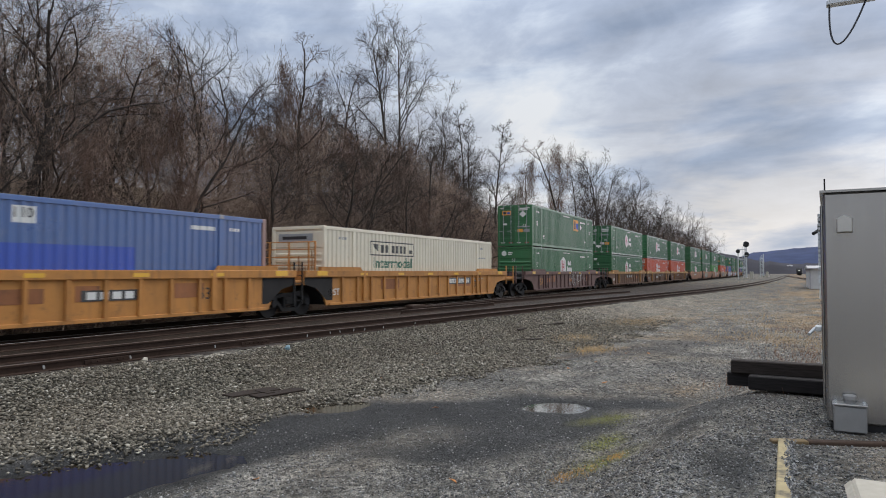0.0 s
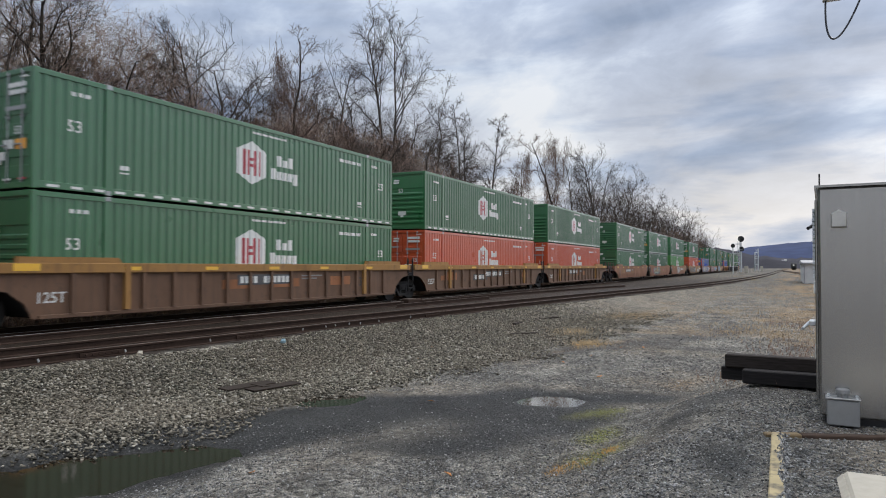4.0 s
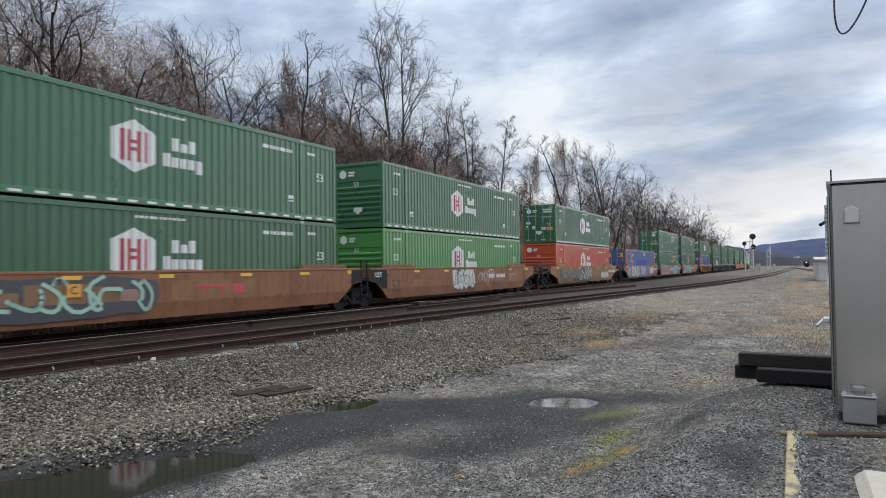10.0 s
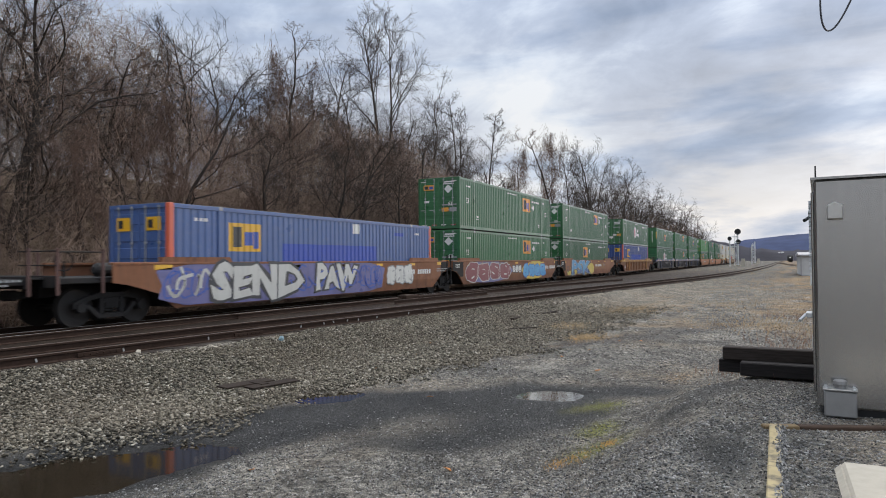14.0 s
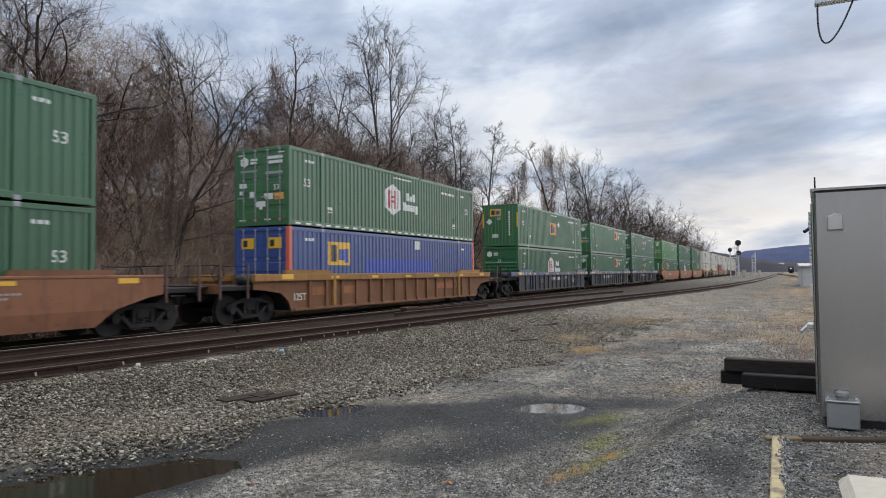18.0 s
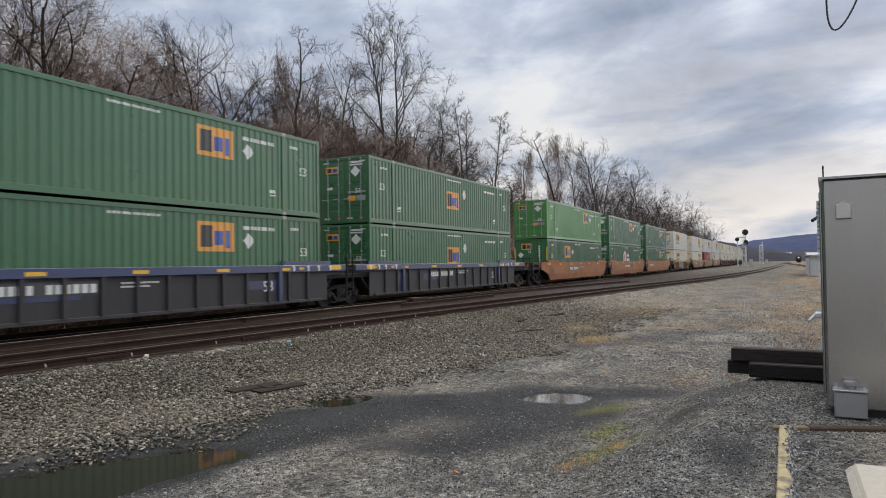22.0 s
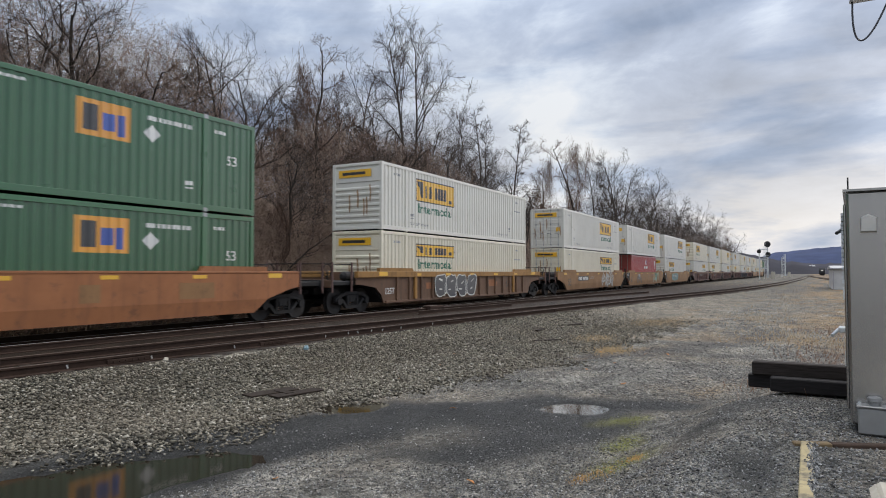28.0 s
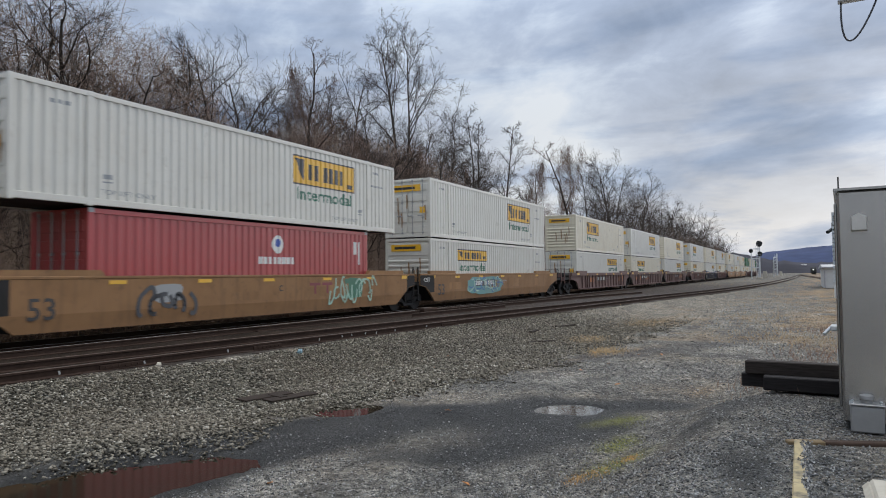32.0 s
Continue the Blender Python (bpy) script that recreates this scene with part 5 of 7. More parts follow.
def graffiti(car, seed, x0, x1, z0, z1, fill, edge, y, n=5, back=None):
    """Sprayed bubble shapes with a darker rim; no word can be read in them."""
    r = random.Random(seed)
    if back:
        k = 14
        cx, cz = (x0 + x1) / 2, (z0 + z1) / 2
        poly = [(cx + (x1 - x0) * 0.54 * math.cos(a) * r.uniform(0.9, 1.08), min(1.62, max(0.36, cz + (z1 - z0) * 0.75 * math.sin(a) * r.uniform(0.8, 1.1)))) for a in (2 * math.pi * i / k for i in range(k))]
        part("graffiti_ground", flat([poly], y), back, car, "sprayed colour patch")
    w = (x1 - x0) / n
    rim, inner, line = [], [], []

    def stroke(p, q, t):
        dx, dz = q[0] - p[0], q[1] - p[1]
        l = math.hypot(dx, dz) or 1
        ux, uz = dx / l, dz / l
        return [(p[0] - uz * t - ux * t * 0.6, p[1] + ux * t - uz * t * 0.6), (p[0] + uz * t - ux * t * 0.6, p[1] - ux * t - uz * t * 0.6), (q[0] + uz * t + ux * t * 0.6, q[1] - ux * t + uz * t * 0.6), (q[0] - uz * t + ux * t * 0.6, q[1] + ux * t + uz * t * 0.6)]
    H = (z1 - z0) / 2
    for i in range(n):
        cx, cz = x0 + (i + 0.5) * w, (z0 + z1) / 2
        hx, hz, k = w * r.uniform(0.50, 0.6), H * r.uniform(0.88, 1.02), 18
        e = [r.uniform(0.82, 1.06) for j in range(k)]
        tilt = r.uniform(-0.25, 0.25)

        def outline(grow):
            out = []
            for j in range(k):
                t = 2 * math.pi * j / k
                u = (hx * e[j] + grow) * math.copysign(abs(math.cos(t)) ** 0.7, math.cos(t))
                v = (hz * e[j] + grow) * math.copysign(abs(math.sin(t)) ** 0.7, math.sin(t))
                out.append((cx + u + tilt * v, min(1.66, max(0.3, cz + v))))
            return out
        lift = 0.0016 * i
        rim.append((outline(0.05), lift))
        inner.append((outline(0.0), lift))
        # the letter's counters, left open in the rim's colour
        for q in range(2):
            p = (cx + r.uniform(-0.3, 0.3) * hx, cz + (0.45 if q else -0.45) * hz + r.uniform(-0.1, 0.1))
            line.append((stroke(p, (p[0] + r.uniform(0.25, 0.5) * hx * r.choice((-1, 1)), p[1] + r.uniform(-0.25, 0.25) * hz), r.uniform(0.02, 0.045)), lift))
        line.append((stroke((cx + hx * 0.6, cz - hz * 0.9), (cx + hx * 0.75 + tilt * hz, cz + hz * r.uniform(0.1, 0.6)), 0.02), lift))

    def layered(polys, base):
        g = Geo()
        for p, l in polys:
            g.prism([(ox(x), z) for x, z in p], base - l - 0.0012, base - l)
        return g
    a = tagged(part("graffiti", layered(rim, y - 0.004), edge, car, "sprayed graffiti rim"), kind="stuff")
    tagged(part("graffiti_fill", layered(inner, y - 0.0046), fill, a, "sprayed graffiti fill"), kind="stuff")
    tagged(part("graffiti_line", layered(line, y - 0.0052), edge, a), kind="stuff")


def tag_strokes(car, seed, x0, x1, z0, z1, mat, y, n=9, t=0.035, label="thin sprayed scrawl"):
    """A scrawl of thin looping sprayed lines; no word can be read in it."""
    r = random.Random(seed)
    g = Geo()
    for i in range(n):
        cx = x0 + (x1 - x0) * (i + 0.5 + r.uniform(-0.25, 0.25)) / n
        cz = (z0 + z1) / 2 + r.uniform(-0.12, 0.12) * (z1 - z0)
        rx, rz = (x1 - x0) / n * r.uniform(0.45, 0.95), (z1 - z0) * r.uniform(0.24, 0.46)
        a, sweep, k, tilt = r.uniform(0, 6.28), r.choice((-1, 1)) * r.uniform(2.2, 5.2), 9, r.uniform(-0.4, 0.4)
        P = []
        for j in range(k + 1):
            u = a + sweep * j / k
            px, pz = rx * math.cos(u), rz * math.sin(u) * (1 + 0.25 * math.sin(2 * u + i))
            P.append((cx + px + tilt * pz, min(z1, max(z0, cz + pz))))
        lift = 0.0011 * i
        for p, q in zip(P, P[1:]):
            dx, dz = q[0] - p[0], q[1] - p[1]
            l = math.hypot(dx, dz)
            if l < 1e-3:
                continue
            ux, uz = dx / l * t, dz / l * t
            g.prism([(ox(u), v) for u, v in ((p[0] - uz - ux * 0.3, p[1] + ux - uz * 0.3), (p[0] + uz - ux * 0.3, p[1] - ux - uz * 0.3), (q[0] + uz + ux * 0.3, q[1] - ux + uz * 0.3), (q[0] - uz + ux * 0.3, q[1] + ux + uz * 0.3))], y - lift - 0.002, y - lift)
    return tagged(part("graffiti_line", g, mat, car, label), kind="stuff")


def stain(car, seed, x0, x1, z0, z1, mat, y, name="graffiti_ground", label="sprayed colour patch"):
    """An uneven sprayed patch."""
    r = random.Random(seed)
    k, cx, cz = 22, (x0 + x1) / 2, (z0 + z1) / 2
    poly = [(cx + (x1 - x0) / 2 * math.copysign(abs(math.cos(a)) ** 0.5, math.cos(a)) * r.uniform(0.86, 1.05), cz + (z1 - z0) / 2 * math.copysign(abs(math.sin(a)) ** 0.5, math.sin(a)) * r.uniform(0.82, 1.0)) for a in (2 * math.pi * i / k for i in range(k))]
    part(name, flat([poly], y, 0.002), mat, car, label)


def sprayed_word(car, s, x0, x1, z0, z1, fill, edge, y, line=None, low=None):
    """Fat sprayed letters with a dark outline, leaning and swelling along the given stretch of the side."""
    P = [p for f in lettering(s, 0.12) for p in f]
    ax, bx, az, bz = min(p[0] for p in P), max(p[0] for p in P), min(p[1] for p in P), max(p[1] for p in P)

    def warp(x, z):
        u, v = (x - ax) / (bx - ax), (z - az) / (bz - az)
        u2 = u + 0.022 * math.sin(9 * v + 4 * u) + 0.03 * (v - 0.5)
        v2 = 0.5 + (v - 0.5) * (1.0 + 0.13 * math.sin(11 * u + 1)) + 0.05 * math.sin(17 * u)
        return x0 + u2 * (x1 - x0), z0 + v2 * (z1 - z0)

    def fit(offset, top=2.0):
        out = []
        for f in lettering(s, offset):
            if top < 2 and sum((z - az) / (bz - az) for x, z in f) / len(f) > top:
                continue
            out.append([warp(x, z) for x, z in f])
        return out
    a = tagged(part("graffiti", flat(fit(0.15 if line else 0.17), y - 0.006), edge, car, "sprayed dark outline"), kind="stuff")
    if line:
        tagged(part("graffiti_line", flat(fit(0.085), y - 0.009), line, a, "thin pale sprayed line"), kind="stuff")
    tagged(part("graffiti_fill", flat(fit(0.065 if line else 0.08), y - 0.012), fill, a, "sprayed fat letters"), kind="stuff")
    if low:
        tagged(part("graffiti_fill", flat(fit(0.065, 0.36), y - 0.0145), low, a, "darker sprayed lower half"), kind="stuff")


def well_car(style, body, top, front, back, label, name="well_car"):
    """One well unit. front and back: 'joint' to the next unit, or 'coupler'."""
    car = thing(name, label, "railcar", "cars of the train")
    car["front"] = front
    W = 1.49
    zt = 1.50 + U
    fx = -1.35 if front == "joint" else -1.95
    bx = 17.5 if back == "joint" else 18.1
    smooth = style == "smooth"
    zb = 0.2 + U
    key = (style, front, back)
    prof = [(fx, zt), (fx, 1.0 + U), (fx + 0.45, 0.97 + U), (-0.6, 0.85 + U), (-0.2, 0.55 + U), (-0.02, zb), (16.17, zb), (16.35, 0.55 + U), (16.75, 0.85 + U), (bx - 0.45, 0.97 + U), (bx, 1.0 + U), (bx, zt)]
    if style == "grey":
        prof = [(fx, zt), (fx, 1.2 + U), (-0.25, 1.2 + U), (-0.25, zb), (16.4, zb), (16.4, 1.2 + U), (bx, 1.2 + U), (bx, zt)]

    def side():
        g = Geo()
        if smooth:
            # upper plate upright, lower one leaning in under a crease
            n = len(prof)
            g.prism([(ox(x), z) for x, z in [(fx, zt), (fx, 0.98 + U), (fx + 0.5, 0.9 + U), (-0.45, 0.62 + U), (16.6, 0.62 + U), (bx - 0.5, 0.9 + U), (bx, 0.98 + U), (bx, zt)]], -W, -W + 0.05)
            lo = [(-0.45, 0.62 + U), (0.1, zb), (16.05, zb), (16.6, 0.62 + U)]
            g.add([(ox(x), -W + (0.0 if z > 0.5 + U else 0.055), z) for x, z in lo] + [(ox(x), -W + 0.09, z) for x, z in lo], [(0, 1, 2, 3), (7, 6, 5, 4), (0, 4, 5, 1), (1, 5, 6, 2), (2, 6, 7, 3)])
        else:
            g.prism([(ox(x), z) for x, z in prof], -W + 0.07, -W + 0.11)
        return g

    for r in (0, 180):
        if r and (front != back):
            m = Matrix.Diagonal((1, -1, 1, 1))
        else:
            m = pose(0, 0, 0, 0, 0, r)
        shared(("side",) + key, "side_plate", side, body, car, "steel side plate of the well", m=m)
        z0 = 1.27 + U if not smooth else 1.44 + U
        shared(("chord",) + key, "top_chord", lambda: Geo().bev(ox(fx), ox(bx), -W - 0.012, -W + 0.16, z0, zt + 0.015, 0.012), top, car, "top sill of the well", m=m)
        if not smooth:
            shared(("foot",) + key, "bottom_chord", lambda: Geo().bev(ox(0.12), ox(16.03), -W + 0.02, -W + 0.16, zb - 0.01, zb + 0.09, 0.01), body, car, m=m)
    if not smooth:
        rib = lambda: Geo().prism([(-0.055, 0.27 + U), (0.055, 0.27 + U), (0.055, 1.27 + U), (-0.055, 1.27 + U)], -W - 0.004, -W + 0.08)
        for i in range(15):
            shared("rib", "rib", rib, body, car, m=pose(ox(0.95 + i * 1.018), 0, 0))
        for x in (2.45, 13.7):
            shared("rib_wide", "rib", lambda: Geo().bev(-0.09, 0.09, -W - 0.03, -W + 0.08, 0.3 + U, 1.52 + U, 0.012), top, car, "wide post with a guide", m=pose(ox(x), 0, 0))
    for x0, x1 in ((-0.4, 2.3), (13.85, 16.55)):
        shared(("cap", x0), "raised_cap", lambda: Geo().prism([(ox(x0), zt), (ox(x1), zt), (ox(x1) - (0.12 if x0 < 5 else 0), zt + 0.16), (ox(x0) + (0 if x0 < 5 else 0.12), zt + 0.16)], -W + 0.0, -W + 0.16), top, car)
    if smooth:
        if front == "joint":
            shared(("dark_front",) + key, "end_panel", lambda: flat([[(fx + 0.01, zt - 0.06), (fx + 0.01, 1.0 + U), (fx + 0.5, 0.92 + U), (-0.42, 0.64 + U), (-0.02, 0.64 + U), (-0.02, zt - 0.06)]], -W - 0.001), IRON, car, "black end panel")
        if back == "joint":
            shared(("dark_back",) + key, "end_panel", lambda: flat([[(16.85, zt - 0.06), (16.85, 0.74 + U), (bx - 0.5, 0.92 + U), (bx - 0.01, 1.0 + U), (bx - 0.01, zt - 0.06)]], -W - 0.001), IRON, car, "black end panel")
    if style == "rib_yellow":
        if front == "joint":
            shared("greyfront", "end_panel", lambda: flat([[(-1.33, 1.26 + U), (-1.33, 1.02 + U), (-0.65, 0.86 + U), (-0.02, 0.4 + U), (0.35, 0.4 + U), (0.35, 1.26 + U)]], -W + 0.066), IRON, car, "dark grey end panel")
        if back == "joint":
            shared("greyback", "end_panel", lambda: flat([[(15.85, 1.26 + U), (15.85, 0.4 + U), (16.17, 0.4 + U), (16.8, 0.86 + U), (17.48, 1.02 + U), (17.48, 1.26 + U)]], -W + 0.066), IRON, car, "dark grey end panel")
    shared("floor", "well_floor", lambda: Geo().bev(ox(0.1), ox(16.05), -1.36, 1.36, 0.22 + U, 0.3 + U, 0.01), IRON, car)
    # ends: decks over the trucks, slanted dark plates, couplers or the joint
    for end, kind in ((-1, front), (1, back)):
        m = pose(0, 0, 0) if end < 0 else pose(0, 0, 0, 0, 0, 180)
        far = -1.62 if kind == "joint" else -3.3
        shared(("deck", kind), "end_deck", lambda: Geo().bev(ox(far), ox(0.05), -1.3, 1.3, 0.98 + U, 1.14 + U, 0.02).bev(ox(far + 0.1), ox(-0.3), -0.35, 0.35, 0.62 + U, 0.98 + U, 0.03), IRON if style != "rib_yellow" else body, car, "end deck over the truck", m=m)
        shared("slant", "slanted_plate", lambda: Geo().prism([(ox(-0.7), 0.98 + U), (ox(-0.62), 0.98 + U), (ox(0.16), 0.24 + U), (ox(0.06), 0.24 + U)], -1.3, 1.3), IRON, car, m=m)
        shared("bulkhead", "bulkhead", lambda: Geo().bev(ox(-0.1), ox(-0.02), -1.35, 1.35, 0.9 + U, zt, 0.01), body, car, m=m)
        if kind == "coupler":
            truck(car, ox(-1.65) * (1 if end < 0 else -1))
            shared("coupler", "coupler", lambda: Geo().bev(ox(-3.62), ox(-3.0), -0.09, 0.09, 0.62 + U, 0.8 + U, 0.02).bev(ox(-3.78), ox(-3.55), -0.16, 0.12, 0.58 + U, 0.84 + U, 0.04), IRON, car, m=m)
            shared("end_sill", "end_sill", lambda: Geo().bev(ox(-3.42), ox(-3.28), -1.35, 1.35, 0.9 + U, 1.2 + U, 0.015), body if style != "smooth" else IRON, car, m=m)
            for x, y in ((-3.36, -1.36), (-2.15, -1.36), (-3.36, 1.36), (-2.15, 1.36)):
                shared("stanchion", "stanchion", lambda: Geo().bev(-0.035, 0.035, -0.03, 0.03, 0.72 + U, 1.86 + U, 0.006), CAR_YELLOW if style == "rib_yellow" else CAR_BROWN if style != "grey" else IRON, car, "handrail post", m=m @ pose(ox(x), y, 0))
            shared("rails", "handrail", lambda: Geo().cyl((ox(-3.36), -1.36, 1.78 + U), (ox(-2.15), -1.36, 1.78 + U), 0.018, 6).cyl((ox(-3.36), -1.36, 1.45 + U), (ox(-3.36), 0.2, 1.45 + U), 0.018, 6).cyl((ox(-3.36), -1.36, 1.8 + U), (ox(-3.36), 0.2, 1.8 + U), 0.018, 6), IRON, car, "thin steel handrail", m=m)
            shared("grating", "grating", lambda: Geo().bev(ox(-3.75), ox(-3.3), -0.9, 0.9, 1.1 + U, 1.15 + U, 0.008), IRON, car, m=m)
            shared("brake", "brake_wheel", lambda: Geo().tube([(ox(-2.7) + 0.25 * math.cos(a), -0.6, 1.55 + U + 0.25 * math.sin(a)) for a in (2 * math.pi * i / 12 for i in range(13))], 0.02, 5, False).cyl((ox(-2.7), -0.6, 1.1 + U), (ox(-2.7), -0.6, 1.55 + U), 0.03, 6), IRON, car, "hand brake wheel", m=m)
            shared("reservoir", "air_reservoir", lambda: Geo().tube([(ox(-2.0), -0.75, 1.32 + U), (ox(-1.9), -0.75, 1.32 + U), (ox(-0.75), -0.75, 1.32 + U), (ox(-0.65), -0.75, 1.32 + U)], [0.08, 0.19, 0.19, 0.08], 12), IRON, car, m=m)
        elif end < 0:
            truck(car, ox(-1.65))
            for y in (-1.3, 1.3):
                shared("jladder", "ladder", lambda: Geo().bev(-0.24, -0.19, -0.03, 0.03, 0.3 + U, 1.82 + U, 0.006).bev(0.19, 0.24, -0.03, 0.03, 0.3 + U, 1.82 + U, 0.006).cyl((-0.2, 0, 0.45 + U), (0.2, 0, 0.45 + U), 0.014, 5).cyl((-0.2, 0, 0.75 + U), (0.2, 0, 0.75 + U), 0.014, 5).cyl((-0.2, 0, 1.05 + U), (0.2, 0, 1.05 + U), 0.014, 5).cyl((-0.2, 0, 1.35 + U), (0.2, 0, 1.35 + U), 0.014, 5).cyl((-0.2, 0, 1.7 + U), (0.2, 0, 1.7 + U), 0.014, 5), IRON, car, "step ladder at the joint", m=pose(ox(-1.68), y * 1.1, 0))
    return car


# where a car's running number starts along its side, and whether a dark panel lies under it
NUMBERS = {3: (None, False), 4: (10.2, True), 5: (None, False), 9: (3.7, True), 10: (None, False), 11: (10.6, False), 12: (14.9, False), 13: (13.2, False), 14: (14.2, False), 15: (9.8, False), 16: (None, False), 22: (1.3, False), 23: (None, False), 24: (2.75, True), 25: (None, False)}


def car_marks(car, style, seed, y=None):
    """Yellow reflectors, stencils and patches on the near side of a car."""
    r = random.Random(seed)
    smooth = style == "smooth"
    y = -1.49 if smooth else -1.506
    z0 = 1.3 if smooth else 1.33
    for i in range(7):
        x = -0.6 + i * 2.86 + r.uniform(-0.15, 0.15)
        g = flat([rect(x, x + (0.62 if i in (0, 6) else 0.5), z0 + U, z0 + U + (0.17 if i in (0, 6) else 0.1))], y)
        part("reflector", g, DECAL_YELLOW, car, "yellow reflector strip")
    if style == "grey":
        for d in (-0.27, 0.39, 0.92, 1.79, 14.4, 15.2, 15.8, 16.5):
            part("tick", flat([rect(d - 0.03, d + 0.05, 1.30 + U, 1.49 + U), rect(d - 0.09, d - 0.03, 1.43 + U, 1.48 + U)], y - 0.002), DECAL_WHITE, car, "white painted tick")
        for d in (0.08, 1.47, 14.8):
            part("square_mark", flat([rect(d - 0.12, d + 0.14, 1.35 + U, 1.45 + U)], y - 0.002), DECAL_ORANGE, car, "orange square")
    w = y if smooth else -1.49 + 0.066
    dark = DECAL_BLACK if style in ("smooth", "rib_yellow", "rib_rust") else DECAL_WHITE
    tagged(part("stencil", flat(word("53", 0.7 if smooth else 13.2 + r.uniform(-0.3, 0.3), (0.72 if smooth else 0.8) + U, 0.52 if smooth else 0.36), w), dark, car, "stencilled number"), kind="stuff")
    if smooth and car["front"] == "joint":
        tagged(part("stencil", flat(word("125T", -0.75, 1.22 + U, 0.2), w - 0.004), DECAL_WHITE, car, "stencilled rating"), kind="stuff")
    if style in ("rib_yellow", "rib_rust"):
        tagged(part("stencil", flat(word("125T", 0.42, 0.68 + U, 0.26), w), DECAL_WHITE, car, "stencilled rating"), kind="stuff")
    for i in range(4):
        x = r.uniform(1, 14)
        part("patch", flat([rect(x, x + r.uniform(0.5, 1.6), 0.72 + U, r.uniform(0.95, 1.2) + U)], w - 0.001, 0.002), {"smooth": CAR_TAN, "grey": CAR_BLUE}.get(style, CAR_TERRACOTTA), car, "repainted patch")
    x, dark_panel = NUMBERS.get(seed, (4.2 + r.uniform(-0.5, 3.0), True))
    if x is None:
        return
    run = bars(x + 0.12, x + 0.95, 1.0 + U, 0.22, 4) + bars(x + 1.2, x + 2.55, 1.0 + U, 0.22, 6)
    if dark_panel:
        pl = part("number_panel", flat([rect(x, x + 2.7, 0.83 + U, 1.17 + U)], w - 0.002), DECAL_BLACK if seed % 2 else SPRAY_DARK, car, "dark stencil panel")
        tagged(part("stencil", flat(run, w - 0.006), DECAL_WHITE, pl, "white stencil bars"), kind="stuff")
    else:
        tagged(part("stencil", flat(run, w - 0.008), DECAL_WHITE, car, "white stencil bars"), kind="stuff")
    tagged(part("stencil", flat(bars(x + 3.2, x + 4.4, 1.1 + U, 0.05, 9) + bars(x + 3.2, x + 4.1, 1.0 + U, 0.05, 7), w - 0.002), DECAL_GREY if style != "grey" else DECAL_WHITE, car, "small stencil bars"), kind="stuff")


# ---- the consist: where each unit's containers begin at the clip's start, lower and upper box, car ----
SPEED, EASE = 14.457, -0.000408


def travel(t):
    return SPEED * t + EASE * t * t


TRAIN = []


def hexbox(c=GREEN, end="door"):
    n = "orange" if c is ORANGE else "green"
    return container("container", c, "hex", end, label=f"{n} 53-foot steel container with a white six-sided emblem", logo="no_tape" if c is ORANGE else None)


def platebox(x0=10.2, z0=1.62, c=GREEN, end="door"):
    return container("container", c, "plate", end, label="green 53-foot steel container with an orange logo plate", logo=(x0, z0))


def haulbox(x0=9.62, low=False, c=WHITE_BOX, yellow=True, end="door"):
    return container("container", c, "haul", end, label="dirty white 53-foot steel container with a logo panel", logo=(x0, 1.82 if low else 1.45, yellow, low))


def unit(s, style, body, top, front, back, label, lower, upper=None):
    car = well_car(style, body, top, front, back, label)
    TRAIN.append((car, s + 8.075, 0.0))
    TRAIN.append((lower, s + 8.075, 0.35 - RAIL))
    if upper:
        TRAIN.append((upper, s + 8.075, 3.275 - RAIL))
    return car


J, K = "joint", "coupler"
TTX = ("rib_yellow", CAR_YELLOW, CAR_YELLOW)
RUST = ("rib_rust", CAR_RUST_YELLOW, SILL_YELLOW)
OCHRE = ("rib_rust", CAR_OCHRE, SILL_YELLOW)
BROWN = ("rib_brown", CAR_BROWN, CAR_BROWN)
GREYB = ("grey", CAR_GREY, CAR_BLUE)
TERRA = ("smooth", CAR_TERRACOTTA, CAR_TERRACOTTA)
DIRTY = ("smooth", CAR_DIRTY, CAR_DIRTY)
TAN = ("smooth", CAR_TAN, CAR_TAN)
LAB = {"rib_yellow": "yellow well car with ribbed sides and worn stencils", "rib_rust": "rusty brown well car with ribs and a yellow top sill", "rib_brown": "dark brown well car with ribbed sides",
       "grey": "dark grey well car with a blue top sill", "smooth": "orange-brown well car with smooth dirty sides"}


def cars(spec, s, f, b, lower, upper, seed, extra=None):
    c = unit(s, *spec, f, b, LAB[spec[0]], lower, upper)
    car_marks(c, spec[0], seed)
    if extra:
        extra(c)
    return c


cars(TTX, 1.05, J, J, container("container", BLUE, "blue", "door", label="faded blue 53-foot container with a white number notice"), None, 3,
     lambda c: (part("wordmark_panel", flat([rect(9.45, 11.2, 0.72 + U, 1.0 + U)], -1.43), DECAL_BLACK, c, "dark panel"), part("wordmark", flat(bars(9.6, 11.05, 0.86 + U, 0.19, 4), -1.436), DECAL_WHITE, c, "pale block wordmark")))


def crossing_rail(c):
    """A yellow railing across the car's end, before the box."""
    for y in (-1.25, -0.95, 0.0, 0.95, 1.25):
        part("rail_post", Geo().bev(-0.03, 0.03, -0.03, 0.03, 1.14 + U, 2.62 + U, 0.006), CAR_YELLOW, c, "yellow railing post", m=pose(ox(-0.5), y, 0))
    for z in (1.72, 2.02, 2.32, 2.6):
        part("rail_bar", Geo().cyl((0, -1.25, 0), (0, 1.25, 0), 0.02, 6), CAR_YELLOW, c, "yellow railing bar", m=pose(ox(-0.5), 0, z + U))


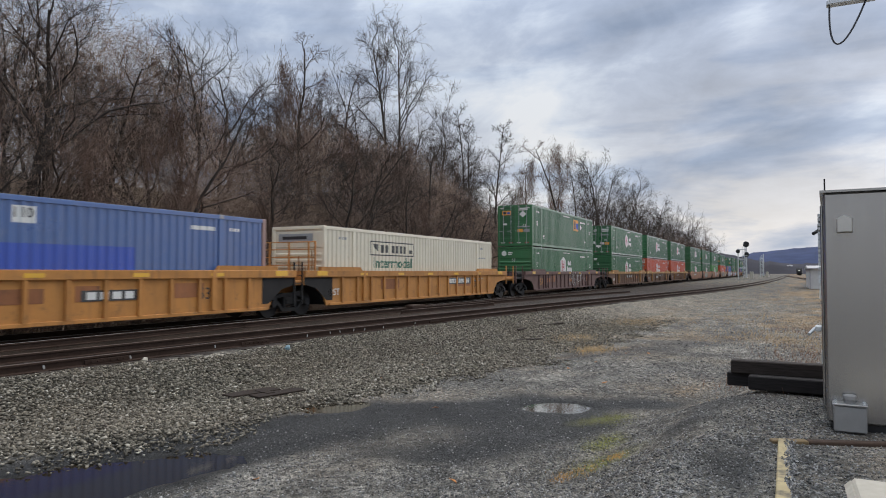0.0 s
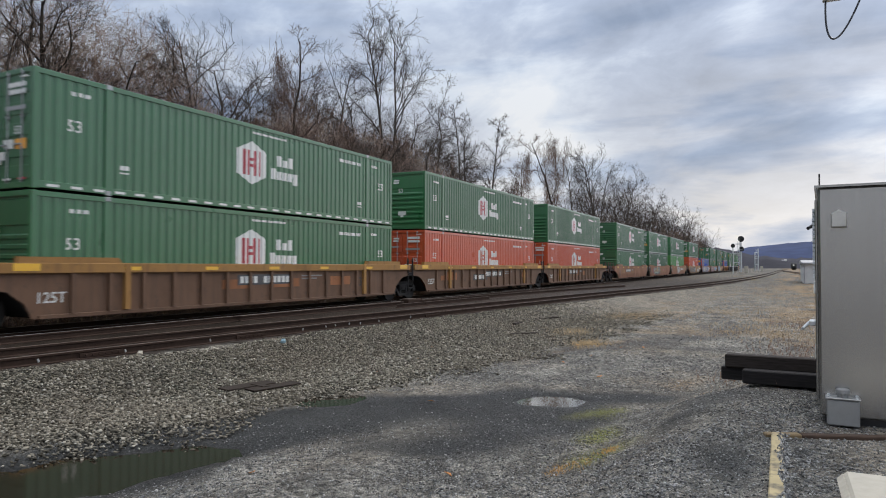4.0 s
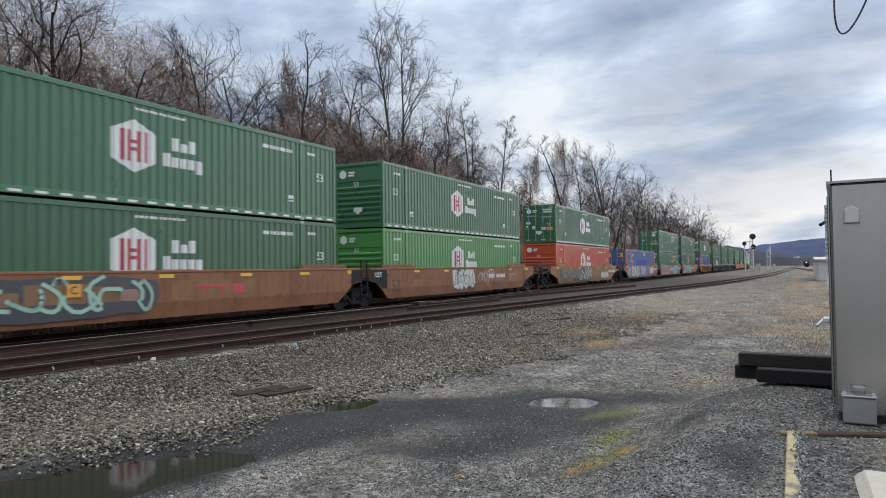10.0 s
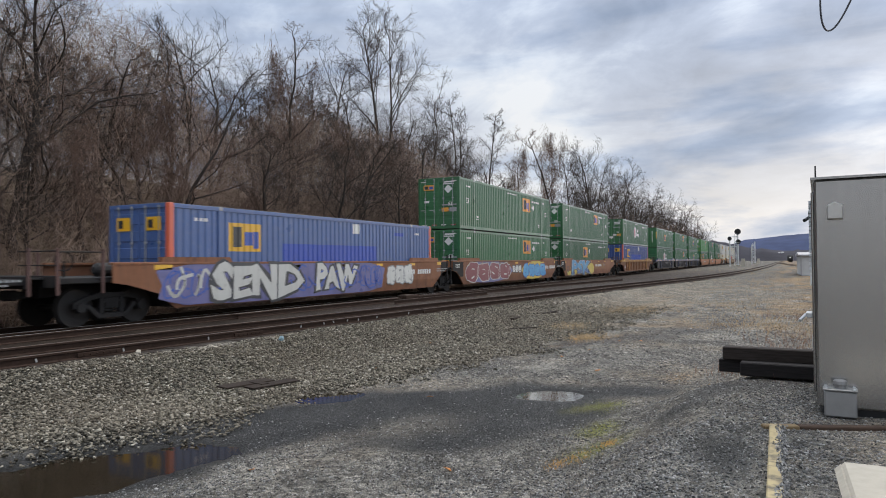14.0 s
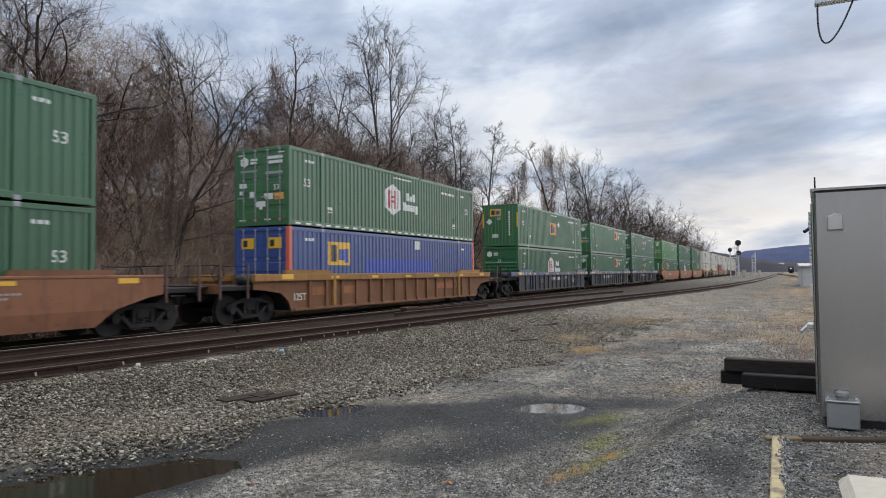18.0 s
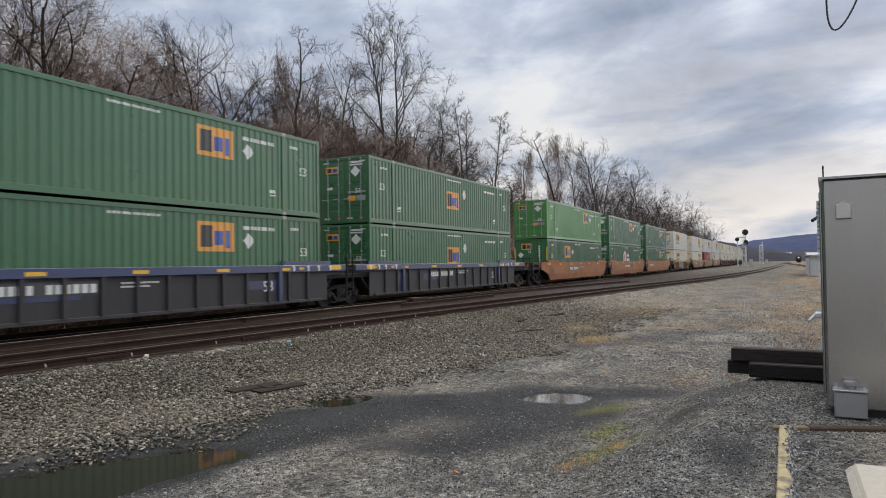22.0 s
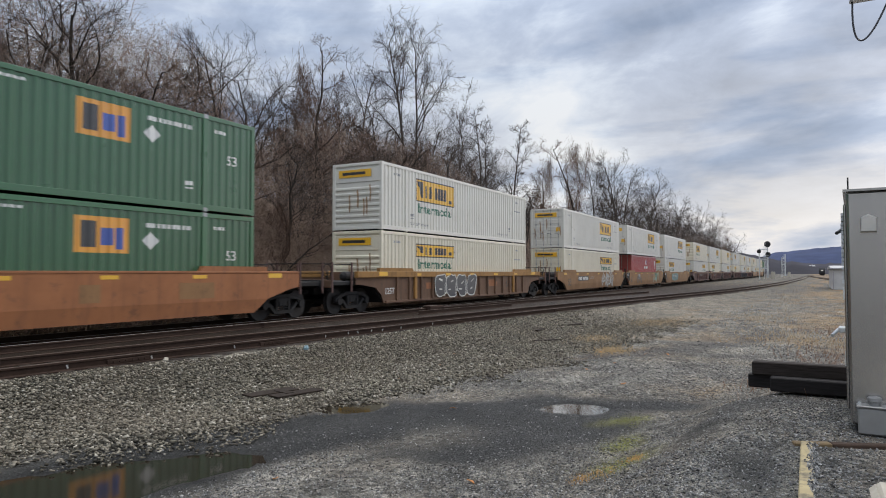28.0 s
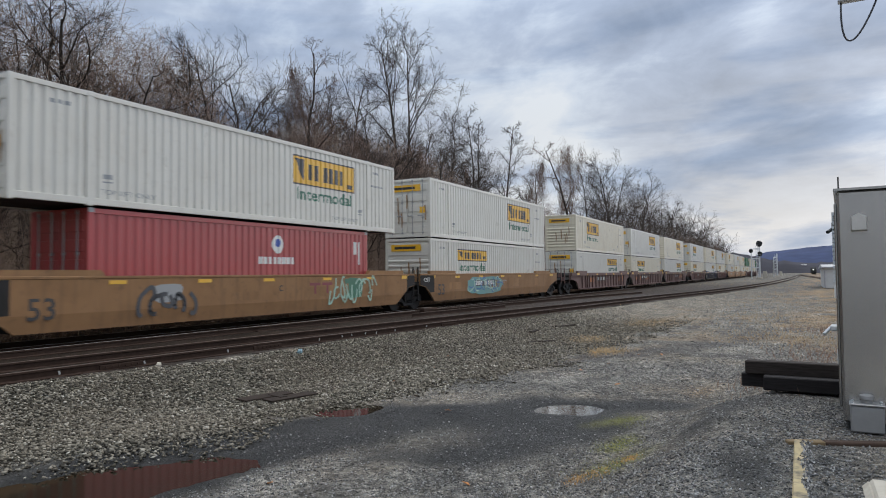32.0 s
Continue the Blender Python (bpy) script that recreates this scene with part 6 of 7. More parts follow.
cars(TTX, 20.4, J, K, haulbox(3.2, True, CREAM_BOX, False, "ribs"), None, 4, crossing_rail)
cars(BROWN, 43.76, K, K, hexbox(GREEN, "ribs"), platebox(10.15), 5, lambda c: (tag_strokes(c, 5, 8.3, 11.6, 0.35 + U, 1.5 + U, SPRAY_PALE, -1.52, 10, 0.02), tagged(part("stencil", flat(word("53", 1.46, 0.76 + U, 0.46, 0.012), -1.436), CAR_YELLOW, c, "orange stencilled number"), kind="stuff")))
cars(RUST, 67.29, K, J, hexbox(GREEN, "ribs"), hexbox(GREEN), 6)
cars(RUST, 86.58, J, J, hexbox(ORANGE), hexbox(GREEN, "ribs"), 7,
     lambda c: (part("wordmark_panel", flat([rect(5.5, 7.5, 0.66 + U, 1.0 + U)], -1.43), DECAL_BLACK, c, "dark panel"), part("wordmark", flat(bars(5.7, 7.3, 0.83 + U, 0.22, 3), -1.436), DECAL_WHITE, c, "pale block wordmark")))
cars(RUST, 105.96, J, K, hexbox(ORANGE), hexbox(GREEN, "ribs"), 8)
cars(DIRTY, 129.60, K, J, hexbox(GREEN, "ribs"), hexbox(GREEN, "ribs"), 9)
cars(DIRTY, 149.16, J, J, hexbox(GREEN), hexbox(GREEN), 10, lambda c: (
    stain(c, 10, 2.4, 8.0, 0.3 + U, 1.42 + U, SPRAY_DARK, -1.491), stain(c, 61, 1.7, 2.7, 0.5 + U, 1.3 + U, MAROON, -1.4935), tag_strokes(c, 10, 2.5, 7.7, 0.4 + U, 1.38 + U, MINT, -1.498, 11, 0.05, "mint-green sprayed scrawl"),
    stain(c, 62, 6.7, 7.3, 0.7 + U, 1.05 + U, POST_FADED, -1.4965, label="pink sprayed blob"), part("placard", flat([rect(5.25, 5.62, 0.88 + U, 1.2 + U)], -1.515), DECAL_ORANGE, c, "orange placard"), tagged(part("stencil", flat(word("C", 5.43, 1.04 + U, 0.2, 0.02), -1.52), DECAL_BLACK, c), kind="stuff"),
    part("patch", flat([rect(8.3, 11.6, 0.66 + U, 1.22 + U)], -1.4915, 0.002), CAR_TAN, c, "repainted patch"), tagged(part("wordmark", flat([rect(9.1, 9.75, 1.0 + U, 1.09 + U), rect(9.37, 9.48, 0.78 + U, 1.0 + U), rect(9.85, 10.5, 1.0 + U, 1.09 + U), rect(10.12, 10.23, 0.78 + U, 1.0 + U), rect(10.6, 11.1, 0.78 + U, 1.09 + U)], -1.4955), DECAL_RED, c, "red block wordmark"), kind="stuff")))
cars(DIRTY, 168.66, J, K, hexbox(GREEN_BRIGHT, "ribs"), hexbox(GREEN, "ribs"), 11, lambda c: (graffiti(c, 11, 6.2, 8.8, 0.38 + U, 1.42 + U, SPRAY_PALE, DECAL_GREY, -1.49, 4), tag_strokes(c, 12, 9.4, 11.4, 0.5 + U, 1.35 + U, DECAL_GREY, -1.492, 8, 0.035), tag_strokes(c, 63, 5.9, 8.9, 0.4 + U, 1.4 + U, SPRAY_DARK, -1.505, 7, 0.018)))
cars(TAN, 192.28, K, K, hexbox(ORANGE, "ribs"), hexbox(GREEN), 12, lambda c: (tag_strokes(c, 49, 0.3, 5.0, 0.3 + U, 1.35 + U, SPRAY_DARK, -1.5, 13, 0.06), tag_strokes(c, 50, 0.4, 5.0, 0.32 + U, 1.35 + U, DECAL_GREY, -1.508, 12, 0.035), stain(c, 13, 5.3, 8.9, 0.25 + U, 1.42 + U, SPRAY_DARK, -1.511), tag_strokes(c, 13, 5.5, 8.9, 0.34 + U, 1.36 + U, SPRAY_PALE, -1.516, 10, 0.035), graffiti(c, 14, 12.2, 14.8, 0.4 + U, 0.95 + U, SPRAY_PALE, DECAL_GREY, -1.49, 6)))


def send(c):
    k = 26
    r = random.Random(44)
    poly = [(5.35 + 6.0 * math.copysign(abs(math.cos(a)) ** 0.35, math.cos(a)) * r.uniform(0.96, 1.03), 0.86 + U + 0.66 * math.copysign(abs(math.sin(a)) ** 0.4, math.sin(a)) * r.uniform(0.92, 1.0)) for a in (2 * math.pi * i / k for i in range(k))]
    part("graffiti_ground", flat([poly], -1.49), PURPLE, c, "purple sprayed ground")
    sprayed_word(c, "SEND", 1.35, 5.8, 0.28 + U, 1.46 + U, SPRAY_PALE, SPRAY_DARK, -1.496)
    sprayed_word(c, "PAW", 6.5, 9.3, 0.42 + U, 1.42 + U, SPRAY_PALE, SPRAY_DARK, -1.496)
    graffiti(c, 46, 9.5, 11.1, 0.5 + U, 1.3 + U, PURPLE, DECAL_BLUE, -1.49, 4)
    graffiti(c, 47, -0.3, 1.2, 0.5 + U, 1.3 + U, PURPLE, DECAL_BLUE, -1.49, 3)
    tag_strokes(c, 67, 0.2, 11.2, 0.4 + U, 1.4 + U, DECAL_BLUE, -1.4945, 20, 0.03)
    tag_strokes(c, 68, -0.2, 1.4, 0.4 + U, 1.4 + U, SPRAY_PALE, -1.497, 4, 0.05)
    graffiti(c, 45, 11.6, 13.9, 0.45 + U, 1.35 + U, SPRAY_PALE, DECAL_GREY, -1.49, 3)


cars(DIRTY, 215.85, K, J, container("container", BLUE, "blue", "door", label="blue 53-foot container with yellow logo plates", logo="plate"), None, 13, send)
cars(DIRTY, 235.45, J, J, platebox(10.26), platebox(10.26), 14, lambda c: (graffiti(c, 15, 0.4, 7.1, 0.3 + U, 1.4 + U, MAROON, SPRAY_PALE, -1.49, 4, PURPLE), graffiti(c, 48, 7.6, 9.2, 0.7 + U, 1.2 + U, SPRAY_PALE, SPRAY_DARK, -1.49, 3), graffiti(c, 16, 9.6, 14.4, 0.35 + U, 1.3 + U, SKY_BLUE, DECAL_BLUE, -1.49, 4, SPRAY_YELLOW)))
cars(DIRTY, 255.15, J, K, platebox(6.4, 1.4), platebox(10.32), 15, lambda c: (graffiti(c, 17, 0.5, 9.3, 0.3 + U, 1.2 + U, SPRAY_YELLOW, SPRAY_YELLOW, -1.484, 5), sprayed_word(c, "PSK", 1.65, 8.3, 0.22 + U, 1.5 + U, SKY_BLUE, SPRAY_DARK, -1.5, SPRAY_PALE, SPRAY_DEEP)))
cars(OCHRE, 278.86, K, K, container("container", STRONG_BLUE, "blue", "door", label="blue 53-foot container with yellow logo plates", logo="plate"), hexbox(GREEN_OLD), 16)
cars(GREYB, 302.43, K, J, hexbox(GREEN, "ribs"), platebox(7.2, 1.12, GREEN_OLD, "ribs"), 17)
cars(GREYB, 321.88, J, J, platebox(10.28), platebox(10.28, 1.62, GREEN_OLD), 18)
cars(GREYB, 341.42, J, K, platebox(7.28, 1.1), platebox(7.28, 1.1, GREEN_OLD), 19)
cars(TERRA, 365.02, K, J, platebox(4.42, 1.52, GREEN, "ribs"), platebox(10.15, 1.62, GREEN_BRIGHT), 20)
cars(TERRA, 384.46, J, J, hexbox(GREEN), platebox(9.98), 21, lambda c: graffiti(c, 18, 9.0, 10.4, 0.8 + U, 1.25 + U, DECAL_BLACK, CAR_TERRACOTTA, -1.49, 4))
cars(TERRA, 404.11, J, K, platebox(10.19), platebox(10.19), 22)
cars(("rib_rust", CAR_RUST_YELLOW, SILL_YELLOW), 427.55, K, K, haulbox(2.8, True, CREAM_BOX, True, "ribs"), haulbox(2.8, False, WHITE_BOX, True, "ribs"), 23, lambda c: graffiti(c, 19, 4.2, 8.6, 0.3 + U, 1.4 + U, SPRAY_DARK, SPRAY_PALE, -1.5, 4))
cars(TAN, 451.20, K, J, haulbox(9.7, True, CREAM_BOX), haulbox(9.62), 24, lambda c: (tag_strokes(c, 20, 9.4, 13.0, 0.26 + U, 1.62 + U, SPRAY_DARK, -1.492, 13, 0.07), tag_strokes(c, 20, 9.35, 12.95, 0.28 + U, 1.64 + U, SPRAY_PALE, -1.508, 13, 0.05, "white sprayed scrawl")))
cars(TAN, 470.66, J, J, container("container", RED_BOX, "red", "door", "short", "red 40-foot container with a round emblem"), haulbox(9.55), 25,
     lambda c: (stain(c, 21, 3.7, 4.7, 0.75 + U, 1.32 + U, DECAL_GREY, -1.491, label="grey sprayed figure"), tag_strokes(c, 64, 3.3, 5.1, 0.4 + U, 1.2 + U, SPRAY_DARK, -1.496, 5, 0.06),
                stain(c, 65, 12.2, 13.5, 0.55 + U, 1.42 + U, DECAL_GREEN, -1.491), tag_strokes(c, 22, 11.3, 14.4, 0.42 + U, 1.45 + U, MINT, -1.496, 11, 0.035, "mint-green sprayed scrawl"), tagged(part("stencil", flat(word("C", 8.7, 1.05 + U, 0.2, 0.02), -1.494), DECAL_BLACK, c), kind="stuff"),
                tagged(part("wordmark", flat([rect(10.2, 10.8, 1.12 + U, 1.22 + U), rect(10.45, 10.55, 0.82 + U, 1.12 + U), rect(10.9, 11.5, 1.12 + U, 1.22 + U), rect(11.15, 11.25, 0.82 + U, 1.12 + U)], -1.4905), MAROON, c, "faded red block wordmark"), kind="stuff")))
cars(TAN, 490.03, J, K, haulbox(2.87, True, WHITE_BOX, True, "ribs"), haulbox(9.69), 26, lambda c: (stain(c, 23, 3.6, 8.2, 0.35 + U, 1.4 + U, TEAL, -1.491), tag_strokes(c, 23, 3.8, 8.0, 0.45 + U, 1.35 + U, SPRAY_DEEP, -1.496, 9, 0.03), tag_strokes(c, 66, 3.8, 8.0, 0.45 + U, 1.35 + U, MINT, -1.504, 6, 0.03)))
s = 513.68
seq = [(BROWN, K, J), (BROWN, J, J), (BROWN, J, K), (BROWN, K, J), (GREYB, J, J), (BROWN, J, K), (TAN, K, J), (TAN, J, J), (TAN, J, K), (BROWN, K, J), (BROWN, J, J), (BROWN, J, K), (TERRA, K, J), (TERRA, J, J), (TERRA, J, K), (RUST, K, J), (RUST, J, J), (RUST, J, K)]
for i, (spec, f, b) in enumerate(seq):
    lo = haulbox(3.0 if i % 2 else 9.6, True, (WHITE_BOX, CREAM_BOX)[i % 2], True, ("door", "ribs")[i % 2])
    up = platebox(10.2) if i in (9, 12, 13, 15) else hexbox(GREEN) if i in (14, 16) else haulbox((3.05, 9.6, 9.6)[i % 3], False, (CREAM_BOX, WHITE_BOX)[i % 2], True, ("ribs", "door")[i % 2])
    cars(spec, s, f, b, lo, up, 30 + i)
    s += 19.5 if b == J else 23.6

# ---- the wood on the bank behind the train ----


def grow(seed, style, fine_too=True):
    """A bare tree of height one: trunk and limbs, and the fine branches down to the twigs."""
    r = random.Random(seed)
    wood, fine = Geo(), Geo()
    last = 4 if fine_too else 3
    low = {"pole": 0.34, "fork": 0.52, "vine": 0.3, "open": 0.26, "broad": 0.2}[style]
    reach = {"pole": 0.2, "fork": 0.3, "vine": 0.27, "open": 0.42, "broad": 0.56}[style]

    def twig(p, d, length, rad):
        """A straight spike of three sides."""
        side = d.cross(Vector((0.3, 0.9, 0.2))).normalized()
        up = d.cross(side)
        fine.add([p + side * rad, p - side * rad * 0.5 + up * rad * 0.87, p - side * rad * 0.5 - up * rad * 0.87, p + d * length], [(0, 1, 3), (1, 2, 3), (2, 0, 3)])

    def shoot(p, d, length, rad, depth):
        if depth == last:
            return twig(p, d, length, rad)
        n = (9, 6, 4, 2)[depth]
        crook = (0.11 if style in ("open", "broad", "vine") else 0.045, 0.2, 0.24, 0.24)[depth]
        rise = (0.02, 0.055 if style != "fork" else 0.09, 0.02, 0.0)[depth]
        path, radii, q, e = [p.copy()], [rad], p.copy(), d.copy()
        for i in range(n):
            e = (e + Vector((r.gauss(0, crook), r.gauss(0, crook), r.gauss(0, crook * 0.6) + rise))).normalized()
            q = q + e * (length / n)
            path.append(q.copy())
            radii.append(rad * (1 - (i + 1) / n * (0.82 if depth == 0 else 0.78)))
        (wood if depth < 2 else fine).tube(path, [max(v, 0.0003) for v in radii], (6, 5, 3, 3)[depth], False)
        kids = ({"pole": 16, "fork": 12, "vine": 12, "open": 13, "broad": 12}[style], r.randint(7, 9), r.randint(5, 7), r.randint(3, 5))[depth]
        lo = low if depth == 0 else 0.22
        for i in range(kids):
            t = lo + (1 - lo) * (i + r.random()) / kids
            f = min(t, 0.999) * n
            j = int(f)
            a = path[j].lerp(path[j + 1], f - j)
            ax = (path[j + 1] - path[j]).normalized()
            side = ax.cross(Vector((r.gauss(0, 1), r.gauss(0, 1), r.gauss(0, 1)))).normalized()
            wide = r.uniform(0.5, 0.95) if depth else r.uniform(0.7, 1.2) * (1.15 - 0.4 * t) * (0.72 if style == "fork" else 1.0)
            nd = (ax * math.cos(wide) + side * math.sin(wide)).normalized()
            long = reach * (1.12 - 0.62 * (t - lo) / (1 - lo)) * r.uniform(0.55, 1.15) if depth == 0 else length * (0.66 - 0.25 * t) * r.uniform(0.6, 1.2)
            thick = radii[j] * (0.62, 0.6, 0.6, 0.7)[depth] * r.uniform(0.6, 1)
            shoot(a, nd, long, max(thick, (0.0024, 0.0012, 0.0007, 0.00042)[depth]), depth + 1)

    lean = Vector((r.gauss(0, 0.09), r.gauss(0, 0.09), 1)).normalized()
    if style == "fork":
        shoot(Vector((-0.012, 0, -0.02)), Vector((-0.035, 0.0, 1)).normalized(), 0.93, 0.0115, 0)
        shoot(Vector((0.014, 0, -0.02)), Vector((0.045, 0.0, 1)).normalized(), 0.90, 0.0105, 0)
    else:
        shoot(Vector((0, 0, -0.02)), lean, 0.93, {"pole": 0.010, "broad": 0.017}.get(style, 0.013), 0)
    if style == "vine":
        # dead vines matted round the trunk and hanging off the limbs
        for i in range(1100 if fine_too else 160):
            z = 0.1 + 0.78 * r.random() ** 0.8
            a, s = r.uniform(0, 6.28), abs(r.gauss(0, 0.028)) * (1.2 - 0.6 * z)
            p = Vector((s * math.cos(a) + lean.x * z, s * math.sin(a) + lean.y * z, z))
            d = Vector((r.gauss(0, 0.7), r.gauss(0, 0.7), r.gauss(-0.8, 0.5))).normalized()
            twig(p, d, r.uniform(0.012, 0.05), 0.0008)
        for i in range(12 if fine_too else 6):
            z, a, s = r.uniform(0.35, 0.84), r.uniform(0, 6.28), r.uniform(0.0, 0.13)
            c = Vector((s * math.cos(a) + lean.x * z, s * math.sin(a) + lean.y * z, z))
            wide, deep = r.uniform(0.012, 0.032), r.uniform(0.05, 0.16)
            for j in range(110 if fine_too else 40):
                p = c + Vector((r.gauss(0, wide), r.gauss(0, wide), r.gauss(0, 0.4 * deep)))
                twig(p, Vector((r.gauss(0, 0.3), r.gauss(0, 0.3), -1)).normalized(), deep * r.uniform(0.3, 0.9), 0.0008)
    return wood, fine


KINDS = []
for i, st in enumerate(("open", "broad", "pole", "vine", "open", "pole", "fork", "vine", "open", "pole", "vine")):
    wood, fine = grow(70 + i, st, i < 8)
    KINDS.append((st, wood.mesh("trunk", BARK), fine.mesh("crown", VINE if st == "vine" else TWIG)))
LABELS = {"broad": "bare spreading tree with long crooked limbs on the bank", "open": "bare grey-brown tree with a spreading crown on the bank", "pole": "slender bare tree with short branches on the bank", "vine": "bare tree hung with tangled dark vines", "fork": "tall bare tree with a forked trunk above the wood"}


def tree(i, x, y, h, turn, thick=1.0, lean=0.0):
    st, wood, fine = KINDS[i]
    z = float(height(x, y))
    t = thing("tree", LABELS[st], "tree", "bare trees on the bank")
    m = Matrix.Translation((x, y, z)) @ Matrix.Rotation(radians(lean), 4, "Y") @ Matrix.Rotation(turn, 4, "Z") @ Matrix.Diagonal((h * thick, h * thick, h, 1))
    t.matrix_basis = Matrix.Translation((x, y, z))
    g = t.matrix_basis.inverted() @ m
    part("trunk", wood, BARK, t, m=g)
    part("crown", fine, TWIG, t, m=g)


def skyline(x):
    """How high the wood stands, on a line 30 m from the yard."""
    return np.interp(x, [5, 17.9, 23, 26, 29.6, 32.3, 37.7, 45, 49, 59, 64, 71, 78, 97, 123, 170, 219, 307, 385], [13.0, 13.0, 12.8, 14.4, 14.2, 13.2, 14.8, 15.0, 15.4, 16.2, 16.4, 15.4, 14.2, 15.4, 20.2, 21.0, 21.5, 20.5, 13.5])


def stand():
    r = random.Random(21)
    for row, (y0, y1, gap, lo, hi) in enumerate(((22.6, 26.5, 2.3, 0.42, 0.8), (27, 32, 2.0, 0.66, 1.0), (33, 39, 2.5, 0.72, 1.04), (40, 48, 3.4, 0.75, 1.0), (49, 60, 5.0, 0.72, 0.98))):
        x = 4.0 + row * 3.1
        while x < (420 if row < 3 else 130):
            y = r.uniform(y0, y1)
            Y = y + float(curve_shift(np.array(x)))
            u = x * 30 / y
            top = EYE.z + (y / 30) * (float(skyline(u)) - EYE.z) * r.uniform(lo, hi) * (0.78 if 64 < u < 112 else 1.0)
            h = max(4.0, top - float(height(x, Y)))
            i = r.choice((0, 1, 4, 4, 2, 5, 3, 0, 4, 7)) if x < 105 else r.choice((8, 8, 8, 9, 10))
            # the gap through which the sky shows low down
            if not (28.6 < u < 31.6 and row > 0):
                tree(i, x, Y, h, r.uniform(0, 6.28), r.uniform(0.85, 1.2) * (1.25 if h < 8 else 1.0), r.gauss(0, 7))
            x += gap * r.uniform(0.6, 1.5) * (1 + x / 80) * (2.0 if 62 < u < 112 else 0.8 if u < 45 else 1.0)
    for i, x, y, top, turn, thick, lean in (
            (6, 51.6, 32.0, 24.4, -0.6, 0.86, 0), (2, 70.2, 29.0, 20.2, 1.0, 1.0, 0), (7, 94.5, 29.0, 23.0, 2.0, 0.95, 0), (3, 36.8, 30.0, 18.0, 0.4, 1.0, 0), (7, 21.2, 29.0, 12.9, 3.4, 0.9, 0),
            (0, 25.6, 29.0, 15.2, 1.4, 1.0, 4), (1, 28.6, 29.5, 14.6, 0.2, 1.0, 6), (1, 16.0, 27.0, 13.2, 2.2, 1.25, 8), (4, 18.6, 30.0, 14.4, 4.0, 1.1, 0), (5, 63.0, 30.0, 20.0, 2.6, 0.9, 0), (4, 59.5, 30.5, 20.4, 0.7, 0.8, 3),
            (5, 65.8, 30.5, 19.0, 4.1, 0.9, -2), (0, 43.0, 31.0, 18.2, 5.1, 0.9, 0), (4, 46.0, 30.0, 17.2, 2.2, 0.9, 4), (4, 32.8, 25.5, 11.0, 1.0, 0.8, 26), (3, 76.5, 29.0, 16.8, 3.0, 1.0, 5),
            (0, 108.0, 31.0, 20.2, 1.6, 0.9, 0), (0, 119.0, 31.0, 23.0, 0.6, 0.95, 0), (4, 126.0, 31.0, 23.0, 2.6, 0.9, 0), (0, 134.0, 31.5, 22.5, 3.6, 0.9, 0), (4, 150.0, 32.0, 22.5, 5.0, 0.9, 0), (0, 163.0, 32.0, 23.5, 0.2, 0.9, 0)):
        tree(i, x, y, top - float(height(x, y)), turn, thick, lean)


stand()


def thicket():
    """The tangle of brush between the trunks: a great many thin curved shoots."""
    r = np.random.default_rng(31)
    n = 420000
    x = np.where(r.random(n) < 0.74, r.uniform(0, 90, n), 90 + 310 * r.random(n) ** 1.3)
    y = 21.6 + 20 * r.random(n) ** 1.5
    clump = wave(x, y, 3.1) * 0.6 + wave(x, y, 1.2) * 0.4
    share = 0.53 - 0.36 * step(48, 72, x * 30 / y) + 0.14 * step(105, 150, x) + 0.34 * step(31, 19, x * 30 / y) + 0.10 * wave(x, y, 6.0) - 0.2 * np.exp(-((x * 30 / y - 30) / 2.2) ** 2)
    top = np.clip(1.6 + share * skyline(x * 30 / y) * step(21, 28, y) + 1.6 * clump, 0.6, 12)
    h = r.uniform(0.5, 2.4, n)
    y = y + curve_shift(x)
    base = np.stack([x, y, height(x, y) - 0.05 + top * r.random(n) ** 1.2 * 0.95], 1)
    lean = np.stack([r.normal(0, 0.7, n), r.normal(0, 0.7, n), r.normal(0.3, 0.6, n)], 1)
    lean /= np.linalg.norm(lean, axis=1)[:, None]
    tip = base + lean * (h * 0.8)[:, None]
    w = (0.006 + 0.009 * r.random(n) ** 2) * (1 + x / 200)
    a = r.uniform(0, 3.14, n)
    off = np.stack([np.cos(a) * w, np.sin(a) * w, 0 * w], 1)
    o2 = np.stack([-np.sin(a) * w, np.cos(a) * w, 0.8 * w], 1)
    V = np.stack([base - off, base + off, base + o2, tip], 1).reshape(-1, 3)
    tri = np.array([(0, 1, 3), (1, 2, 3), (2, 0, 3)])
    F = (tri[None] + 4 * np.arange(n)[:, None, None]).reshape(-1, 3)
    solid("thicket", arrays_mesh("thicket", V, F, BRUSH), BRUSH, "dense brown winter brush on the railway bank", "brush", kind="stuff")


thicket()


